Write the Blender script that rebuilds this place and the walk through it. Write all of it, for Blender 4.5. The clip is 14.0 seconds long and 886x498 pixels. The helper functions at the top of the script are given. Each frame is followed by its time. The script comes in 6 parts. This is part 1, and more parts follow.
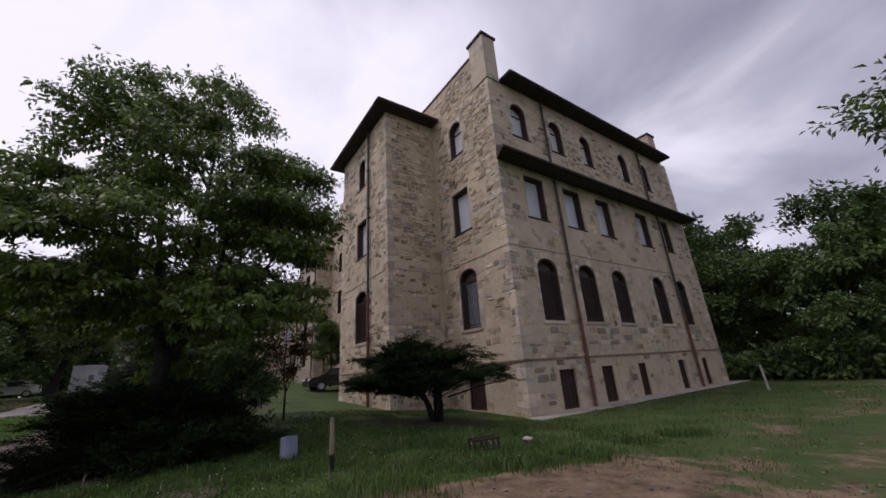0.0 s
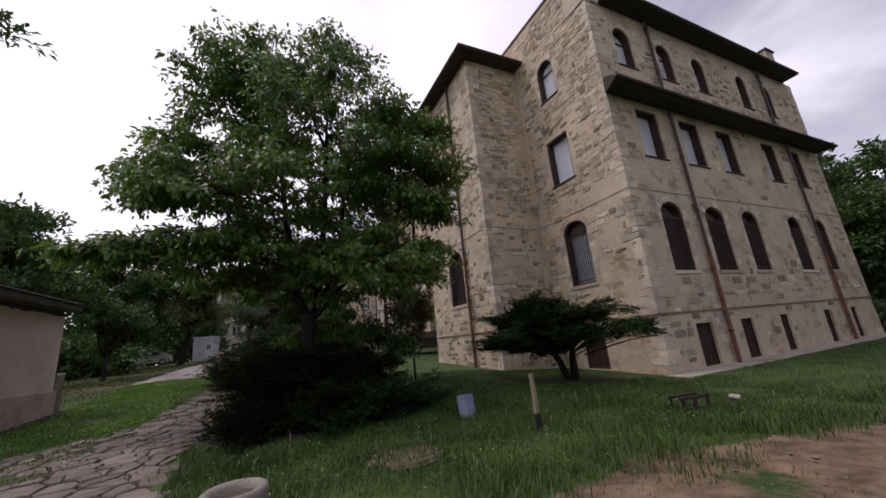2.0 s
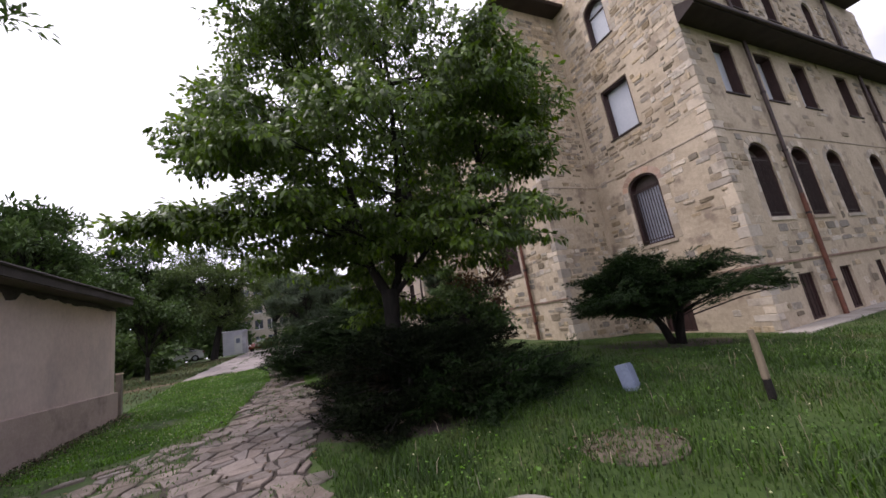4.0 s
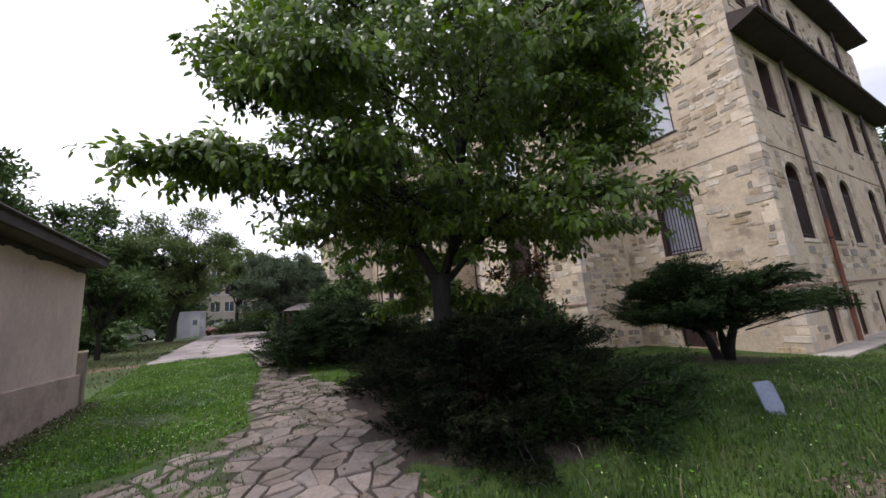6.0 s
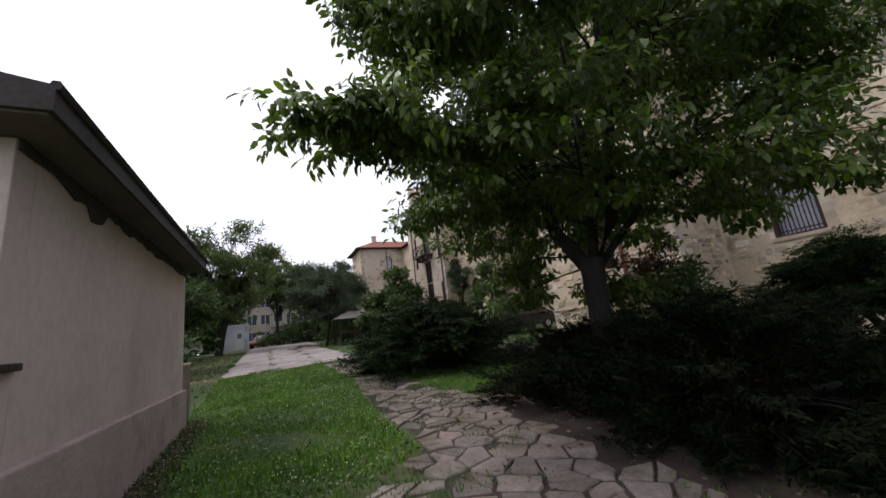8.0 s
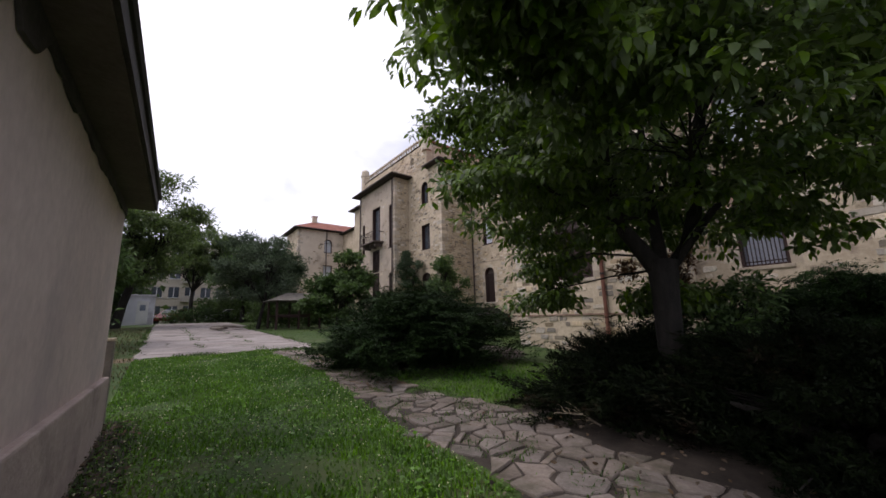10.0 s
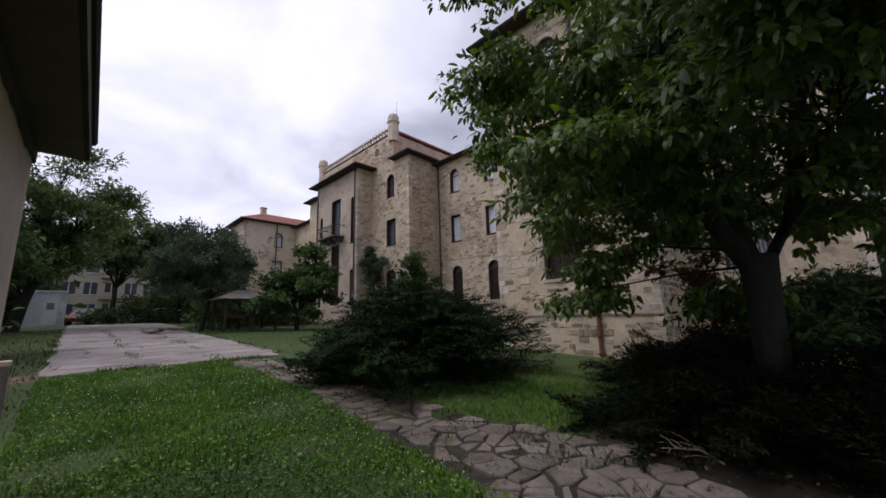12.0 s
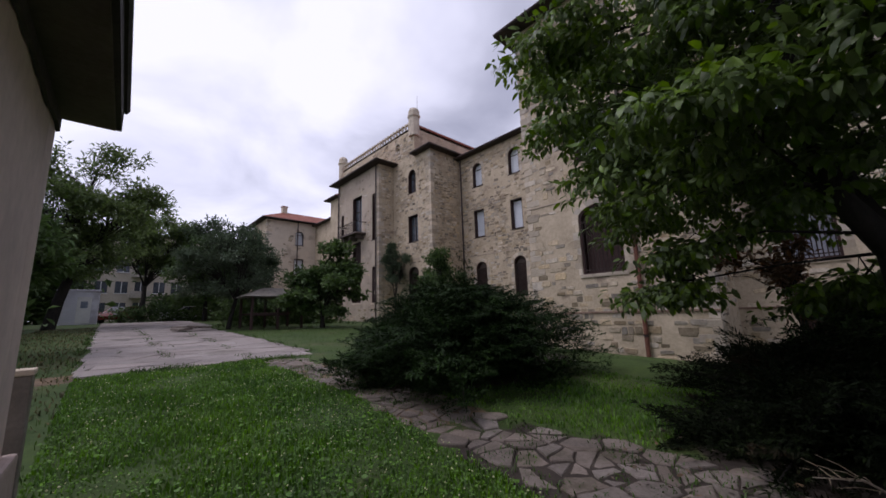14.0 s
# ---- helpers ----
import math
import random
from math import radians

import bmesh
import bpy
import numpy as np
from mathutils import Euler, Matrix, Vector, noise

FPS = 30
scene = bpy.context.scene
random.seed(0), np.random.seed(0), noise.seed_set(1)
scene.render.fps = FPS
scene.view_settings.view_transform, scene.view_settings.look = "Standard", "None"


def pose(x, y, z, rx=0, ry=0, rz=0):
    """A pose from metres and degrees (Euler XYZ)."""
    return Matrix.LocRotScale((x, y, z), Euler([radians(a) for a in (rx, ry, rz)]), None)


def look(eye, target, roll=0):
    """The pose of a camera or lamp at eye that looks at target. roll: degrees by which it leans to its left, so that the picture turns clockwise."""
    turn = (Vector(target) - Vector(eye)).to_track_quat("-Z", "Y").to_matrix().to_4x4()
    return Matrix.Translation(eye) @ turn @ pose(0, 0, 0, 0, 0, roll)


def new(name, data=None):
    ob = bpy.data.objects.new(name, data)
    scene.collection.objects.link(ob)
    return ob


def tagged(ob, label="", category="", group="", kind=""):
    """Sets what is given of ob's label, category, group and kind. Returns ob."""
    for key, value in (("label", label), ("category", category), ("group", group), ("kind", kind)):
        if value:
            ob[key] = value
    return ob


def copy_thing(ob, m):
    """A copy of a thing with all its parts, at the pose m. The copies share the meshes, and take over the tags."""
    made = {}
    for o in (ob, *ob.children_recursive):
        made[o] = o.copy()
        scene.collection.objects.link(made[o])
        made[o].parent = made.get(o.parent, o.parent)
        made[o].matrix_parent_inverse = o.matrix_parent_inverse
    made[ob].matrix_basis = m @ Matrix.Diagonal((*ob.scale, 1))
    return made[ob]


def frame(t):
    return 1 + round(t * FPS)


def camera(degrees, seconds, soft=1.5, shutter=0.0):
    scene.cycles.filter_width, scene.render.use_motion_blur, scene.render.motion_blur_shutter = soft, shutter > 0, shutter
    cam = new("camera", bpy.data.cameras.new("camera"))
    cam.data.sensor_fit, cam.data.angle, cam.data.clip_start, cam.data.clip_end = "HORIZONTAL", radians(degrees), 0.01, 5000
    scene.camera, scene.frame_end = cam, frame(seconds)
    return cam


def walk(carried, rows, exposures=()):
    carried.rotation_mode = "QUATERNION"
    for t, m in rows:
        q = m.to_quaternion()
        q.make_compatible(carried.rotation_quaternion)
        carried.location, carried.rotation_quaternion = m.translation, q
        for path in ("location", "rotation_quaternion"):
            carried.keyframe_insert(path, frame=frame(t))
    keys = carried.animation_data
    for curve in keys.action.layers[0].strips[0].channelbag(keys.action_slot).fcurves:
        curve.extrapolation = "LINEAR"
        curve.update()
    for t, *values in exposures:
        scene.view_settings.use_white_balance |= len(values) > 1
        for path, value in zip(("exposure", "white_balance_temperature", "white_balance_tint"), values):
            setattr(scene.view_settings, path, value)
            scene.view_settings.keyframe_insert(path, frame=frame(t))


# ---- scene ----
cam = camera(101.7, 14.0, soft=1.6)
METRES, EYE, TILT, LEAN, TURN = 14.7, 1.5, 0.0, 0.0, -35.1
ROWS = [
    (0.0, 0.0, 0.0, 0.0, 1.28, 18.83, 3.77),
    (0.5, -0.037, 0.0149, -0.0013, 5.33, 19.57, 7.19),
    (1.0, -0.0717, 0.0246, -0.0037, 7.23, 17.89, 3.95),
    (1.5, -0.1129, 0.0341, -0.0062, 8.47, 12.98, 3.76),
    (2.0, -0.1518, 0.0472, 0.0003, 10.51, 14.33, 5.26),
    (2.5, -0.193, 0.0561, 0.0001, 10.07, 11.98, 4.73),
    (3.0, -0.2363, 0.071, 0.0005, 14.4, 12.2, 10.36),
    (5.5, -0.4141, 0.1541, 0.0095, 7.13, 10.83, 4.91),
    (6.0, -0.4565, 0.1661, 0.0114, 5.99, 10.79, 4.79),
    (6.5, -0.4962, 0.1804, 0.0092, 7.48, 12.09, 8.99),
    (7.0, -0.5369, 0.1933, 0.0102, 2.1, 11.88, 6.42),
    (7.5, -0.5744, 0.2057, 0.0099, 3.98, 9.33, 8.14),
    (8.0, -0.6154, 0.2195, 0.0133, 9.53, 12.14, 7.0),
    (10.5, -0.7655, 0.3287, 0.0189, -4.47, 9.66, 1.68),
    (11.0, -0.7868, 0.3552, 0.0212, -4.58, 7.98, 2.83),
    (11.5, -0.8056, 0.383, 0.0256, -6.91, 13.2, 1.66),
    (12.0, -0.8235, 0.4023, 0.0263, -9.88, 10.32, 1.61),
    (12.5, -0.8378, 0.4275, 0.0265, -4.88, 10.94, 2.43),
    (13.0, -0.8497, 0.442, 0.0264, -6.82, 8.68, 3.13),
    (13.5, -0.8582, 0.4481, 0.0275, -7.55, 10.02, 1.59),
    (14.0, -0.8581, 0.4507, 0.0276, -7.28, 9.97, 1.77),
]
walk(cam, [(t, pose(0, 0, EYE, TILT, LEAN, TURN) @ pose(METRES * x, METRES * y, METRES * z, 90 + pitch, roll, yaw)) for t, x, y, z, yaw, pitch, roll in ROWS],
     [(0.0, -0.14, 6300, 24), (1.5, -0.06, 6400, 24), (2.0, 0.12, 6430, 24), (3.0, 0.5, 6400, 24), (5.5, 1.03, 6250, 20), (6.5, 0.92, 6250, 17), (8.0, 0.5, 6280, 16), (10.5, 0.38, 6300, 18), (11.2, 0.3, 6250, 18), (12.0, 0.0, 6100, 20), (14.0, -0.05, 6000, 22)])

# ---- light and sky: a bright overcast, the sun veiled in the west ----
SUN_AZ, SUN_EL = radians(-65), radians(62)
sun_dir = Vector((math.sin(SUN_AZ) * math.cos(SUN_EL), math.cos(SUN_AZ) * math.cos(SUN_EL), math.sin(SUN_EL)))
sun_data = bpy.data.lights.new("sun", "SUN")
sun_data.energy, sun_data.angle, sun_data.color = 1.1, radians(18), (1.0, 0.96, 0.9)
sun = new("sun", sun_data)
sun.matrix_world = look(sun_dir * 60, (0, 0, 0))


def make_world():
    world = bpy.data.worlds.new("overcast_sky")
    scene.world = world
    world.use_nodes = True
    nt = world.node_tree
    nt.nodes.clear()
    n, l = nt.nodes.new, nt.links.new
    out, bg = n("ShaderNodeOutputWorld"), n("ShaderNodeBackground")
    sky = n("ShaderNodeTexSky")
    sky.sky_type, sky.sun_disc, sky.sun_elevation, sky.sun_rotation = "NISHITA", False, SUN_EL, SUN_AZ % (2 * math.pi)
    coord, sep = n("ShaderNodeTexCoord"), n("ShaderNodeSeparateXYZ")
    l(coord.outputs["Generated"], sep.inputs[0])
    up = n("ShaderNodeMath"); up.operation = "ADD"; up.inputs[1].default_value = 0.22
    up2 = n("ShaderNodeMath"); up2.operation = "MAXIMUM"; up2.inputs[1].default_value = 0.12
    l(sep.outputs[2], up2.inputs[0]); l(up2.outputs[0], up.inputs[0])
    div = n("ShaderNodeVectorMath"); div.operation = "DIVIDE"
    comb = n("ShaderNodeCombineXYZ")
    for i in range(3):
        l(up.outputs[0], comb.inputs[i])
    l(coord.outputs["Generated"], div.inputs[0]); l(comb.outputs[0], div.inputs[1])
    clouds = n("ShaderNodeTexNoise")
    clouds.inputs["Scale"].default_value, clouds.inputs["Detail"].default_value, clouds.inputs["Roughness"].default_value = 1.5, 5, 0.5
    clouds.inputs["Distortion"].default_value = 0.4
    l(div.outputs[0], clouds.inputs["Vector"])
    # brighter round the veiled sun
    dot = n("ShaderNodeVectorMath"); dot.operation = "DOT_PRODUCT"
    dot.inputs[1].default_value = (-0.72, 0.66, 0.2)
    l(coord.outputs["Generated"], dot.inputs[0])
    add = n("ShaderNodeMath"); add.operation = "MULTIPLY_ADD"; add.inputs[1].default_value = 0.25
    l(dot.outputs["Value"], add.inputs[0]); l(clouds.outputs["Fac"], add.inputs[2])
    ramp = n("ShaderNodeValToRGB")
    els = ramp.color_ramp.elements
    els[0].position, els[0].color = 0.22, (0.335, 0.347, 0.415, 1)
    els[1].position, els[1].color = 0.72, (1.12, 1.12, 1.15, 1)
    mid = els.new(0.42); mid.color = (0.565, 0.576, 0.64, 1)
    mid = els.new(0.55); mid.color = (0.84, 0.85, 0.92, 1)
    l(add.outputs[0], ramp.inputs[0])
    mul = n("ShaderNodeMix"); mul.data_type = "RGBA"; mul.blend_type = "MULTIPLY"; mul.inputs[0].default_value = 1
    mul.inputs["B"].default_value = (0.1, 0.1, 0.1, 1)
    l(sky.outputs[0], mul.inputs["A"])
    mix = n("ShaderNodeMix"); mix.data_type = "RGBA"; mix.inputs[0].default_value = 0.88
    l(mul.outputs["Result"], mix.inputs["A"]); l(ramp.outputs[0], mix.inputs["B"])
    l(mix.outputs["Result"], bg.inputs[0])
    bg.inputs[1].default_value = 1.0
    l(bg.outputs[0], out.inputs[0])


make_world()


# ---- materials ----
def material(name, dark, light, scale=3.0, fine=40.0, rough=0.85, bump=0.4, bump_dist=0.01, vary=None, vary_amount=0.0,
             metal=0.0, stretch=(1, 1, 1), spots=None, translucent=0.0, spot_scale=0.6, spot_edge=(0.56, 0.66), spec=0.3):
    """Two scales of noise between two colours, stains of a third, relief, and a tint for each piece."""
    m = bpy.data.materials.new(name)
    m.use_nodes = True
    nt = m.node_tree
    nt.nodes.clear()
    n, l = nt.nodes.new, nt.links.new
    out, bsdf = n("ShaderNodeOutputMaterial"), n("ShaderNodeBsdfPrincipled")
    geo, mapping = n("ShaderNodeNewGeometry"), n("ShaderNodeMapping")
    mapping.inputs["Scale"].default_value = stretch
    l(geo.outputs["Position"], mapping.inputs[0])
    big, small = n("ShaderNodeTexNoise"), n("ShaderNodeTexNoise")
    for node, s, d in ((big, scale, 5), (small, fine, 4)):
        node.inputs["Scale"].default_value, node.inputs["Detail"].default_value, node.inputs["Roughness"].default_value = s, d, 0.62
        l(mapping.outputs[0], node.inputs["Vector"])
    both = n("ShaderNodeMix"); both.data_type = "FLOAT"; both.inputs[0].default_value = 0.4
    l(big.outputs["Fac"], both.inputs[2]); l(small.outputs["Fac"], both.inputs[3])
    ramp = n("ShaderNodeValToRGB")
    els = ramp.color_ramp.elements
    els[0].position, els[0].color = 0.36, (*dark, 1)
    els[1].position, els[1].color = 0.64, (*light, 1)
    l(both.outputs[0], ramp.inputs[0])
    colour = ramp.outputs[0]
    if spots:
        tex, edge = n("ShaderNodeTexNoise"), n("ShaderNodeMapRange")
        tex.inputs["Scale"].default_value, tex.inputs["Detail"].default_value, tex.inputs["Roughness"].default_value = spot_scale, 6, 0.65
        l(mapping.outputs[0], tex.inputs["Vector"])
        edge.inputs["From Min"].default_value, edge.inputs["From Max"].default_value = spot_edge
        edge.inputs["To Max"].default_value = 0.85
        l(tex.outputs["Fac"], edge.inputs["Value"])
        mix = n("ShaderNodeMix"); mix.data_type = "RGBA"
        mix.inputs["B"].default_value = (*spots, 1)
        l(edge.outputs[0], mix.inputs[0]); l(colour, mix.inputs["A"])
        colour = mix.outputs["Result"]
    if vary:
        rnd = geo.outputs["Random Per Island"] if vary == "island" else n("ShaderNodeObjectInfo").outputs["Random"]
        hsv, val, hue = n("ShaderNodeHueSaturation"), n("ShaderNodeMapRange"), n("ShaderNodeMapRange")
        val.inputs["To Min"].default_value, val.inputs["To Max"].default_value = 1 - vary_amount, 1 + vary_amount
        l(rnd, val.inputs["Value"])
        wn = n("ShaderNodeTexWhiteNoise"); wn.noise_dimensions = "1D"
        l(rnd, wn.inputs["W"])
        hue.inputs["To Min"].default_value, hue.inputs["To Max"].default_value = 1 - vary_amount * 0.8, 1 + vary_amount * 0.6
        l(wn.outputs["Value"], hue.inputs["Value"])
        l(val.outputs[0], hsv.inputs["Value"]); l(hue.outputs[0], hsv.inputs["Saturation"])
        l(colour, hsv.inputs["Color"])
        colour = hsv.outputs[0]
    l(colour, bsdf.inputs["Base Color"])
    bsdf.inputs["Roughness"].default_value, bsdf.inputs["Metallic"].default_value = rough, metal
    bsdf.inputs["Specular IOR Level"].default_value = spec
    if bump:
        bp = n("ShaderNodeBump")
        bp.inputs["Strength"].default_value, bp.inputs["Distance"].default_value = bump, bump_dist
        l(both.outputs[0], bp.inputs["Height"]); l(bp.outputs[0], bsdf.inputs["Normal"])
    if translucent:
        tr, ms = n("ShaderNodeBsdfTranslucent"), n("ShaderNodeMixShader")
        ms.inputs[0].default_value = translucent
        l(colour, tr.inputs[0]); l(bsdf.outputs[0], ms.inputs[1]); l(tr.outputs[0], ms.inputs[2])
        l(ms.outputs[0], out.inputs[0])
    else:
        l(bsdf.outputs[0], out.inputs[0])
    return m


M_MORTAR = material("lime_mortar_masonry", (0.38, 0.303, 0.213), (0.59, 0.49, 0.362), 0.8, 9, bump=0.8, bump_dist=0.04, spots=(0.245, 0.19, 0.145), spot_scale=1.1)
M_STONE = material("limestone_block", (0.225, 0.178, 0.122), (0.555, 0.465, 0.345), 0.7, 12, bump=0.8, bump_dist=0.03, vary="object", vary_amount=0.5, spots=(0.19, 0.15, 0.115), spot_scale=0.35)
M_RUBBLE = material("limestone_rubble", (0.225, 0.178, 0.122), (0.555, 0.465, 0.345), 0.7, 12, bump=0.8, bump_dist=0.03, vary="island", vary_amount=0.5, spots=(0.19, 0.15, 0.115), spot_scale=0.35)
M_QUOIN = material("pale_dressed_limestone", (0.41, 0.342, 0.262), (0.57, 0.49, 0.39), 1.6, 14, bump=0.6, bump_dist=0.02, vary="object", vary_amount=0.28, spots=(0.28, 0.23, 0.185), spot_scale=1.4)
M_RENDER = material("smooth_lime_render", (0.37, 0.30, 0.235), (0.48, 0.40, 0.32), 0.8, 12, bump=0.25, bump_dist=0.01, spots=(0.3, 0.25, 0.2), spot_scale=0.9)
M_PALEWALL = material("pale_cream_render", (0.55, 0.46, 0.36), (0.68, 0.59, 0.48), 0.6, 10, bump=0.3, spots=(0.4, 0.33, 0.26), spot_scale=0.5)
M_BRICKTRIM = material("pale_brick_arch", (0.42, 0.27, 0.19), (0.52, 0.37, 0.28), 4, 30, vary="object", vary_amount=0.2)
M_EAVE = material("dark_stained_eave_boards", (0.030, 0.022, 0.020), (0.055, 0.042, 0.038), 2, 30, rough=0.75, stretch=(1, 1, 4))
M_TILE = material("red_clay_roof_tile", (0.20, 0.07, 0.048), (0.34, 0.13, 0.09), 1.0, 14, rough=0.8, vary="island", vary_amount=0.15)
M_DARKWOOD = material("dark_maroon_painted_boards", (0.032, 0.016, 0.014), (0.06, 0.032, 0.028), 3, 40, rough=0.6, stretch=(4, 4, 1))
M_PANEL = material("pale_grey_window_board", (0.50, 0.53, 0.58), (0.62, 0.64, 0.68), 0.9, 12, rough=0.35, bump=0.05, spec=0.5)
M_BLUEGLASS = material("milky_lilac_glass", (0.28, 0.29, 0.35), (0.43, 0.44, 0.5), 1.5, 10, rough=0.2, bump=0.05, spec=0.6)
M_IRON = material("rusted_iron_bar", (0.03, 0.022, 0.02), (0.07, 0.05, 0.045), 5, 60, rough=0.65, metal=0.3)
M_PIPE = material("painted_steel_downpipe", (0.045, 0.034, 0.032), (0.085, 0.06, 0.055), 2, 40, rough=0.5, metal=0.2)
M_COURSE = material("rust_stained_string_course", (0.17, 0.10, 0.07), (0.30, 0.215, 0.165), 1.5, 20, bump=0.4)
M_RUSTPIPE = material("rusted_downpipe", (0.10, 0.042, 0.03), (0.21, 0.09, 0.06), 3, 40, rough=0.8)
M_CONCRETE = material("weathered_concrete", (0.30, 0.27, 0.23), (0.44, 0.40, 0.35), 1.5, 30, spots=(0.2, 0.18, 0.15), bump=0.4)
M_ROADSLAB = material("road_concrete_slab", (0.23, 0.195, 0.18), (0.37, 0.325, 0.30), 0.7, 18, spots=(0.16, 0.14, 0.115), bump=0.4, vary="object", vary_amount=0.12)
M_MOSSY = material("mossy_old_concrete", (0.075, 0.06, 0.042), (0.2, 0.16, 0.118), 3, 25, bump=0.6, bump_dist=0.02, spots=(0.07, 0.085, 0.03), spot_scale=5)
M_FLAG = material("flagstone_piece", (0.135, 0.109, 0.09), (0.26, 0.215, 0.183), 2.4, 30, bump=0.7, bump_dist=0.02, vary="object", vary_amount=0.22, spots=(0.095, 0.082, 0.056), spot_scale=1.9, spot_edge=(0.5, 0.66))
M_FLAGREST = material("flagstone_rest", (0.135, 0.109, 0.09), (0.26, 0.215, 0.183), 2.4, 30, bump=0.7, bump_dist=0.02, vary="island", vary_amount=0.22, spots=(0.095, 0.082, 0.056), spot_scale=1.9, spot_edge=(0.5, 0.66))
M_SHED = material("stained_pinkish_render", (0.55, 0.435, 0.39), (0.72, 0.59, 0.53), 0.55, 14, bump=0.3, stretch=(1, 1, 0.75), spots=(0.36, 0.30, 0.29), spot_scale=0.75, spot_edge=(0.52, 0.8))
M_PLINTH = material("stained_plinth_render", (0.37, 0.285, 0.25), (0.50, 0.40, 0.355), 0.9, 18, bump=0.5, bump_dist=0.03, spots=(0.24, 0.185, 0.16))
M_ROOFFELT = material("dark_roofing_felt", (0.04, 0.034, 0.032), (0.085, 0.072, 0.068), 2, 30, rough=0.9)
M_SOFFIT = material("weathered_soffit_board", (0.09, 0.07, 0.062), (0.15, 0.118, 0.105), 2, 30, rough=0.85)
M_BARK = material("dark_tree_bark", (0.011, 0.009, 0.008), (0.03, 0.025, 0.021), 4, 30, bump=0.8, bump_dist=0.03, stretch=(3, 3, 1))
M_LEAF = material("broad_green_leaf", (0.056, 0.105, 0.016), (0.165, 0.25, 0.042), 0.8, 5, rough=0.4, bump=0, vary="island", vary_amount=0.4, translucent=0.36, spec=0.45)
M_FARLEAF = material("dull_green_foliage", (0.042, 0.084, 0.022), (0.115, 0.178, 0.052), 0.3, 3, rough=0.6, bump=0, vary="island", vary_amount=0.3, translucent=0.25)
M_PALELEAF = material("pale_grey_green_foliage", (0.055, 0.085, 0.045), (0.11, 0.15, 0.085), 0.3, 3, rough=0.6, bump=0, vary="island", vary_amount=0.25, translucent=0.25)
M_REDLEAF = material("reddish_leaf", (0.10, 0.05, 0.025), (0.17, 0.09, 0.045), 2, 6, rough=0.5, bump=0, vary="island", vary_amount=0.35, translucent=0.3)
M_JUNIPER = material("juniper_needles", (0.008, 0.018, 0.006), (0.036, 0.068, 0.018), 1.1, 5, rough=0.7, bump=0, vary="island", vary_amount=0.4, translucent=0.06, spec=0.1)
# darker copy of the juniper: tree shade put into the colour, plus browned patches
M_SHADEDJUNIPER = material("shaded_juniper_needles", (0.006, 0.009, 0.005), (0.019, 0.028, 0.01), 1.4, 5, rough=0.8, bump=0, vary="island", vary_amount=0.4, translucent=0.03, spec=0.06, spots=(0.03, 0.018, 0.012), spot_scale=1.5)
M_LOCUST = material("olive_locust_foliage", (0.07, 0.115, 0.032), (0.165, 0.225, 0.072), 0.4, 3, rough=0.6, bump=0, vary="island", vary_amount=0.3, translucent=0.38)
M_BOOTH = material("lilac_white_painted_metal", (0.56, 0.56, 0.63), (0.72, 0.72, 0.78), 1.5, 20, rough=0.5, spots=(0.42, 0.41, 0.45))
M_OLDCONCRETE = material("old_grey_concrete", (0.17, 0.15, 0.125), (0.28, 0.25, 0.215), 3, 30, bump=0.5, spots=(0.1, 0.095, 0.07), spot_scale=4)
M_GRASS = material("grass_blade", (0.046, 0.128, 0.008), (0.16, 0.315, 0.026), 0.9, 5, rough=0.5, bump=0, vary="island", vary_amount=0.4, translucent=0.3)
M_ROUGHGRASS = material("rough_grass_blade", (0.035, 0.076, 0.012), (0.082, 0.146, 0.026), 0.6, 4, rough=0.6, bump=0, vary="island", vary_amount=0.35, translucent=0.25, spots=(0.13, 0.115, 0.05), spot_scale=0.8, spot_edge=(0.58, 0.75))
M_CLOVER = material("white_clover_flower", (0.5, 0.5, 0.27), (0.68, 0.67, 0.42), 5, 30, bump=0)
M_CLOVERLEAF = material("clover_leaf", (0.065, 0.165, 0.014), (0.15, 0.31, 0.03), 1.3, 8, rough=0.6, bump=0, vary="island", vary_amount=0.25, translucent=0.25, spec=0.4)
M_TURF = material("dry_trodden_turf", (0.075, 0.072, 0.028), (0.2, 0.155, 0.085), 0.9, 8, bump=0, vary="island", vary_amount=0.35)
M_DEADLEAF = material("dry_brown_leaf", (0.05, 0.034, 0.022), (0.16, 0.115, 0.075), 3, 20, bump=0, vary="island", vary_amount=0.4)
M_STRAW = material("dry_straw_stalk", (0.22, 0.17, 0.11), (0.38, 0.31, 0.22), 5, 30, bump=0, vary="island", vary_amount=0.3)
M_SOIL = material("dark_soil", (0.05, 0.038, 0.028), (0.11, 0.085, 0.065), 3, 30, bump=0.6, bump_dist=0.02)
M_GREYMETAL = material("pale_grey_painted_metal", (0.36, 0.38, 0.42), (0.50, 0.52, 0.56), 1.5, 20, rough=0.5, spots=(0.27, 0.26, 0.26))
M_BLUEBOX = material("blue_grey_painted_box", (0.15, 0.18, 0.25), (0.24, 0.28, 0.36), 3, 30, rough=0.5, spots=(0.16, 0.16, 0.18), spot_scale=4)
M_WHITE = material("white_paint", (0.62, 0.62, 0.62), (0.78, 0.78, 0.78), 2, 30, rough=0.4, bump=0.1)
M_WOODPOST = material("weathered_wood_post", (0.16, 0.125, 0.085), (0.28, 0.225, 0.155), 4, 40, stretch=(4, 4, 0.7))
M_CARDARK = material("black_car_paint", (0.012, 0.013, 0.016), (0.02, 0.021, 0.025), 1, 10, rough=0.2, bump=0, spec=0.6)
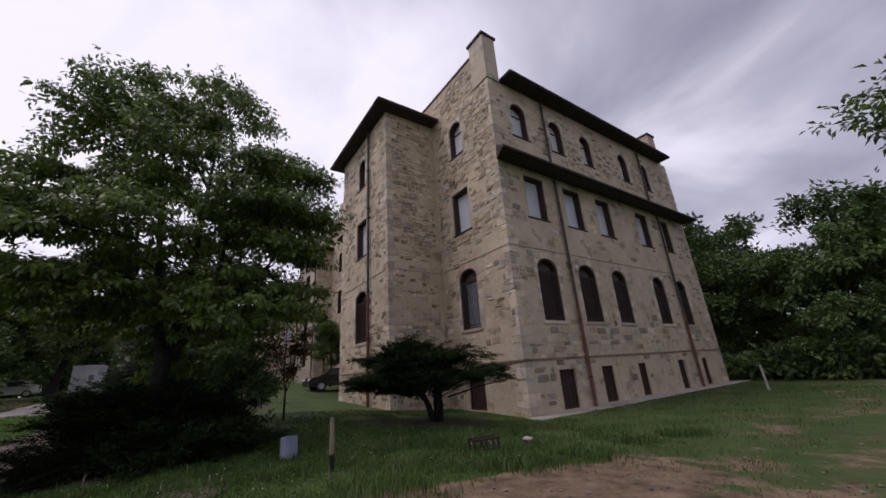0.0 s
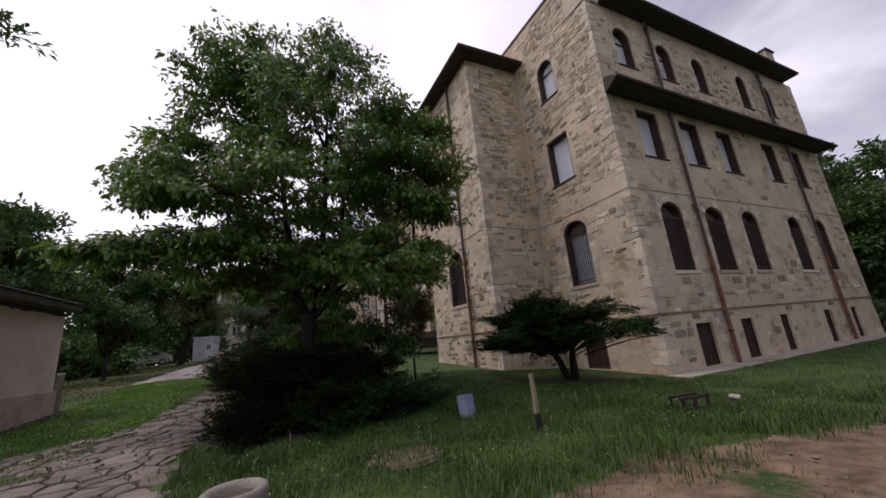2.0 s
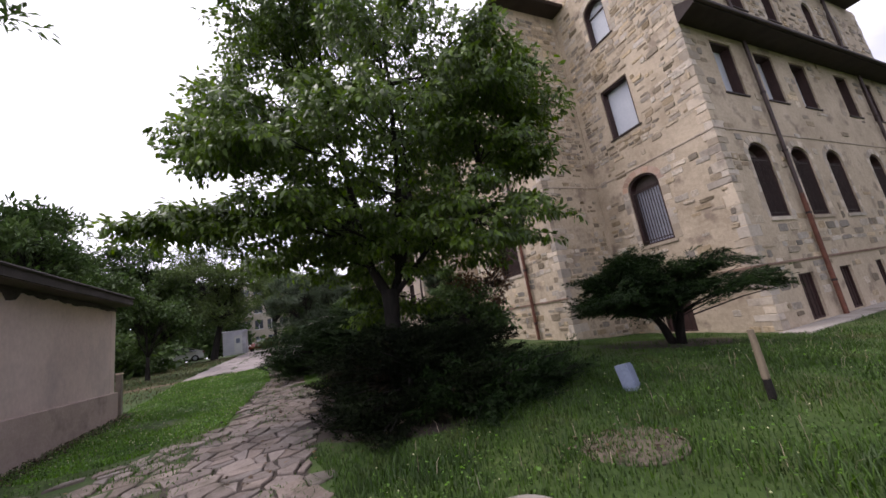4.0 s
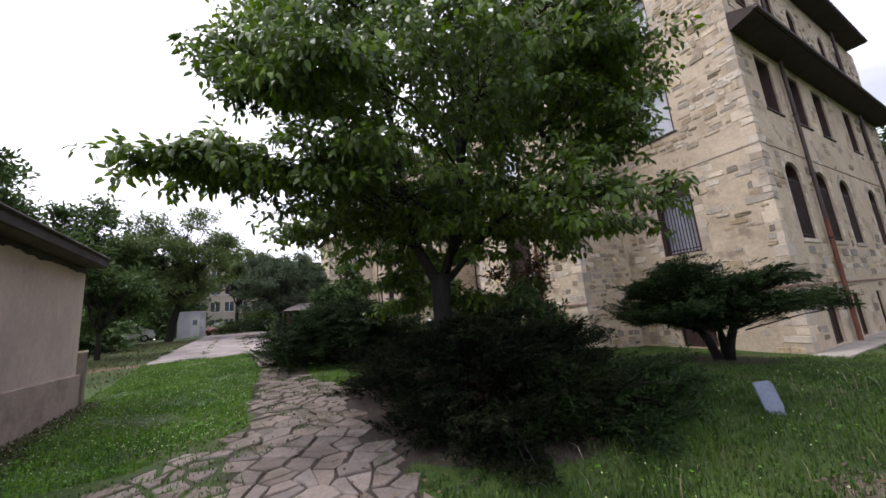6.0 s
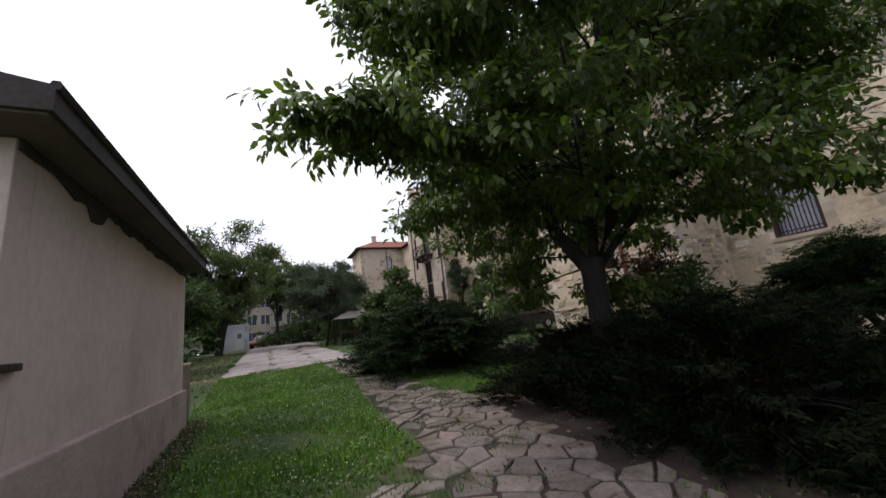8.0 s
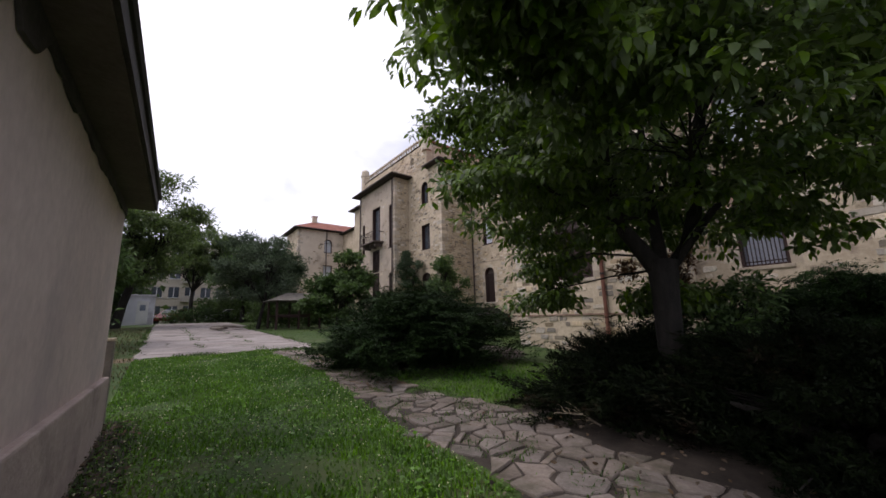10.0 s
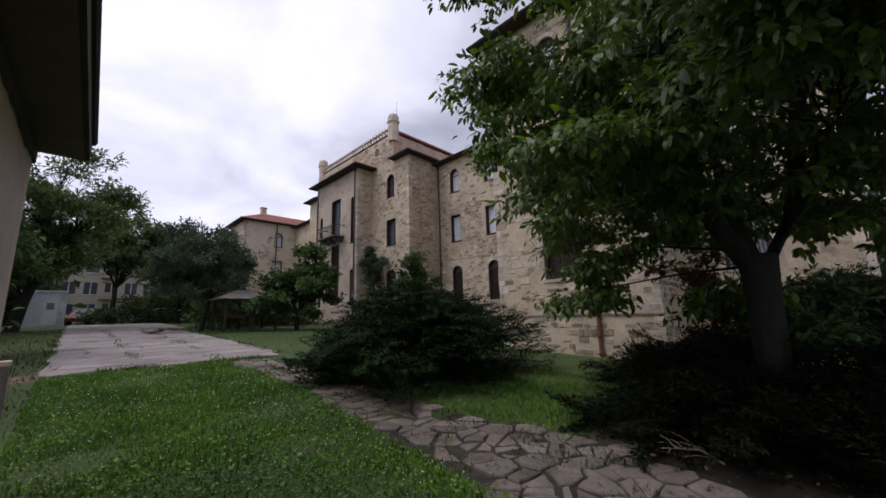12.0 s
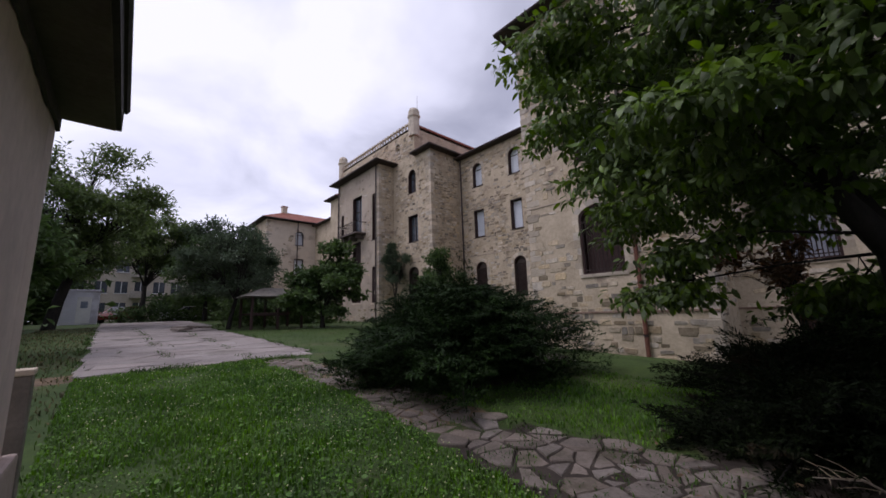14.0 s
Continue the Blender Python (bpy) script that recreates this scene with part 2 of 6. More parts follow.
M_CARWHITE = material("white_car_paint", (0.6, 0.6, 0.6), (0.68, 0.68, 0.68), 1, 10, rough=0.25, bump=0, spec=0.5)
M_CARRED = material("red_car_paint", (0.15, 0.02, 0.018), (0.2, 0.03, 0.026), 1, 10, rough=0.25, bump=0, spec=0.5)
M_GLASS = material("dark_car_glass", (0.015, 0.017, 0.02), (0.03, 0.032, 0.036), 1, 10, rough=0.08, bump=0, spec=0.8)
M_RUBBER = material("black_rubber", (0.015, 0.015, 0.015), (0.03, 0.03, 0.03), 5, 40, rough=0.8)
M_FARWALL = material("far_pale_facade", (0.40, 0.35, 0.28), (0.55, 0.49, 0.41), 0.3, 4, bump=0.1)
M_FARGLASS = material("far_window_glass", (0.04, 0.045, 0.055), (0.09, 0.1, 0.12), 0.5, 4, rough=0.15, bump=0, spec=0.6)


def ground_material():
    """Lawn, bare pinkish earth where the sheet's 'dirt' value is high, dark litter where 'litter' is."""
    m = material("lawn_and_bare_earth", (0.028, 0.055, 0.01), (0.062, 0.1, 0.02), 0.9, 12, bump=0.6, bump_dist=0.03, spots=(0.115, 0.10, 0.05), spot_scale=0.5, spot_edge=(0.52, 0.74))
    nt = m.node_tree
    n, l = nt.nodes.new, nt.links.new
    bsdf = next(x for x in nt.nodes if x.type == "BSDF_PRINCIPLED")
    lawn = bsdf.inputs["Base Color"].links[0].from_socket
    geo = next(x for x in nt.nodes if x.type == "NEW_GEOMETRY")

    def layer(under, attr, dark, light, scale, strength):
        att, tex, fine = n("ShaderNodeAttribute"), n("ShaderNodeTexNoise"), n("ShaderNodeTexNoise")
        att.attribute_name = attr
        tex.inputs["Scale"].default_value, tex.inputs["Detail"].default_value, tex.inputs["Roughness"].default_value = scale, 7, 0.7
        fine.inputs["Scale"].default_value, fine.inputs["Detail"].default_value, fine.inputs["Roughness"].default_value = 2.4, 10, 0.75
        l(geo.outputs["Position"], tex.inputs["Vector"]); l(geo.outputs["Position"], fine.inputs["Vector"])
        s, r = n("ShaderNodeMath"), n("ShaderNodeMapRange")
        s.operation = "MULTIPLY_ADD"; s.inputs[1].default_value = strength
        l(tex.outputs["Fac"], s.inputs[0]); l(att.outputs["Fac"], s.inputs[2])
        r.inputs["From Min"].default_value, r.inputs["From Max"].default_value = 0.46 + strength / 2, 0.58 + strength / 2
        l(s.outputs[0], r.inputs["Value"])
        ramp = n("ShaderNodeValToRGB")
        ramp.color_ramp.elements[0].position, ramp.color_ramp.elements[0].color = 0.33, (*dark, 1)
        ramp.color_ramp.elements[1].position, ramp.color_ramp.elements[1].color = 0.66, (*light, 1)
        l(fine.outputs["Fac"], ramp.inputs[0])
        mix = n("ShaderNodeMix"); mix.data_type = "RGBA"
        l(r.outputs[0], mix.inputs[0]); l(under, mix.inputs["A"]); l(ramp.outputs[0], mix.inputs["B"])
        return mix.outputs["Result"]

    c = layer(lawn, "litter", (0.024, 0.018, 0.014), (0.065, 0.05, 0.039), 1.5, 0.7)
    c = layer(c, "dirt", (0.042, 0.028, 0.017), (0.265, 0.182, 0.113), 0.9, 1.3)
    l(c, bsdf.inputs["Base Color"])
    return m


M_GROUND = ground_material()


# ---- small builders ----
def mesh_object(name, bm, mat, parent=None, smooth=False):
    me = bpy.data.meshes.new(name)
    bm.normal_update()
    bm.to_mesh(me)
    bm.free()
    for m in mat if isinstance(mat, (list, tuple)) else [mat]:
        me.materials.append(m)
    if smooth:
        me.polygons.foreach_set("use_smooth", [True] * len(me.polygons))
    ob = new(name, me)
    ob.parent = parent
    return ob


def part(name, bm, mat, parent, label="", smooth=False):
    ob = mesh_object(name, bm, mat, parent, smooth)
    if label:
        tagged(ob, label)
    return ob


def empty(name, at=(0, 0, 0), turn=0.0):
    ob = new(name)
    ob.empty_display_size = 0.2
    ob.matrix_world = pose(*at, 0, 0, turn)
    return ob


def box(bm, x0, x1, y0, y1, z0, z1, bevel=0.0, m=None):
    """A box between bounds, bevelled if asked, under the matrix m."""
    tmp = bmesh.new()
    bmesh.ops.create_cube(tmp, size=1)
    for v in tmp.verts:
        v.co = Vector(((x0 + x1) / 2 + v.co.x * (x1 - x0), (y0 + y1) / 2 + v.co.y * (y1 - y0), (z0 + z1) / 2 + v.co.z * (z1 - z0)))
    if bevel:
        bmesh.ops.bevel(tmp, geom=tmp.edges[:], offset=bevel, segments=2, affect="EDGES", profile=0.6)
    add_bm(bm, tmp, m)
    return bm


def add_bm(bm, tmp, m=None):
    if m is not None:
        bmesh.ops.transform(tmp, matrix=m, verts=tmp.verts)
    vs = [bm.verts.new(v.co) for v in tmp.verts]
    tmp.verts.index_update()
    for f in tmp.faces:
        try:
            nf = bm.faces.new([vs[v.index] for v in f.verts])
            nf.material_index = f.material_index
        except ValueError:
            pass
    tmp.free()


def tube(bm, pts, radii, sides=6, caps=True):
    """A tapered tube along points."""
    rings = []
    pts = [Vector(p) for p in pts]
    for i, p in enumerate(pts):
        d = (pts[min(i + 1, len(pts) - 1)] - pts[max(i - 1, 0)])
        d = d.normalized() if d.length > 1e-6 else Vector((0, 0, 1))
        a = d.orthogonal().normalized() if abs(d.z) > 0.95 else d.cross(Vector((0, 0, 1))).normalized()
        b = d.cross(a)
        rings.append([bm.verts.new(p + (a * math.cos(t) + b * math.sin(t)) * radii[i]) for t in (2 * math.pi * k / sides for k in range(sides))])
    for r0, r1 in zip(rings, rings[1:]):
        for k in range(sides):
            bm.faces.new((r0[k], r0[(k + 1) % sides], r1[(k + 1) % sides], r1[k]))
    if caps:
        bm.faces.new(rings[0][::-1])
        bm.faces.new(rings[-1])
    return bm


def cyl(bm, x, y, z0, z1, r0, r1=None, sides=16):
    return tube(bm, [(x, y, z0), (x, y, z1)], [r0, r0 if r1 is None else r1], sides)


def lathe(bm, profile, at=(0, 0, 0), sides=24):
    """Turn (radius, height) pairs about an upright axis."""
    rings = [[bm.verts.new((at[0] + r * math.cos(2 * math.pi * k / sides), at[1] + r * math.sin(2 * math.pi * k / sides), at[2] + z)) for k in range(sides)] for r, z in profile]
    for r0, r1 in zip(rings, rings[1:]):
        for k in range(sides):
            bm.faces.new((r0[k], r0[(k + 1) % sides], r1[(k + 1) % sides], r1[k]))
    bm.faces.new(rings[0][::-1])
    bm.faces.new(rings[-1])
    return bm


def sstep(v, a, b):
    t = np.clip((np.asarray(v, float) - a) / (b - a), 0, 1)
    return t * t * (3 - 2 * t)


def ground_z(x, y):
    """Height of the ground: rising to the north, falling towards the building."""
    x, y = np.asarray(x, float), np.asarray(y, float)
    along = np.interp(y, [-40, -5, 0, 5, 8, 12, 15, 18, 21.4, 30, 51, 90], [-0.1, -0.02, 0, 0.05, 0.17, 0.33, 0.45, 0.6, 0.84, 1.2, 1.82, 2.1])
    drop = np.interp(y, [0, 10, 16, 22, 23, 26, 70], [0.3, 0.54, 0.6, 0.84, 0.8, 0.25, 0.3])
    return along - drop * sstep(x, 3.0, 10.4)


def gz(x, y):
    return float(ground_z(x, y))


# ---- the ground: one sheet to the horizon ----
PATH = [(-3.75, 22.4), (-3.45, 18.0), (-3.75, 15.6), (-3.9, 13.6), (-3.95, 12.2), (-4.9, 11.5), (-6.1, 10.4), (-6.3, 8.2), (-5.4, 6.2), (-3.6, 5.6), (-2.55, 6.3), (-2.5, 8.2), (-2.7, 9.4),
        (-2.6, 10.6), (-2.35, 12.2), (-2.05, 13.4), (-2.2, 14.6), (-2.45, 16.0), (-2.4, 17.4), (-2.6, 20.0), (-2.9, 22.4)]


def path_mask(x, y):
    """True where paving lies."""
    m = np.zeros(x.shape, bool)
    for (x0, y0), (x1, y1) in zip(PATH, PATH[1:] + PATH[:1]):
        c = ((y0 > y) != (y1 > y)) & (x < (x1 - x0) * (y - y0) / (y1 - y0 + 1e-9) + x0)
        m ^= c
    return m


def ground_masks(x, y):
    """How bare (dirt) and how littered under the shrubs each place is, from 0 to 1."""
    edge = 4.75 + 0.25 * np.sin(x * 0.9) + 0.12 * np.sin(x * 2.7 + 1)
    dirt = sstep(x, -1.6, 0.2) * (1 - sstep(y, edge - 0.35, edge + 0.35)) * sstep(y, 0.6, 1.6) * (1 - 0.55 * sstep(x, 4.5, 8)) * (1 - 0.4 * sstep(np.sin(x * 0.8) * np.sin(y * 1.7 + 1), 0.2, 0.9))
    strip = path_mask(x, y) * np.where((x < -4.1) & (y < 12) | (y > 15.5), 0.66, 1.0)
    dirt = np.maximum(dirt, 0.8 * (1 - sstep(np.abs(x + 9.0), 2.0, 2.6)) * (1 - sstep(np.abs(y - 22.6), 0.3, 0.8)))
    litter = np.maximum(1 - sstep(np.hypot((x + 0.75) / 2.5, (y - 11.4) / 3.05), 0.8, 1.05), 1 - sstep(np.hypot((x - 0.2) / 3.4, (y - 19) / 2.2), 0.8, 1.1))
    litter = np.maximum(litter, 0.72 * strip)
    dirt = np.maximum(dirt, 0.62 * path_mask(x, y) * sstep(y, 15.0, 16.5))
    litter = np.maximum(litter, 0.8 * (1 - sstep(np.hypot((x - 7) / 2.6, (y - 11.2) / 1.6), 0.7, 1.1)))
    litter = np.maximum(litter, 0.85 * (1 - sstep(x + 6.9, 0.25, 0.6)) * sstep(y, 10.6, 11.0) * (1 - sstep(y, 16.2, 16.6)) * sstep(x, -7.4, -7.1))
    return dirt, litter


def make_ground():
    xs = np.concatenate([[-700, -300, -150, -90, -60, -40, -28, -20, -15], np.arange(-12, 14, 0.25), np.arange(14, 40, 1.0), [44, 55, 75, 110, 180, 350, 800]])
    ys = np.concatenate([[-700, -300, -120, -60, -30, -15, -8], np.arange(-4, 26, 0.25), np.arange(26, 80, 2.0), [85, 95, 120, 170, 300, 800]])
    gx, gy = np.meshgrid(xs, ys)
    z = ground_z(gx, gy)
    near = (np.abs(gx) < 30) & (gy > -8) & (gy < 30)
    z = z + np.where(near, np.where(path_mask(gx, gy), 0.35, 1.0) * (0.018 * np.sin(gx * 2.3 + gy) * np.sin(gy * 1.9) + 0.012 * np.sin(gx * 5.1) * np.cos(gy * 4.3)), 0)
    verts = np.stack([gx, gy, z], -1).reshape(-1, 3)
    w = len(xs)
    i = (np.arange(len(ys) - 1)[:, None] * w + np.arange(w - 1)[None]).reshape(-1)
    faces = np.stack([i, i + 1, i + 1 + w, i + w], -1)
    me = bpy.data.meshes.new("ground")
    me.from_pydata(verts.tolist(), [], faces.tolist())
    dirt, litter = ground_masks(gx, gy)
    for name, values in (("dirt", dirt), ("litter", litter)):
        me.attributes.new(name, "FLOAT", "POINT").data.foreach_set("value", values.reshape(-1).astype(np.float32))
    me.polygons.foreach_set("use_smooth", [True] * len(me.polygons))
    me.materials.append(M_GROUND)
    tagged(new("ground", me), "green lawn with clover and bare pinkish earth", "ground", kind="structure")


make_ground()


# ---- the stone building ----
ZB = -0.9                       # foot of the walls, below the ground
BAND1, BAND2 = 1.72, 6.43       # the string courses
building = tagged(empty("stone_building"), "four-storey old limestone building with barred and boarded windows", "building")


def wall(name, p0, p1, z0, z1, openings=(), thick=0.55, mat=None, label=""):
    """A thick wall from p0 to p1 with its openings (u0, u1, v0, v1, rise of the arch); the outside is to the right of the way."""
    p0, p1 = Vector((*p0, 0)), Vector((*p1, 0))
    length = (p1 - p0).length
    d = (p1 - p0) / length
    nrm = Vector((d.y, -d.x, 0))
    bm = bmesh.new()

    def P(u, v, depth):
        u = min(max(u, 0.004), length - 0.004)
        return bm.verts.new(p0 + d * u + Vector((0, 0, v)) - nrm * depth)

    us = sorted({0.0, length, *(o[0] for o in openings), *(o[1] for o in openings)})
    vs = sorted({z0, z1, *(o[2] for o in openings), *(o[3] for o in openings)})
    for a, b in zip(us, us[1:]):
        for c, e in zip(vs, vs[1:]):
            um, vm = (a + b) / 2, (c + e) / 2
            if any(o[0] < um < o[1] and o[2] < vm < o[3] for o in openings):
                continue
            bm.faces.new((P(a, c, 0), P(b, c, 0), P(b, e, 0), P(a, e, 0)))
            bm.faces.new((P(a, e, thick), P(b, e, thick), P(b, c, thick), P(a, c, thick)))
    for u0, u1, v0, v1, rise in openings:
        line = arch_line(u0, u1, v1, rise)
        path = [(u0, v0), *line, (u1, v0)]
        for (a, b), (c, e) in zip(path, path[1:] + path[:1]):
            bm.faces.new((P(a, b, 0), P(c, e, 0), P(c, e, thick), P(a, b, thick)))
        if rise:
            for (a, b), (c, e) in zip(line, line[1:]):
                bm.faces.new((P(a, b, 0), P(c, e, 0), P(c, v1 + 0.0, 0), P(a, v1 + 0.0, 0)))
                bm.faces.new((P(a, v1, thick), P(c, v1, thick), P(c, e, thick), P(a, b, thick)))
    for (a, b), (c, e) in (((0, z0), (length, z0)), ((length, z0), (length, z1)), ((length, z1), (0, z1)), ((0, z1), (0, z0))):
        bm.faces.new((P(a, b, thick), P(c, e, thick), P(c, e, 0), P(a, b, 0)))
    bmesh.ops.remove_doubles(bm, verts=bm.verts, dist=0.0005)
    return part(name, bm, mat or M_MORTAR, building, label)


def arch_line(u0, u1, v1, rise):
    if not rise:
        return [(u0, v1), (u1, v1)]
    n = 10
    return [((u0 + u1) / 2 - (u1 - u0) / 2 * math.cos(math.pi * k / n), v1 - rise + rise * math.sin(math.pi * k / n)) for k in range(n + 1)]


def side_frame(p0, p1):
    """The matrix that takes (u along the wall, outwards, up) into the world."""
    d = (Vector((*p1, 0)) - Vector((*p0, 0))).normalized()
    nrm = Vector((d.y, -d.x, 0))
    return Matrix(((d.x, nrm.x, 0, p0[0]), (d.y, nrm.y, 0, p0[1]), (0, 0, 1, 0), (0, 0, 0, 1)))


def outline_panel(bm, line, y, thick):
    """A flat panel of the outline (u, v), its face at y."""
    f = [bm.verts.new((u, y, v)) for u, v in line]
    b = [bm.verts.new((u, y - thick, v)) for u, v in line]
    bm.faces.new(f)
    bm.faces.new(b[::-1])
    for k in range(len(line)):
        j = (k + 1) % len(line)
        bm.faces.new((f[k], b[k], b[j], f[j]))


def frame_of(bm, line, y, width, thick):
    """A frame of even width inside the outline."""
    cu, cv = sum(p[0] for p in line) / len(line), sum(p[1] for p in line) / len(line)
    us, vs = [p[0] for p in line], [p[1] for p in line]
    su, sv = 1 - 2 * width / (max(us) - min(us)), 1 - 2 * width / (max(vs) - min(vs))
    cu, cv = (max(us) + min(us)) / 2, (max(vs) + min(vs)) / 2
    inner = [(cu + (u - cu) * su, cv + (v - cv) * sv) for u, v in line]
    k = len(line)
    layers = [[bm.verts.new((u, yy, v)) for u, v in ln] for ln in (line, inner) for yy in (y, y - thick)]
    of, ob_, jf, jb = layers
    for i in range(k):
        j = (i + 1) % k
        bm.faces.new((of[i], of[j], jf[j], jf[i]))
        bm.faces.new((jf[i], jf[j], jb[j], jb[i]))
        bm.faces.new((ob_[j], ob_[i], jb[i], jb[j]))


def window(p0, p1, opening, style):
    """A window in a wall's opening, with frame, boards or glass, bars and sill as its style has them."""
    u0, u1, v0, v1, rise = opening
    m = side_frame(p0, p1)
    line = [(u0, v0), *arch_line(u0, u1, v1, rise), (u1, v0)]
    frame_mat = M_DARKWOOD
    bm = bmesh.new()
    frame_of(bm, line, -0.05 if style != "base" else -0.08, 0.075 if style in ("low", "blue", "mid") else 0.055, 0.25 if style == "base" else 0.36)
    bmesh.ops.transform(bm, matrix=m, verts=bm.verts)
    labels = {"low": "arched window closed with dark maroon boards and iron bars", "mid": "square window closed with a pale grey board",
              "top": "narrow arched window with a pale board", "base": "basement opening closed with dark boards", "blue": "arched window with iron bars over milky bluish glass",
              "dark": "tall dark window with glazing bars"}
    win = part("window", bm, frame_mat, building, labels[style])

    def sub(name, b, mat, label=""):
        bmesh.ops.transform(b, matrix=m, verts=b.verts)
        return part(name, b, mat, win, label)

    inset = [(u, v) for u, v in line]
    mid_u, w = (u0 + u1) / 2, u1 - u0
    b = bmesh.new()
    outline_panel(b, inset, -0.14 if style == "base" else -0.36, 0.04)
    sub("panel", b, {"low": M_DARKWOOD, "base": M_DARKWOOD, "blue": M_BLUEGLASS, "dark": M_FARGLASS}.get(style, M_PANEL))
    if style in ("low", "blue"):
        b = bmesh.new()
        spring = v1 - rise - 0.06
        box(b, u0 + 0.05, u1 - 0.05, -0.36, -0.29, spring - 0.05, spring + 0.04)
        sub("transom", b, M_DARKWOOD)
        if rise:
            b = bmesh.new()
            outline_panel(b, arch_line(u0 + 0.06, u1 - 0.06, v1 - 0.05, rise), -0.345, 0.02)
            sub("fanlight", b, M_SOFFIT, "greyish board in the arch")
        for k in range(11):
            u = u0 + 0.1 + (w - 0.2) * k / 10
            b = bmesh.new()
            tube(b, [(u, -0.1, v0 + 0.01), (u, -0.1, spring)], [0.018, 0.018], 6)
            sub("bar", b, M_IRON)
        for v in (v0 + 0.18, spring - 0.1):
            b = bmesh.new()
            box(b, u0, u1, -0.115, -0.085, v - 0.02, v + 0.02)
            sub("crossbar", b, M_IRON)
    if style == "dark":
        b = bmesh.new()
        box(b, mid_u - 0.03, mid_u + 0.03, -0.36, -0.3, v0, v1 - 0.03)
        sub("mullion", b, M_IRON)
        b = bmesh.new()
        box(b, u0, u1, -0.355, -0.305, v0 + (v1 - v0) * 0.62, v0 + (v1 - v0) * 0.62 + 0.06)
        sub("transom", b, M_IRON)
    if style == "top":
        b = bmesh.new()
        box(b, u0, u1, -0.37, -0.31, v1 - rise - 0.05, v1 - rise)
        sub("transom", b, M_IRON)
    if style == "base":
        for k in range(1, 4):
            u = u0 + w * k / 4
            b = bmesh.new()
            box(b, u - 0.012, u + 0.012, -0.145, -0.12, v0 + 0.05, v1 - 0.05)
            sub("batten", b, M_IRON)
    b = bmesh.new()
    if style in ("mid", "top", "dark"):
        box(b, u0 - 0.08, u1 + 0.08, -0.3, 0.05, v0 - 0.05, v0 + 0.012, 0.01)
        sub("sill", b, M_IRON)
    elif style in ("low", "blue"):
        box(b, u0 - 0.1, u1 + 0.1, -0.3, 0.05, v0 - 0.12, v0 + 0.012, 0.012)
        sub("sill", b, M_QUOIN)
    else:
        b.free()
    return win


STONE_MESHES = []


def stone_templates():
    """Squared rubble faces with knocked corners, the front a little smaller and out of true."""
    for k in range(24):
        bm = bmesh.new()
        r = random.Random(k)
        ring = []
        for sx, sz in ((-1, -1), (1, -1), (1, 1), (-1, 1)):
            x, z = sx * r.uniform(0.45, 0.5), sz * r.uniform(0.42, 0.5)
            if r.random() < 0.45:
                cut = [(x, z - sz * r.uniform(0.1, 0.3)), (x - sx * r.uniform(0.06, 0.2), z)]
                ring += cut if sx * sz > 0 else cut[::-1]
            else:
                ring.append((x, z))
        n = len(ring)
        back = [bm.verts.new((x, 0, z)) for x, z in ring]
        front = [bm.verts.new((x * r.uniform(0.88, 0.95), 1 + r.uniform(-0.35, 0.35), z * r.uniform(0.84, 0.93))) for x, z in ring]
        bm.faces.new(front)
        for i in range(n):
            bm.faces.new((back[i], back[(i + 1) % n], front[(i + 1) % n], front[i]))
        bmesh.ops.recalc_face_normals(bm, faces=bm.faces)
        if sum(f.normal.y * f.calc_area() for f in bm.faces) < 0:
            bmesh.ops.reverse_faces(bm, faces=bm.faces)
        me = bpy.data.meshes.new("stone")
        bm.to_mesh(me)
        bm.free()
        me.materials.append(M_STONE)
        STONE_MESHES.append(me)


stone_templates()


def clear_of(u0, u1, v0, v1, openings, gap=0.1):
    return not any(u0 < o[1] + gap and u1 > o[0] - gap and v0 < o[3] + gap and v1 > o[2] - gap for o in openings)


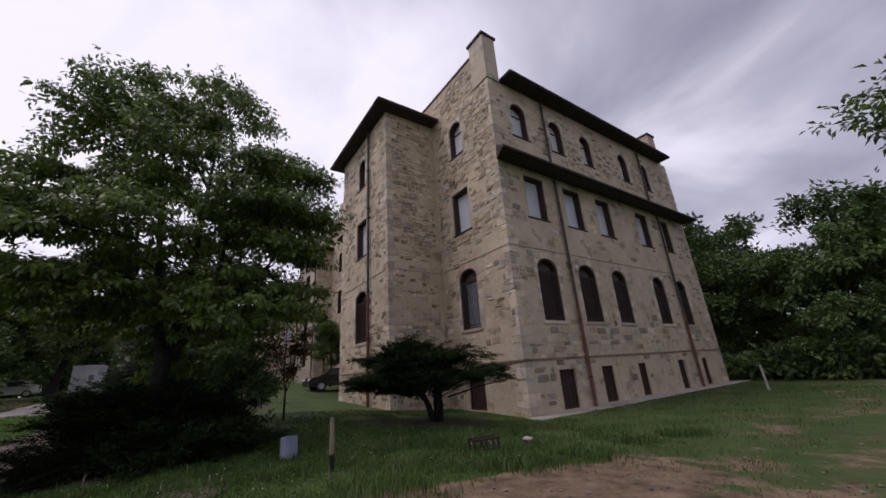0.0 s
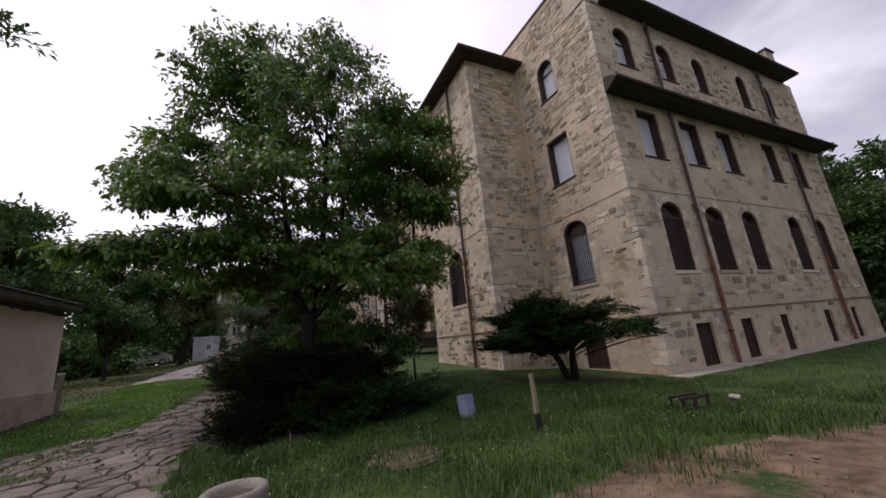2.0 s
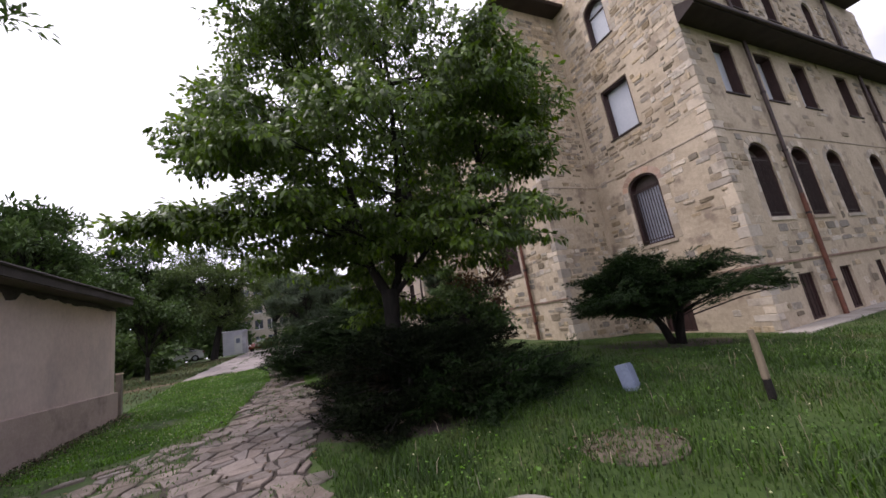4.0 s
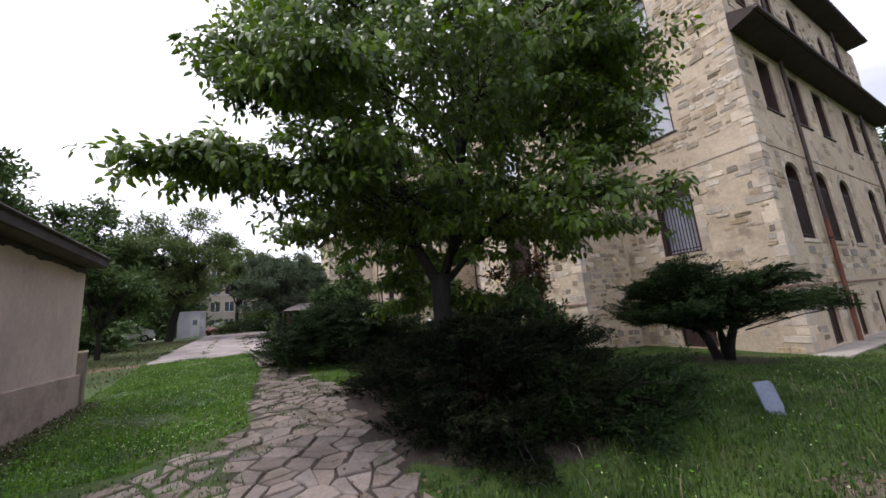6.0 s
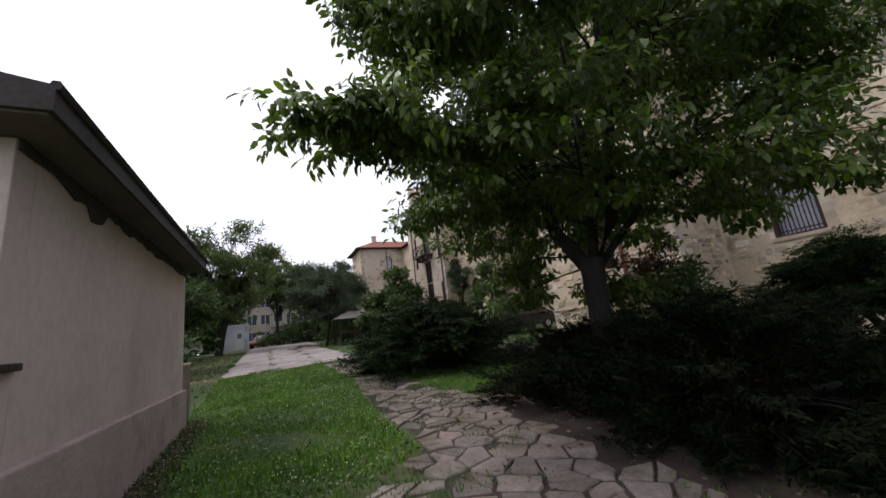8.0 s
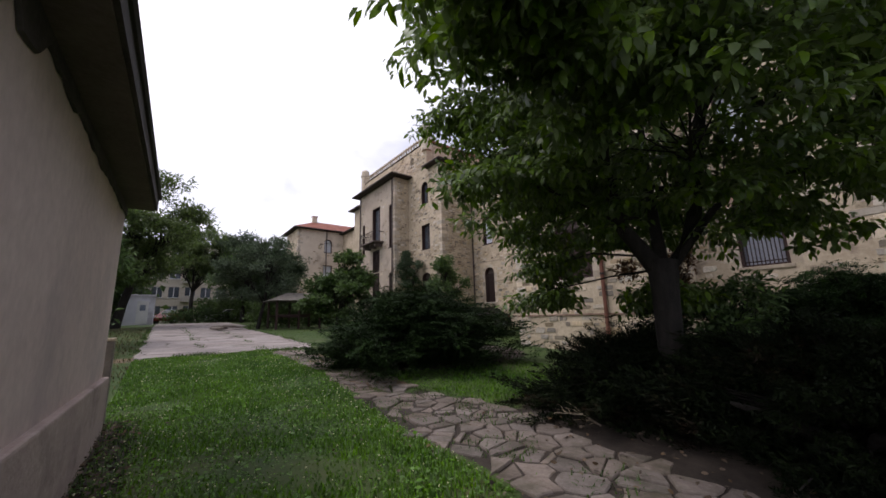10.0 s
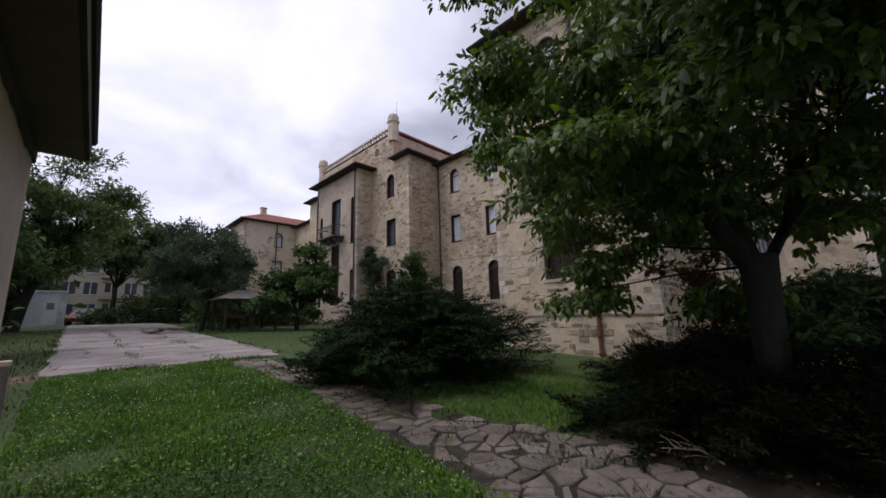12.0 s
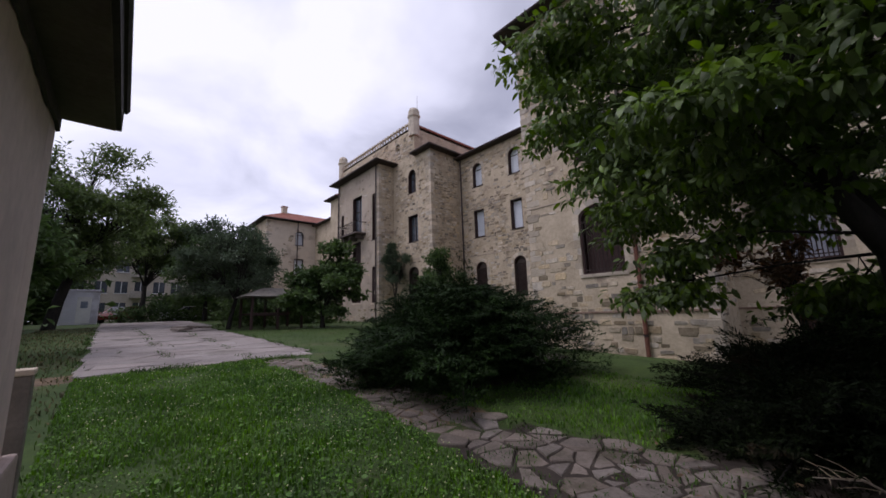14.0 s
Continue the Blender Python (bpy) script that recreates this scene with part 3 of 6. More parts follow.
def rubble(owner, p0, p1, z0, z1, openings, seed, parts=0, keep=0.7, near=None, calm=(), margin=0.45, mean=0.42, zones=()):
    """Rubble stones on a wall in rough courses: those nearest to the place 'near' as parts, the rest joined.
    zones: heights between which the stones are closer and smaller (from, to, share kept, mean width)."""
    r = random.Random(seed)
    m = side_frame(p0, p1)
    length = (Vector((*p1, 0)) - Vector((*p0, 0))).length
    found = []
    v = z0
    while v < z1 - 0.15:
        share, size = next(((k, w) for a, b, k, w in zones if a <= v < b), (keep, mean))
        h = r.choice((0.38, 0.48, 0.57, 0.67, 0.8)) * size * r.uniform(0.9, 1.1)
        u = margin * r.uniform(0.7, 1.2)
        while u < length - margin * 0.8:
            w = size * r.uniform(0.45, 1.75)
            w = min(w, length - margin * 0.6 - u)
            patch = noise.noise(Vector((u * 0.35 + seed * 7.1, v * 0.45, seed)))
            hide = 1 - share - patch * 0.75
            if any(a < v + h / 2 < b for a, b in calm):
                hide = max(hide, 0.86)
            if w > 0.1 and r.random() > hide and clear_of(u, u + w, v, v + h, openings):
                hh = h * r.choice((0.65, 0.85, 0.95, 1.0))
                found.append((u + w / 2, v + h / 2 + h * r.uniform(-0.1, 0.1), w * r.uniform(0.86, 0.98), hh, r.uniform(0.008, 0.04)))
            u += w + 0.012
        v += h + 0.01
    if near is not None:
        found.sort(key=lambda s: (s[0] - near[0]) ** 2 + (s[1] - near[1]) ** 2)
    for u, vv, w, h, out in found[:parts]:
        ob = new("stone", r.choice(STONE_MESHES))
        ob.parent = owner
        ob.matrix_local = m @ Matrix.Translation((u, -0.003, vv)) @ pose(0, 0, 0, 0, r.uniform(-3, 3), 0) @ Matrix.Diagonal((w, out, h, 1))
    rest = found[parts:]
    if rest:
        verts, faces = [], []
        for u, vv, w, h, out in rest:
            tilt = pose(0, 0, 0, 0, r.uniform(-3, 3), 0)
            me = r.choice(STONE_MESHES)
            t = m @ Matrix.Translation((u, -0.003, vv)) @ tilt @ Matrix.Diagonal((w, out, h, 1))
            base = len(verts)
            verts += [tuple(t @ x.co) for x in me.vertices]
            faces += [tuple(base + i for i in f.vertices) for f in me.polygons]
        me = bpy.data.meshes.new("rubble")
        me.from_pydata(verts, [], faces)
        me.materials.append(M_RUBBLE)
        ob = new("rubble", me)
        ob.parent = owner
        tagged(ob, kind="stuff")


def quoins(owner, x, y, dx, dy, z0, z1, seed, out=0.014):
    """Dressed corner blocks, long and short in turn, wrapping the corner at (x, y); dx, dy point along the two walls."""
    r = random.Random(seed)
    v, k = z0, 0
    while v < z1 - 0.1:
        h = r.uniform(0.2, 0.4)
        a, b = (r.uniform(0.4, 0.75), r.uniform(0.2, 0.35)) if k % 2 else (r.uniform(0.2, 0.35), r.uniform(0.4, 0.75))
        bm = bmesh.new()
        o = out * r.uniform(0.4, 1.6)
        x0, x1 = sorted((x - dx * o, x + dx * a))
        y0, y1 = sorted((y - dy * o, y + dy * b))
        box(bm, x0, x1, y0, y1, v, min(v + h, z1) - r.uniform(0.006, 0.02), 0.02)
        for vert in bm.verts:
            vert.co += Vector((r.uniform(-1, 1), r.uniform(-1, 1), r.uniform(-1, 1))) * 0.012
        part("quoin", bm, M_QUOIN, owner)
        v += h
        k += 1


def string_course(owner, p0, p1, z, h=0.1, out=0.05):
    length = (Vector((*p1, 0)) - Vector((*p0, 0))).length
    bm = bmesh.new()
    box(bm, -out, length + out, -0.02, out, z - h / 2, z + h / 2, 0.015, side_frame(p0, p1))
    part("string_course", bm, M_COURSE if z < 3 else M_RENDER, owner)


def surrounds(owner, p0, p1, opening, seed):
    """Pale dressed blocks down the sides of an opening and an arch of voussoirs over it."""
    u0, u1, v0, v1, rise = opening
    m, r = side_frame(p0, p1), random.Random(seed)
    v = v0
    while v < v1 - rise - 0.05:
        h = min(r.uniform(0.24, 0.36), v1 - rise - v)
        for s, u in ((-1, u0), (1, u1)):
            w = r.choice((0.16, 0.3)) * r.uniform(0.9, 1.1)
            bm = bmesh.new()
            a, b = sorted((u + s * 0.002, u + s * w))
            box(bm, a, b, -0.01, 0.008, v, v + h - 0.01, 0.006, m)
            part("jamb_block", bm, M_QUOIN, owner)
        v += h
    if rise:
        n = 9
        uc, rad = (u0 + u1) / 2, (u1 - u0) / 2
        for k in range(n):
            a0, a1 = math.pi * (k + 0.04) / n, math.pi * (k + 0.96) / n
            bm = bmesh.new()
            quad = [(uc - (rad + e) * math.cos(a), v1 - rise + (rise + e) * math.sin(a)) for a, e in ((a0, 0.01), (a0, 0.26), (a1, 0.26), (a1, 0.01))]
            outline_panel(bm, quad, 0.01, 0.03)
            bmesh.ops.transform(bm, matrix=m, verts=bm.verts)
            part("voussoir", bm, M_QUOIN if seed % 3 else M_BRICKTRIM, owner)


def downpipe(x, y, z0, z1, rust_below=None, r=0.065):
    pipe = tagged(empty("downpipe", (x, y, 0)), "dark round downpipe fixed to the stone wall, rusted below", "downpipe", "downpipes on the building")
    bm = bmesh.new()
    cyl(bm, 0, 0, rust_below or z0, z1, r, sides=10)
    part("pipe", bm, M_PIPE, pipe)
    if rust_below:
        bm = bmesh.new()
        cyl(bm, 0, 0, z0, rust_below + 0.02, r * 1.12, sides=10)
        part("lower_pipe", bm, M_RUSTPIPE, pipe, "rusty lower length of pipe")
    z = z0 + 1.2
    while z < z1:
        bm = bmesh.new()
        cyl(bm, 0, 0, z - 0.04, z + 0.04, r * 1.35, sides=10)
        part("clamp", bm, M_IRON, pipe)
        z += 2.4
    return pipe


# south front: five bays
SX0, SX1, SY, WX = 10.5, 28.4, 10.12, 10.5
S0, S1 = (SX0, SY), (SX1, SY)
BAYS = ((12.05, 13.4), (14.9, 16.3), (17.7, 19.05), (21.85, 23.2), (24.65, 26.0))
south_low = [(a - SX0, b - SX0, 3.23, 6.02, 0.5) for a, b in BAYS]
south_mid = [(a - SX0, b - SX0, 7.95, 10.15, 0) for a, b in BAYS]
south_top = [(a - SX0, b - SX0, 12.3, 14.35, 0.5) for a, b in ((11.85, 12.95), (14.75, 15.8), (17.5, 18.5), (21.5, 22.5), (24.15, 25.15))]
south_base = [(a - SX0, b - SX0, -0.22, 1.28, 0) for a, b in ((12.4, 13.4), (15.3, 16.2), (18.35, 19.1), (22.45, 23.2), (25.45, 26.15))]
south_all = south_low + south_mid + south_top + south_base
wall_s = wall("wall", S0, S1, ZB, 15.3, south_all, label="south front in flush-pointed limestone rubble")
for group, style in ((south_low, "low"), (south_mid, "mid"), (south_top, "top"), (south_base, "base")):
    for k, o in enumerate(group):
        window(S0, S1, o, style)
        if style in ("low", "top"):
            surrounds(wall_s, S0, S1, o, 1 + 3 * k + (style == "top"))

# west gable wall with its flat parapet and corner pier
G0, G1 = (WX, 15.25), (WX, SY)
gy_ = lambda a, b, *rest: (15.25 - b, 15.25 - a, *rest)
gable_all = [gy_(12.4, 13.75, 3.25, 6.1, 0.5), gy_(12.45, 13.8, 8.0, 10.3, 0), gy_(12.55, 13.6, 12.4, 14.5, 0.5), gy_(12.55, 13.7, -0.15, 1.45, 0)]
wall_g = wall("wall", G0, (WX, SY + 0.002), ZB, 17.35, gable_all, label="west gable wall in rough limestone rubble")
for o, style in zip(gable_all, ("blue", "mid", "top", "base")):
    window(G0, G1, o, style)
surrounds(wall_g, G0, G1, gable_all[0], 3)
surrounds(wall_g, G0, G1, gable_all[2], 4)

# tower A: south, west, north
TX, TY0, TY1 = 7.4, 15.25, 21.9
A_S0, A_S1 = (TX, TY0), (WX, TY0)
A_W0, A_W1 = (TX, TY1), (TX, TY0)
A_N0, A_N1 = (15.6, TY1), (TX, TY1)
aw = lambda a, b, *rest: (TY1 - b, TY1 - a, *rest)
tower_w = [aw(17.85, 19.5, 3.2, 6.0, 0.5), aw(17.95, 19.4, 7.95, 10.2, 0), aw(18.15, 19.15, 12.35, 14.35, 0.5)]
wall_as = wall("wall", A_S0, A_S1, ZB, 15.6, (), label="tower wall in rough limestone rubble")
wall_aw = wall("wall", A_W0, A_W1, ZB, 15.6, tower_w, label="tower wall in limestone rubble with arched window")
wall_an = wall("wall", A_N0, A_N1, ZB, 15.6, ())
for o, style in zip(tower_w, ("low", "mid", "top")):
    window(A_W0, A_W1, o, style)
    if o[4]:
        surrounds(wall_aw, A_W0, A_W1, o, 4)

# recessed main front
RX, RY0, RY1 = 15.6, 21.9, 34.2
R0, R1 = (RX, RY1), (RX, RY0)
rw = lambda a, b, *rest: (RY1 - b, RY1 - a, *rest)
rec = []
for a, b in ((24.2, 25.3), (27.75, 28.85), (31.5, 32.65)):
    rec += [(rw(a, b, 2.9, 5.9, 0.5), "low"), (rw(a, b, 7.95, 10.3, 0), "mid"), (rw(a + 0.05, b - 0.05, 12.35, 14.45, 0.5), "top")]
wall_r = wall("wall", R0, R1, ZB, 15.3, [o for o, s in rec], label="recessed main front in limestone rubble")
for o, style in rec:
    window(R0, R1, o, style)
    if o[4]:
        surrounds(wall_r, R0, R1, o, 4)

# stair tower B beside the centre, and its mirror image
MID = 43.5
BX, BY0, BY1 = 12.2, 34.2, 39.6
B_S0, B_S1 = (BX, BY0), (RX, BY0)
B_W0, B_W1 = (BX, BY1), (BX, BY0)
bw = lambda a, b, *rest: (BY1 - b, BY1 - a, *rest)
tb = [(bw(36.0, 37.4, 2.9, 5.8, 0.5), "low"), (bw(36.0, 37.35, 7.95, 10.3, 0), "dark"), (bw(36.2, 37.3, 12.35, 14.5, 0.55), "dark")]
wall_bs = wall("wall", B_S0, B_S1, ZB, 15.6)
wall_bw = wall("wall", B_W0, B_W1, ZB, 15.6, [o for o, s in tb], label="stair tower wall with dark windows")
for o, style in tb:
    window(B_W0, B_W1, o, style)
wall_bn = wall("wall", (BX, 52.8), (BX, 47.4), ZB, 15.6)
wall("wall", (RX, 52.8), (BX, 52.8), ZB, 15.6)

# the centre with its balcony
CX, CY0, CY1 = 10.6, 39.6, 47.4
C_S0, C_S1 = (CX, CY0), (BX, CY0)
C_W0, C_W1 = (CX, CY1), (CX, CY0)
cw = lambda a, b, *rest: (CY1 - b, CY1 - a, *rest)
tc = [(cw(40.2, 40.75, 8.6, 13.0, 0.3), "dark"), (cw(46.2, 46.8, 8.6, 12.2, 0.3), "dark"), (cw(42.6, 44.4, 9.6, 13.4, 0), "dark"),
      (cw(42.7, 44.3, 3.0, 8.8, 0), "low"), (cw(40.2, 40.75, 2.9, 6.2, 0.3), "low"), (cw(46.2, 46.8, 2.9, 6.0, 0.3), "low"), (cw(40.2, 40.9, 0.2, 1.6, 0), "base")]
wall_cs = wall("wall", C_S0, C_S1, ZB, 15.6)
wall_cw = wall("wall", C_W0, C_W1, ZB, 15.6, [o for o, s in tc], mat=M_RENDER, label="central front with balcony doors")
wall("wall", (BX, CY1), (CX, CY1), ZB, 15.6)
for o, style in tc:
    window(C_W0, C_W1, o, style)

# far half of the front and the north wing
wall("wall", (RX, 65.1), (RX, 52.8), ZB, 15.3)
NX, NY0, NY1 = 8.6, 65.1, 71.4
N_S0, N_S1 = (NX, NY0), (RX, NY0)
tn = [((4.0, 5.2, 12.2, 14.3, 0.5), "top"), ((3.9, 5.3, 7.95, 10.2, 0), "mid")]
wall_ns = wall("wall", N_S0, N_S1, ZB, 15.6, [o for o, s in tn], mat=M_PALEWALL, label="pale rendered south wall of the north wing")
for o, style in tn:
    window(N_S0, N_S1, o, style)
wall_nw = wall("wall", (NX, NY1), (NX, NY0), ZB, 15.6)
wall("wall", (SX1, NY1), (NX, NY1), ZB, 15.6)
wall("wall", (SX1, SY), (SX1, NY1), ZB, 15.3, label="east wall in limestone rubble")

# upper block of the centre, with pierced parapet and corner turrets
UX, UY0, UY1, UZ = 12.2, 36.3, 50.4, 18.55
wall_uw = wall("wall", (UX, UY1), (UX, UY0), 15.604, UZ, [((UY1 - 39.2), (UY1 - 38.5), 16.6, 17.7, 0.3)])
wall_us = wall("wall", (UX, UY0), (26, UY0), 15.3, UZ, [(2.2, 2.9, 16.4, 17.4, 0.3)])
wall("wall", (26, UY1), (UX, UY1), 15.3, UZ)
wall("wall", (26, UY0), (26, UY1), 15.3, UZ)


def parapet_and_turrets():
    bm = bmesh.new()
    box(bm, UX + 0.02, UX + 0.26, UY0, UY1, UZ + 0.5, UZ + 0.58, 0.02)
    part("coping", bm, M_QUOIN, building)
    y = UY0 + 0.9
    while y < UY1 - 0.8:
        bm = bmesh.new()
        lathe(bm, [(0.1, 0), (0.1, 0.06), (0.06, 0.1), (0.11, 0.26), (0.06, 0.44), (0.1, 0.5)], (UX + 0.12, y, UZ), 8)
        part("baluster", bm, M_QUOIN, building)
        bm = bmesh.new()
        box(bm, UX + 0.04, UX + 0.24, y - 0.1, y + 0.1, UZ + 0.58, UZ + 0.72, 0.02)
        part("merlon", bm, M_QUOIN, building)
        y += 0.48
    for y in (UY0 + 0.25, UY1 - 0.25):
        bm = bmesh.new()
        lathe(bm, [(0.5, -0.9), (0.5, 0.85), (0.6, 0.95), (0.6, 1.1), (0.5, 1.15), (0.52, 1.5), (0.42, 1.72), (0.2, 1.86), (0.03, 1.9)], (UX + 0.2, y, UZ), 8)
        part("turret", bm, M_QUOIN, building)
    bm = bmesh.new()
    box(bm, UX, 26, UY0 - 0.12, UY0 + 0.2, UZ, UZ + 0.18, 0.02)
    part("coping", bm, M_TILE, building)
    bm = bmesh.new()
    box(bm, UX, 26, UY0, UY1, UZ - 0.2, UZ - 0.02)
    part("roof", bm, M_ROOFFELT, building)
    bm = bmesh.new()
    tube(bm, [(UX + 0.5, UY0 + 0.1, UZ + 0.5), (UX + 0.5, UY0 + 0.1, UZ + 3.2)], [0.025, 0.012], 6)
    part("lightning_rod", bm, M_IRON, building)


parapet_and_turrets()


# stones, quoins and courses
for owner, p0, p1, z, skip in ((wall_s, S0, S1, BAND1, 0), (wall_s, S0, S1, BAND2, 0), (wall_g, G0, G1, BAND1, 0), (wall_g, G0, G1, BAND2, 0), (wall_as, A_S0, A_S1, BAND2, 0),
                               (wall_aw, A_W0, A_W1, BAND1, 0), (wall_aw, A_W0, A_W1, BAND2, 0), (wall_r, R0, R1, BAND1, 0), (wall_r, R0, R1, BAND2, 0), (wall_bw, B_W0, B_W1, BAND2, 0), (wall_bs, B_S0, B_S1, BAND2, 0), (wall_cw, C_W0, C_W1, BAND2, 0)):
    string_course(owner, p0, p1, z, 0.06 if z == BAND2 else 0.075, 0.03 if z == BAND2 else 0.05)
rubble(wall_s, S0, S1, -0.35, 15.1, south_all, 11, 300, 0.3, (2, 3.5), ((6.3, 7.9), (9.9, 11.4), (14.4, 15.3)), 0.5, 0.46, ((1.95, 3.1, 0.8, 0.52), (11.6, 14.4, 0.6, 0.3)))
rubble(wall_g, G0, G1, -0.3, 17.1, gable_all, 12, 300, 0.5, (3.6, 5.0), ((5.9, 7.2),), 0.25, 0.36, ((7.2, 17.2, 0.84, 0.33),))
rubble(wall_as, A_S0, A_S1, -0.2, 15.3, (), 13, 300, 0.55, (1.5, 9), ((5.6, 7.0),), 0.35, 0.32, ((7.0, 15.4, 0.86, 0.31),))
rubble(wall_aw, A_W0, A_W1, -0.2, 15.3, tower_w, 14, 300, 0.5, (4, 4), ((6.2, 7.2),), 0.4, 0.38, ((7.2, 15.4, 0.7, 0.32),))
rubble(wall_r, R0, R1, 0.2, 15.1, [o for o, s in rec], 15, 300, 0.55, (4, 7), (), 0.1, 0.32)
rubble(wall_uw, (UX, UY1), (UX, UY0), 15.7, UZ - 0.2, (), 25, 0, 0.4, None, (), 0.4, 0.3)
rubble(wall_bs, B_S0, B_S1, 0.2, 15.3, (), 16, 0, 0.7, None, (), 0.4, 0.3)
rubble(wall_bw, B_W0, B_W1, 0.2, 15.3, [o for o, s in tb], 17, 0, 0.5, None, (), 0.4, 0.3)
rubble(wall_cs, C_S0, C_S1, 0.2, 15.3, (), 18, 0, 0.6, None, (), 0.4, 0.3)
rubble(wall_cw, C_W0, C_W1, 0.2, 15.3, [o for o, s in tc], 19, 0, 0.12, None, (), 0.4, 0.3)
rubble(wall_ns, N_S0, N_S1, 1.5, 15.3, [o for o, s in tn], 20, 0, 0.06, None, (), 0.4, 0.4)
for owner, x, y, dx, dy, top, seed in ((wall_s, SX0, SY, 1, 1, 15.2, 31), (wall_as, TX, TY0, 1, 1, 15.5, 32), (wall_aw, TX, TY1, 1, -1, 15.5, 33), (wall_s, SX1, SY, -1, 1, 15.2, 34),
                                       (wall_bs, BX, BY0, 1, 1, 15.5, 35), (wall_cs, CX, CY0, 1, 1, 15.5, 36), (wall_cw, CX, CY1, 1, -1, 15.5, 37), (wall_ns, NX, NY0, 1, 1, 15.5, 38)):
    quoins(owner, x, y, dx, dy, -0.45, top, seed)


# piers, roofs and eaves
def piers():
    for x0, x1, y0, y1 in ((WX - 0.06, WX + 0.8, SY - 0.06, SY + 1.05), (SX1 - 0.9, SX1 + 0.06, SY + 0.2, SY + 1.2)):
        bm = bmesh.new()
        box(bm, x0, x1, y0, y1, 15.25, 18.05, 0.03)
        pier = part("corner_pier", bm, M_QUOIN, building, "tall pale stone corner pier")
        bm = bmesh.new()
        box(bm, x0 - 0.08, x1 + 0.08, y0 - 0.08, y1 + 0.08, 18.05, 18.18, 0.02)
        part("cap", bm, M_IRON, pier)
    bm = bmesh.new()
    box(bm, WX - 0.06, WX + 0.62, SY + 1.1, 21.9, 17.35, 17.47, 0.02)
    part("parapet_coping", bm, M_SOFFIT, building)
    bm = bmesh.new()
    box(bm, WX, WX + 0.55, 15.25, 21.9, 15.3, 17.35)
    part("parapet", bm, M_MORTAR, building)


piers()


def hip_roof(x0, x1, y0, y1, z, over, rise, ridge, soft=0.16, open_sides=()):
    """Eave slab with dark soffit and a tiled hip above; ridge: the plan points of the top."""
    roof = None
    e = [x0 - over * ("w" not in open_sides), x1 + over * ("e" not in open_sides), y0 - over * ("s" not in open_sides), y1 + over * ("n" not in open_sides)]
    bm = bmesh.new()
    box(bm, e[0], e[1], e[2], e[3], z, z + soft, 0.015)
    roof = part("eave", bm, M_EAVE, building, "dark boarded overhanging eave")
    bm = bmesh.new()
    base = [(e[0], e[2]), (e[1], e[2]), (e[1], e[3]), (e[0], e[3])]
    b = [bm.verts.new((x, y, z + soft + 0.004)) for x, y in base]
    a, c = [bm.verts.new((x, y, z + soft + rise)) for x, y in ridge]
    if abs(ridge[0][0] - ridge[1][0]) > abs(ridge[0][1] - ridge[1][1]):
        for f in ((b[0], b[1], c, a), (b[1], b[2], c), (b[2], b[3], a, c), (b[3], b[0], a)):
            bm.faces.new(f)
    else:
        for f in ((b[0], b[1], a), (b[1], b[2], c, a), (b[2], b[3], c), (b[3], b[0], a, c)):
            bm.faces.new(f)
    bm.faces.new(b[::-1])
    part("roof", bm, M_TILE, building, "red clay tile roof")
    # gutter along the eave
    bm = bmesh.new()
    tube(bm, [(e[0], e[2], z + 0.1), (e[1], e[2], z + 0.1)], [0.07, 0.07], 8)
    tube(bm, [(e[0], e[2], z + 0.1), (e[0], e[3], z + 0.1)], [0.07, 0.07], 8)
    part("gutter", bm, M_PIPE, roof)
    return roof


hip_roof(SX0 + 0.85, SX1 - 0.9, SY, 21.9, 15.3, 0.8, 2.0, ((13, 16), (26, 16)), open_sides="wne")
hip_roof(TX, WX, TY0, TY1, 15.6, 0.75, 1.3, ((9.4, 18.0), (9.4, 19.2)), open_sides="e")
hip_roof(RX, SX1, RY0, 36.3, 15.3, 0.6, 2.2, ((22, 24), (22, 36.2)), open_sides="sne")
hip_roof(RX, SX1, 50.4, 65.1, 15.3, 0.6, 2.2, ((22, 50.5), (22, 64)), open_sides="sne")
hip_roof(BX, RX, BY0, 36.25, 15.6, 0.6, 0.9, ((13.4, 36.0), (15.0, 36.0)), open_sides="en")
hip_roof(BX, RX, 50.45, 52.8, 15.6, 0.6, 0.9, ((13.4, 50.7), (15.0, 50.7)), open_sides="es")
hip_roof(CX, BX - 0.01, CY0, CY1, 15.6, 0.75, 0.8, ((12.1, 42), (12.1, 45)), open_sides="e")
hip_roof(NX, SX1, NY0, NY1, 15.6, 0.75, 2.0, ((12, 68.3), (24, 68.3)), open_sides="e")


def far_chimney():
    bm = bmesh.new()
    box(bm, 11.5, 12.2, 67.7, 68.4, 17.2, 18.45, 0.03)
    c = part("chimney", bm, M_QUOIN, building)
    bm = bmesh.new()
    box(bm, 11.42, 12.28, 67.62, 68.48, 18.45, 18.58, 0.02)
    part("cap", bm, M_TILE, c)


far_chimney()


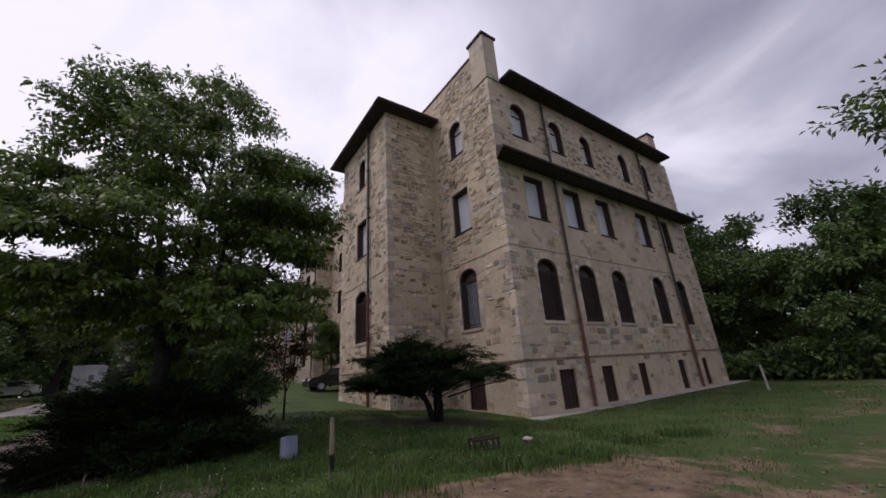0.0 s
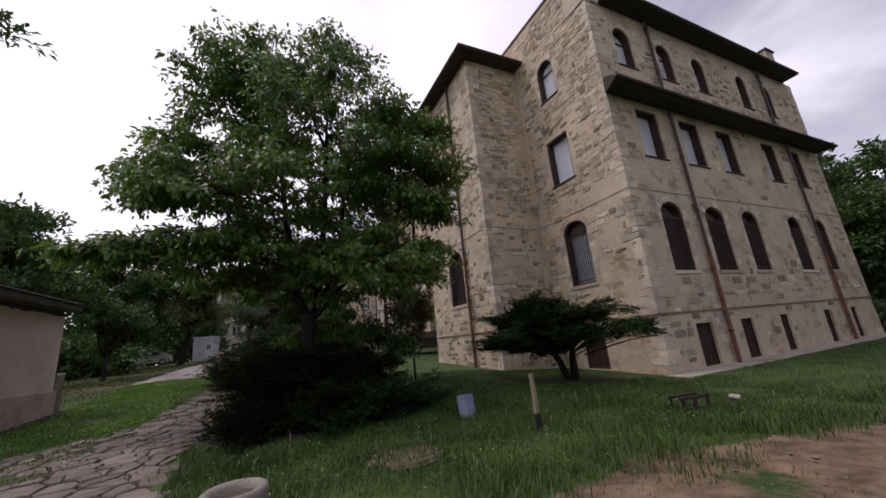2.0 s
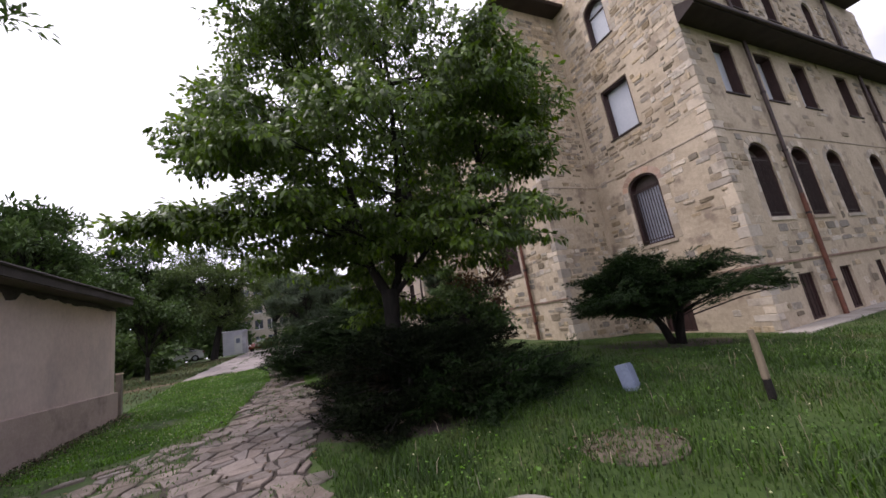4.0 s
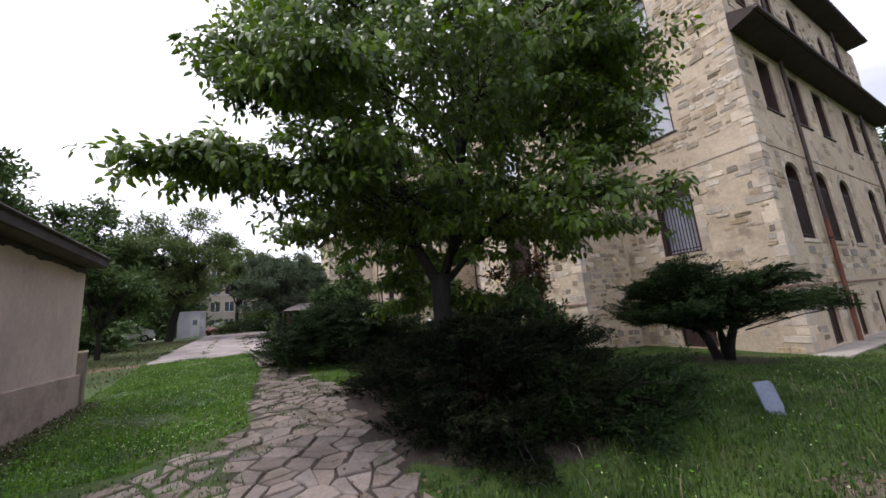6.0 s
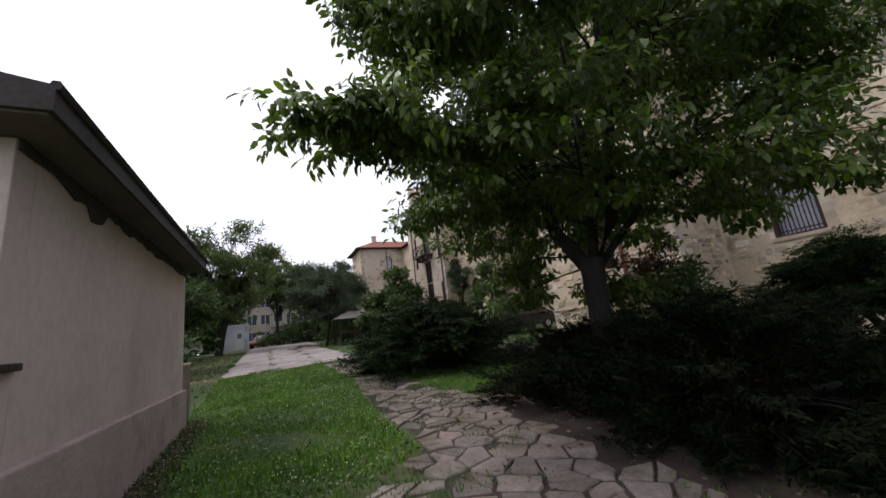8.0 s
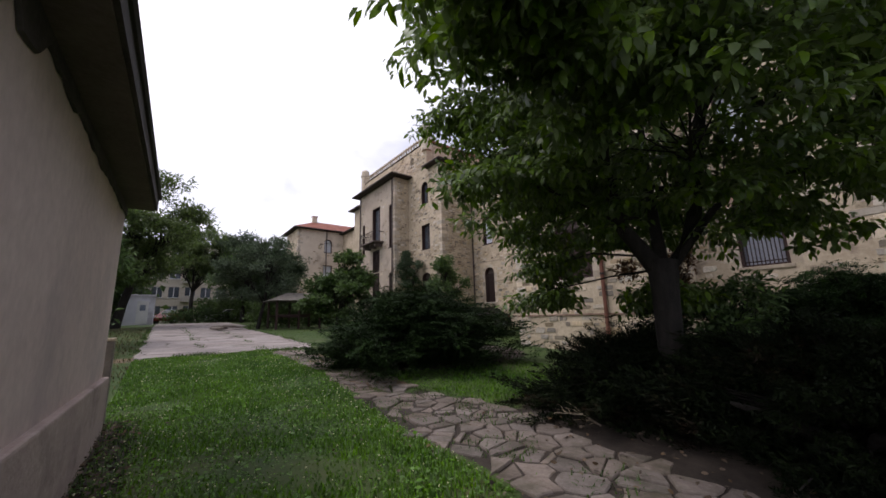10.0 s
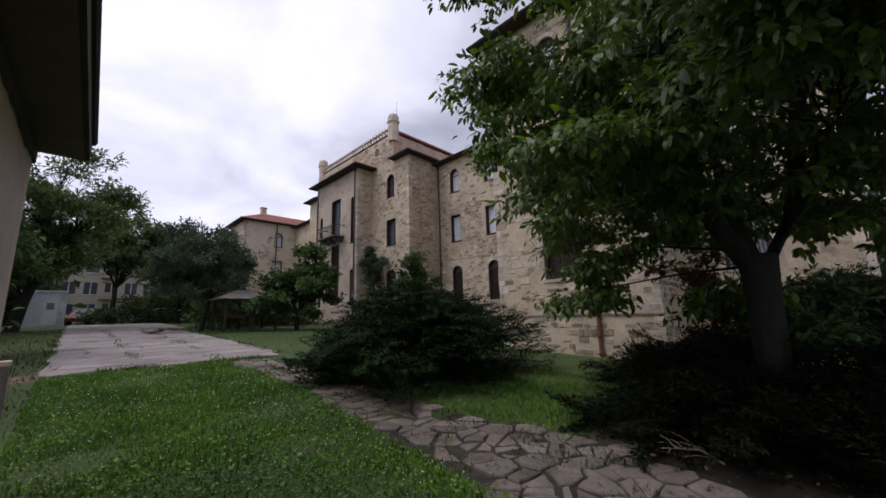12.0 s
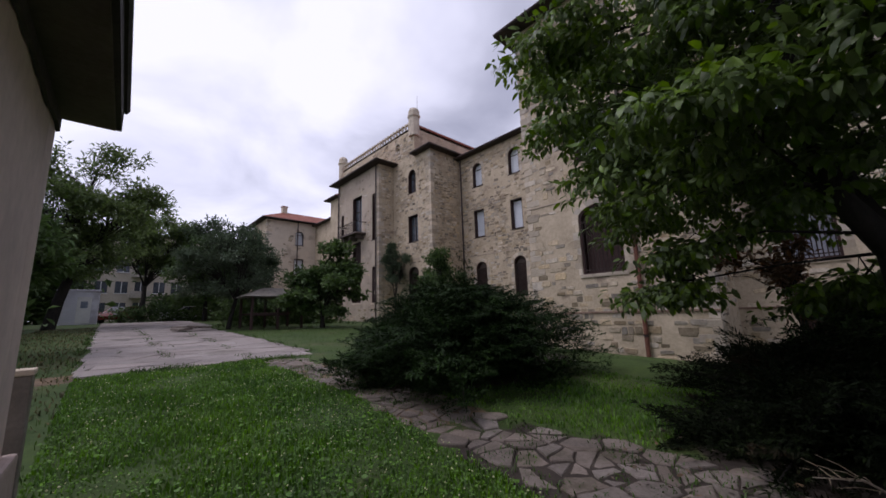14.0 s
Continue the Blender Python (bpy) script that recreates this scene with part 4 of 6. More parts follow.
def pent_roof():
    """The long dark canopy between the second and the top storey."""
    x0, x1, y0, z = SX0 - 0.55, SX1 + 0.2, SY - 0.85, 10.42
    bm = bmesh.new()
    prof = [(SY + 0.0, z + 0.08), (y0, z), (y0, z + 0.16), (SY + 0.0, z + 0.82)]
    hip = (0.5, 0.0, 0.0, 0.55)
    a = [bm.verts.new((x0 + h, y, zz)) for (y, zz), h in zip(prof, hip)]
    b = [bm.verts.new((x1 - h * 0.2, y, zz)) for (y, zz), h in zip(prof, hip)]
    for k in range(4):
        j = (k + 1) % 4
        bm.faces.new((a[k], a[j], b[j], b[k]))
    bm.faces.new(a[::-1]); bm.faces.new(b)
    canopy = part("canopy", bm, M_EAVE, building, "long dark pent roof between storeys")
    bm = bmesh.new()
    tube(bm, [(x0, y0 - 0.06, z + 0.1), (x1, y0 - 0.06, z + 0.1)], [0.075, 0.075], 8)
    part("gutter", bm, M_PIPE, canopy)


pent_roof()
downpipe(14.2, SY - 0.14, -0.3, 10.4, 4.0)
downpipe(14.2, SY - 0.14, 11.2, 15.3)
downpipe(24.45, SY - 0.14, -0.3, 10.4, 4.0)
downpipe(24.0, SY - 0.14, 11.2, 15.3)
downpipe(TX - 0.13, 17.4, -0.3, 15.6, 5.6)
downpipe(RX - 0.13, 33.9, 0.2, 15.3)
downpipe(CX - 0.13, 39.9, 0.2, 15.6)
downpipe(CX - 0.13, 47.2, 0.2, 15.6)
downpipe(12.9, NY0 - 0.13, 1.2, 15.6)


def balcony():
    b = tagged(empty("balcony", (CX, 43.5, 9.5)), "dark iron balcony with railing on stone brackets", "balcony")
    bm = bmesh.new()
    box(bm, -1.1, 0.0, -1.7, 1.7, -0.15, 0, 0.03)
    part("slab", bm, M_SOFFIT, b)
    for y in (-1.2, 0, 1.2):
        bm = bmesh.new()
        box(bm, -0.8, 0.0, y - 0.12, y + 0.12, -0.55, -0.15, 0.05)
        part("bracket", bm, M_SOFFIT, b)
    for x0, x1, y0, y1 in ((-1.07, -1.03, -1.67, 1.67), (-1.07, 0, -1.67, -1.63), (-1.07, 0, 1.63, 1.67)):
        bm = bmesh.new()
        box(bm, x0, x1, y0, y1, 0.95, 1.0)
        part("rail", bm, M_IRON, b)
    for k in range(24):
        y = -1.65 + 3.3 * k / 23
        bm = bmesh.new()
        tube(bm, [(-1.05, y, 0), (-1.12, y, 0.4), (-1.05, y, 0.96)], [0.012] * 3, 5)
        part("baluster", bm, M_IRON, b)


balcony()


def foot_strip():
    bm = bmesh.new()
    box(bm, SX0 - 0.3, SX1 + 1.2, SY - 0.75, SY, -0.7, -0.25, 0.03)
    tagged(mesh_object("apron", bm, M_CONCRETE), "pale concrete apron along the foot of the wall", "pavement", kind="structure")


foot_strip()


# ---- paving ----
def inside(pt, poly):
    x, y = pt
    hit = False
    for (x0, y0), (x1, y1) in zip(poly, poly[1:] + poly[:1]):
        if (y0 > y) != (y1 > y) and x < (x1 - x0) * (y - y0) / (y1 - y0) + x0:
            hit = not hit
    return hit


def cell(seed, others, reach):
    """The Voronoi cell of a seed, by cutting a square with the bisectors."""
    poly = [Vector((seed[0] + sx * reach, seed[1] + sy * reach)) for sx, sy in ((-1, -1), (1, -1), (1, 1), (-1, 1))]
    s = Vector(seed)
    for o in others:
        o = Vector(o)
        d = o - s
        if d.length > 2.2 * reach or d.length < 1e-6:
            continue
        mid, out = (s + o) / 2, []
        for a, b in zip(poly, poly[1:] + poly[:1]):
            fa, fb = (a - mid).dot(d), (b - mid).dot(d)
            if fa <= 0:
                out.append(a)
            if (fa < 0) != (fb < 0):
                out.append(a + (b - a) * (fa / (fa - fb)))
        poly = out
        if len(poly) < 3:
            return []
    return poly


def slab(poly, centre, shrink, top, depth, name, mat, parent, wobble, r, rough=0.0, into=None):
    """One flagstone or slab: an outline shrunk for its joint, chamfered, laid on the ground."""
    c = Vector(centre)
    pts = []
    for p in poly:
        d = p - c
        if d.length > 0.02:
            pts.append(c + d * max(0.2, 1 - shrink / d.length))
    # drop points that crowd
    pts = [p for k, p in enumerate(pts) if (p - pts[k - 1]).length > 0.05]
    if len(pts) < 3:
        return
    if rough:
        rag = []
        for p, q in zip(pts, pts[1:] + pts[:1]):
            rag.append(p + Vector((r.uniform(-1, 1), r.uniform(-1, 1))) * rough)
            if (q - p).length > 0.16:
                rag.append(p.lerp(q, r.uniform(0.35, 0.65)) + Vector((r.uniform(-1, 1), r.uniform(-1, 1))) * rough * 0.8)
        pts = rag
    bm = bmesh.new()
    tilt = (r.uniform(-wobble, wobble), r.uniform(-wobble, wobble))
    z0 = gz(c.x, c.y)

    def lift(p, k):
        return (gz(p.x, p.y) + k + tilt[0] * (p.x - c.x) + tilt[1] * (p.y - c.y))

    rings = []
    for inset, k in ((0.0, -depth), (0.0, top - 0.012), (0.011, top)):
        ring = []
        for p in pts:
            d = p - c
            q = c + d * (1 - inset / max(d.length, 0.05))
            ring.append(bm.verts.new((q.x - c.x, q.y - c.y, lift(q, k) - z0)))
        rings.append(ring)
    for a, b in zip(rings, rings[1:]):
        for k in range(len(pts)):
            j = (k + 1) % len(pts)
            bm.faces.new((a[k], a[j], b[j], b[k]))
    bm.faces.new(rings[-1])
    if into is not None:
        add_bm(into, bm, Matrix.Translation((c.x, c.y, z0)))
        return
    ob = part(name, bm, mat, parent)
    ob.location = (c.x, c.y, z0)


def stone_path():
    r = random.Random(5)
    rest, laid = bmesh.new(), 0
    path = tagged(empty("stone_path"), "winding path of irregular grey-brown flagstones with grassy joints", "path", kind="structure")
    seeds = []
    for _ in range(14000):
        p = (r.uniform(-6.8, -1.8), r.uniform(5.2, 22.8))
        near = 0.2 + 0.15 * (0.5 + 0.5 * noise.noise(Vector((p[0] * 1.1, p[1] * 1.1, 3)))) + (0.1 if r.random() < 0.15 else 0)
        if all((p[0] - q[0]) ** 2 + ((p[1] - q[1]) * 1.15) ** 2 > near * near for q in seeds):
            seeds.append(p)
    # the stretch that the walk follows first
    seeds.sort(key=lambda q: abs(q[1] - 10.2) + 0.8 * abs(q[0] + 3.6))
    for s in seeds:
        if not inside(s, PATH):
            continue
        west = s[0] < -4.1 and s[1] < 12
        if west and r.random() < 0.16 or (s[1] > 15.5 and r.random() < 0.1):
            continue
        poly = cell(s, [o for o in seeds if abs(o[0] - s[0]) < 1.3 and abs(o[1] - s[1]) < 1.3], 0.6)
        if poly:
            pieces = [poly]
            c = sum(poly, Vector((0, 0))) / len(poly)
            # the larger flags are broken in two
            if max((p - c).length for p in poly) > 0.17 and r.random() < 0.6:
                a = r.uniform(0, math.pi)
                d, mid = Vector((math.cos(a), math.sin(a))), c + Vector((r.uniform(-0.05, 0.05), r.uniform(-0.05, 0.05)))
                pieces = []
                for sign in (1, -1):
                    out = []
                    for p, q in zip(poly, poly[1:] + poly[:1]):
                        fa, fb = sign * (p - mid).dot(d), sign * (q - mid).dot(d)
                        if fa <= 0:
                            out.append(p)
                        if (fa < 0) != (fb < 0):
                            out.append(p + (q - p) * (fa / (fa - fb)))
                    pieces.append(out)
            for poly in pieces:
                if len(poly) < 3:
                    continue
                c = sum(poly, Vector((0, 0))) / len(poly)
                slab(poly, c, 0.034 if west else 0.02, (0.013 if s[1] > 14.2 or west else 0.02) + r.uniform(-0.012, 0.014), 0.12, "flagstone", M_FLAG, path, 0.04, r, 0.013, None if laid < 300 else rest)
                laid += 1
    tagged(part("flagstones", rest, M_FLAGREST, path), kind="stuff")


stone_path()


def road():
    """The concrete road to the north, of cracked slabs."""
    r = random.Random(8)
    way = tagged(empty("road"), "cracked grey concrete slab road with weedy joints", "road", kind="structure")
    stretch, seeds = 1.7, []
    for _ in range(5000):
        p = (r.uniform(-8.0, -0.4), r.uniform(21.5, 55) * stretch)
        gap = r.choice((0.8, 1.2, 1.7))
        if all((p[0] - q[0]) ** 2 + (p[1] - q[1]) ** 2 > gap * gap for q in seeds):
            seeds.append(p)
    for s in seeds:
        poly = cell(s, [o for o in seeds if abs(o[0] - s[0]) < 4 and abs(o[1] - s[1]) < 4], 1.8)
        poly = [Vector((p.x, p.y / stretch)) for p in poly]
        east = -2.2 if s[1] / stretch < 40 else -1.4
        # trimmed to the road's edges
        for at, d in ((Vector((-6.9 + r.uniform(-0.1, 0.1), 0)), Vector((-1, 0))), (Vector((east + r.uniform(-0.12, 0.12), 0)), Vector((1, 0))), (Vector((0, 22.6 + r.uniform(-0.1, 0.1))), Vector((0, -1))), (Vector((0, 54)), Vector((0, 1)))):
            out = []
            for p, q in zip(poly, poly[1:] + poly[:1]):
                fa, fb = (p - at).dot(d), (q - at).dot(d)
                if fa <= 0:
                    out.append(p)
                if (fa < 0) != (fb < 0):
                    out.append(p + (q - p) * (fa / (fa - fb)))
            poly = out
        if len(poly) > 2:
            c = sum(poly, Vector((0, 0))) / len(poly)
            slab(poly, c, 0.013, 0.033 + r.uniform(-0.008, 0.008), 0.2, "road_slab", M_ROADSLAB, way, 0.008, r, 0.035)


road()


# ---- the shed beside the path ----
def shed():
    s = tagged(empty("shed", (-6.89, 16.08, 0), -1.35), "low rendered outbuilding with stained pinkish walls and dark felt roof", "shed")
    x0, x1, y0, y1, zb, zt = -5.6, 0.0, -5.1, 0.0, 0.0, 3.27
    for name, b in (("wall", (x1 - 0.25, x1, y0 + 0.25, y1 - 0.25)), ("wall", (x0, x1, y0, y0 + 0.25)), ("wall", (x0, x1, y1 - 0.25, y1)), ("wall", (x0, x0 + 0.25, y0 + 0.25, y1 - 0.25))):
        bm = bmesh.new()
        box(bm, *b, zb, zt, 0.012)
        part(name, bm, M_SHED, s)
    for b in ((x1 - 0.02, x1 + 0.06, y0 - 0.06, y1 + 0.06), (x0, x1 - 0.02, y0 - 0.06, y0 + 0.02), (x0, x1 - 0.02, y1 - 0.02, y1 + 0.06)):
        bm = bmesh.new()
        box(bm, *b, zb, 1.16, 0.02)
        part("plinth", bm, M_PLINTH, s, "darker stained plinth")
    # roof: a thick eave all round and a low rise
    ex0, ex1, ey0, ey1, ez = x0 - 0.3, x1 + 0.32, y0 - 0.36, y1 + 0.12, zt
    bm = bmesh.new()
    box(bm, ex0 + 0.03, ex1 - 0.03, ey0 + 0.03, ey1 - 0.03, ez, ez + 0.07, 0.01)
    for v in bm.verts:
        v.co.z += 0.05 * (v.co.y - ey0) / (ey1 - ey0)
    part("soffit", bm, M_SOFFIT, s, "weathered boarded soffit")
    bm = bmesh.new()
    base = [(ex0, ey0), (ex1, ey0), (ex1, ey1), (ex0, ey1)]
    lo = [bm.verts.new((x, y, ez + 0.02)) for x, y in base]
    hi = [bm.verts.new((x, y, ez + 0.2)) for x, y in base]
    xm = (ex0 + ex1) / 2
    a, c = bm.verts.new((xm, ey0, ez + 0.75)), bm.verts.new((xm, ey1, ez + 0.75))
    for k in range(4):
        j = (k + 1) % 4
        bm.faces.new((lo[k], lo[j], hi[j], hi[k]))
    bm.faces.new(lo[::-1])
    bm.faces.new((hi[0], hi[1], a)); bm.faces.new((hi[1], hi[2], c, a)); bm.faces.new((hi[2], hi[3], c)); bm.faces.new((hi[3], hi[0], a, c))
    for v in bm.verts:
        v.co.z += 0.05 * (v.co.y - ey0) / (ey1 - ey0)
    part("roof", bm, M_ROOFFELT, s)
    bm = bmesh.new()
    tube(bm, [(ex1 + 0.0, ey0, ez + 0.2), (ex1 + 0.0, ey1, ez + 0.25)], [0.035, 0.035], 6)
    part("roof_edge", bm, M_ROOFFELT, s)
    # torn felt hanging below the eave
    r = random.Random(12)
    bm = bmesh.new()
    n, rows = 46, []
    for k in range(n + 1):
        y = y0 + 0.02 + (y1 - y0 - 0.04) * k / n
        drop = 0.07 + 0.05 * noise.noise(Vector((y * 1.3, 0, 4))) + 0.07 * max(0, noise.noise(Vector((y * 3.1, 5, 0)))) + r.uniform(0, 0.03)
        if 1.05 < y - y0 < 1.4:
            drop += 0.13
        rows.append([bm.verts.new((x1 + dx, y, z)) for dx, z in ((0.004, zt + 0.01), (0.004, zt - drop), (0.022, zt - drop + 0.01), (0.022, zt + 0.01))])
    for a, b in zip(rows, rows[1:]):
        for i in range(3):
            bm.faces.new((a[i], a[i + 1], b[i + 1], b[i]))
    bm.faces.new(rows[0]); bm.faces.new(rows[-1][::-1])
    part("torn_felt", bm, M_ROOFFELT, s, "ragged strip of dark torn felt")
    bm = bmesh.new()
    box(bm, x1, x1 + 0.05, y0 + 0.1, y0 + 0.25, 1.75, 1.8, 0.01)
    part("hinge", bm, M_IRON, s)


shed()


def bollard():
    x, y = -6.9, 16.41
    b = tagged(empty("gate_post", (x, y, gz(x, y))), "short grey concrete post beside the shed corner", "post")
    bm = bmesh.new()
    box(bm, -0.06, 0.06, -0.07, 0.07, -0.2, 1.06, 0.012)
    part("shaft", bm, M_OLDCONCRETE, b)
    bm = bmesh.new()
    box(bm, -0.068, 0.068, -0.078, 0.078, 1.06, 1.1, 0.01)
    part("cap", bm, M_QUOIN, b, "pale top of the post")


bollard()


# ---- plants ----
def leaf_mesh(name, pos, direction, normal, length, width, mat, fold=0.18, droop=0.25):
    """Leaves from arrays: a pointed blade of two triangles, folded along its rib, its tip hanging."""
    d = direction / np.linalg.norm(direction, axis=1, keepdims=True)
    s = np.cross(d, normal)
    s /= np.linalg.norm(s, axis=1, keepdims=True) + 1e-9
    u = np.cross(s, d)
    L, W = length[:, None], width[:, None]
    verts = np.stack([pos, pos + d * L * 0.45 - s * W * 0.5 + u * W * fold, pos + d * L - u * L * droop, pos + d * L * 0.45 + s * W * 0.5 + u * W * fold], 1).reshape(-1, 3).astype(np.float32)
    n = len(pos)
    base = np.arange(n)[:, None] * 4
    faces = (base[:, :, None] + np.array([[0, 2, 1], [0, 3, 2]])[None]).reshape(-1)
    me = bpy.data.meshes.new(name)
    me.vertices.add(n * 4)
    me.vertices.foreach_set("co", verts.reshape(-1))
    me.loops.add(n * 6)
    me.loops.foreach_set("vertex_index", faces.astype(np.int32))
    me.polygons.add(n * 2)
    me.polygons.foreach_set("loop_start", np.arange(0, n * 6, 3, dtype=np.int32))
    me.update(calc_edges=True)
    me.materials.append(mat)
    return me


def ovate_mesh(name, pos, direction, normal, length, width, mat, droop=0.35):
    """Ovate leaves from arrays: a strip that widens, curves down and runs out to a point."""
    d = direction / np.linalg.norm(direction, axis=1, keepdims=True)
    s = np.cross(d, normal)
    s /= np.linalg.norm(s, axis=1, keepdims=True) + 1e-9
    u = np.cross(s, d)
    L, W = length[:, None], width[:, None]
    a, b = pos + d * L * 0.3, pos + d * L * 0.68 - u * L * droop * 0.4
    verts = np.stack([pos, a - s * W * 0.5, a + s * W * 0.5, b - s * W * 0.4, b + s * W * 0.4, pos + d * L * 0.95 - u * L * droop], 1).reshape(-1, 3).astype(np.float32)
    tri = np.array([[0, 2, 1], [1, 2, 4], [1, 4, 3], [3, 4, 5]])
    return triangles(name, verts, tri, 6, len(pos), mat)


def needle_mesh(name, pos, direction, normal, length, width, mat):
    """Short flat needles from arrays, a triangle each."""
    d = unit(direction)
    s = unit(np.cross(d, normal))
    L, W = length[:, None], width[:, None]
    verts = np.stack([pos - s * W * 0.5, pos + s * W * 0.5, pos + d * L], 1).reshape(-1, 3).astype(np.float32)
    return triangles(name, verts, np.array([[0, 1, 2]]), 3, len(pos), mat)


def triangles(name, verts, tri, per, n, mat):
    """A mesh of n alike pieces of 'per' vertices and the triangles 'tri' each."""
    k = len(tri) * 3
    faces = (np.arange(n)[:, None, None] * per + tri[None]).reshape(-1)
    me = bpy.data.meshes.new(name)
    me.vertices.add(n * per)
    me.vertices.foreach_set("co", verts.reshape(-1))
    me.loops.add(n * k)
    me.loops.foreach_set("vertex_index", faces.astype(np.int32))
    me.polygons.add(n * len(tri))
    me.polygons.foreach_set("loop_start", np.arange(0, n * k, 3, dtype=np.int32))
    me.update(calc_edges=True)
    me.materials.append(mat)
    return me


def unit(v):
    return v / (np.linalg.norm(v, axis=-1, keepdims=True) + 1e-9)


def twig_leaves(rng, tips, heads, per, spread, leaf, upward=0.35, droop=0.12):
    """Leaves set along a short twig at each tip."""
    n = len(tips)
    t = rng.random((n, per, 1))
    side = unit(rng.normal(size=(n, per, 3)))
    along = heads[:, None, :]
    pos = tips[:, None, :] + along * (t - 0.35) * spread + side * spread * 0.28 * rng.random((n, per, 1))
    d = unit(along * 0.7 + side * 1.0 + np.array([0, 0, -droop]))
    nr = unit(np.array([0, 0, 0.8]) + along * 0.55 + rng.normal(size=(n, per, 3)) * upward)
    size = leaf * rng.uniform(0.65, 1.25, (n, per))
    return pos.reshape(-1, 3), d.reshape(-1, 3), nr.reshape(-1, 3), size.reshape(-1)


def make_tree(name, label, base, fork, centre, radii, twigs, per, leaf, mat, seed, trunk_r, spread=0.6, low=None, lobes=(), gaps=0.25, limbs=9, trunk_lean=(0, 0), width=0.45, pad=(13, 0.13, 0.035), droop=0.12):
    """A tree at base: tapered trunk, limbs that branch to every twig's region, and a crown of single leaves."""
    rng, r = np.random.default_rng(seed), random.Random(seed)
    tree = tagged(empty(name, base), label, "tree")
    centre, radii = np.array(centre, float), np.array(radii, float)
    # where the twigs end: shells of an uneven ellipsoid, with gaps
    tips = []
    while len(tips) < twigs:
        v = unit(rng.normal(size=3))
        rad = rng.uniform(0.1, 1.0) ** 0.55
        wob = 1 + 0.26 * noise.noise(Vector(v * 2.1 + seed)) + 0.14 * noise.noise(Vector(v * 5.3 - seed))
        p = centre + v * radii * rad * wob
        if low is not None and p[2] < low + 0.5 * noise.noise(Vector((p[0], p[1], seed))):
            continue
        if noise.noise(Vector((*(p * 0.75 / max(0.6, radii[0] / 4)),)) + Vector((seed, 0, 0))) < -0.42 + gaps and rng.random() < 0.8:
            continue
        # a flat spray of twigs, tilted down outwards
        k = pad[0]
        off = np.clip(rng.normal(size=(k, 3)), -1.7, 1.7) * np.array([pad[1], pad[1], pad[2]]) * radii[0]
        off[:, 2] -= 0.25 * (off[:, 0] * v[0] + off[:, 1] * v[1])
        tips += list(p + off)
    for at, rr, count in lobes:
        tips += list(np.array(at) + np.clip(rng.normal(size=(count, 3)), -1.6, 1.6) * np.array(rr))
    tips = np.array(tips)
    top = np.array([trunk_lean[0], trunk_lean[1], fork])
    # limbs to the middles of groups of tips
    picks = tips[rng.choice(len(tips), limbs, replace=False)]
    heads = [top + (p - top) * 0.62 + np.array([0, 0, 0.05 * np.linalg.norm(p - top)]) for p in picks]
    heads += [top + (np.array(at) - top) * 0.85 for at, rr, count in lobes]
    heads.append(np.array([trunk_lean[0] * 1.4, trunk_lean[1] * 1.4, centre[2] + radii[2] * 0.45]))
    bm = bmesh.new()
    pts = [Vector((0, 0, -0.3)), Vector((0, 0, 0.05)), Vector((trunk_lean[0] * 0.4, trunk_lean[1] * 0.4, fork * 0.5)), Vector(top)]
    tube(bm, pts, [trunk_r * 1.5, trunk_r * 1.2, trunk_r, trunk_r * 0.85], 10)
    part("trunk", bm, M_BARK, tree, smooth=True)
    for h in heads:
        a, b = Vector(top), Vector(h)
        mid = a.lerp(b, 0.5) + Vector((r.uniform(-1, 1), r.uniform(-1, 1), r.uniform(0, 1))) * (b - a).length * 0.1
        bm = bmesh.new()
        tube(bm, [a - Vector((0, 0, 0.1)), a.lerp(mid, 0.5), mid, b], [trunk_r * 0.5, trunk_r * 0.36, trunk_r * 0.26, trunk_r * 0.12], 7)
        part("limb", bm, M_BARK, tree, smooth=True)
    bm = bmesh.new()
    heads = np.array(heads)
    near = np.argmin(((tips[:, None] - heads[None]) ** 2).sum(-1), 1)
    step = max(1, len(tips) // 280)
    for i in range(0, len(tips), step):
        a, b = Vector(heads[near[i]]), Vector(tips[i])
        h = near[i]
        start = Vector(top).lerp(a, r.uniform(0.55, 1.0))
        mid = start.lerp(b, 0.55) + Vector((r.uniform(-1, 1), r.uniform(-1, 1), r.uniform(-0.2, 1))) * (b - start).length * 0.16
        bend = mid.lerp(b, 0.5) + Vector((r.uniform(-1, 1), r.uniform(-1, 1), r.uniform(-1, 0.6))) * (b - start).length * 0.09
        tube(bm, [start, mid, bend, b], [trunk_r * 0.1 + 0.003, trunk_r * 0.055 + 0.003, 0.005, 0.003], 3, False)
    tagged(part("twigwork", bm, M_BARK, tree, smooth=True), kind="stuff")
    out = unit(tips - np.array([0, 0, fork]) + np.array([0, 0, -0.2]))
    pos, d, nr, size = twig_leaves(rng, tips, unit(out + rng.normal(size=out.shape) * 0.45), per, spread, leaf, 0.35, droop)
    me = leaf_mesh("crown", pos, d, nr, size, size * width, mat, 0.18, 0.25)
    crown = new("crown", me)
    crown.parent = tree
    return tree


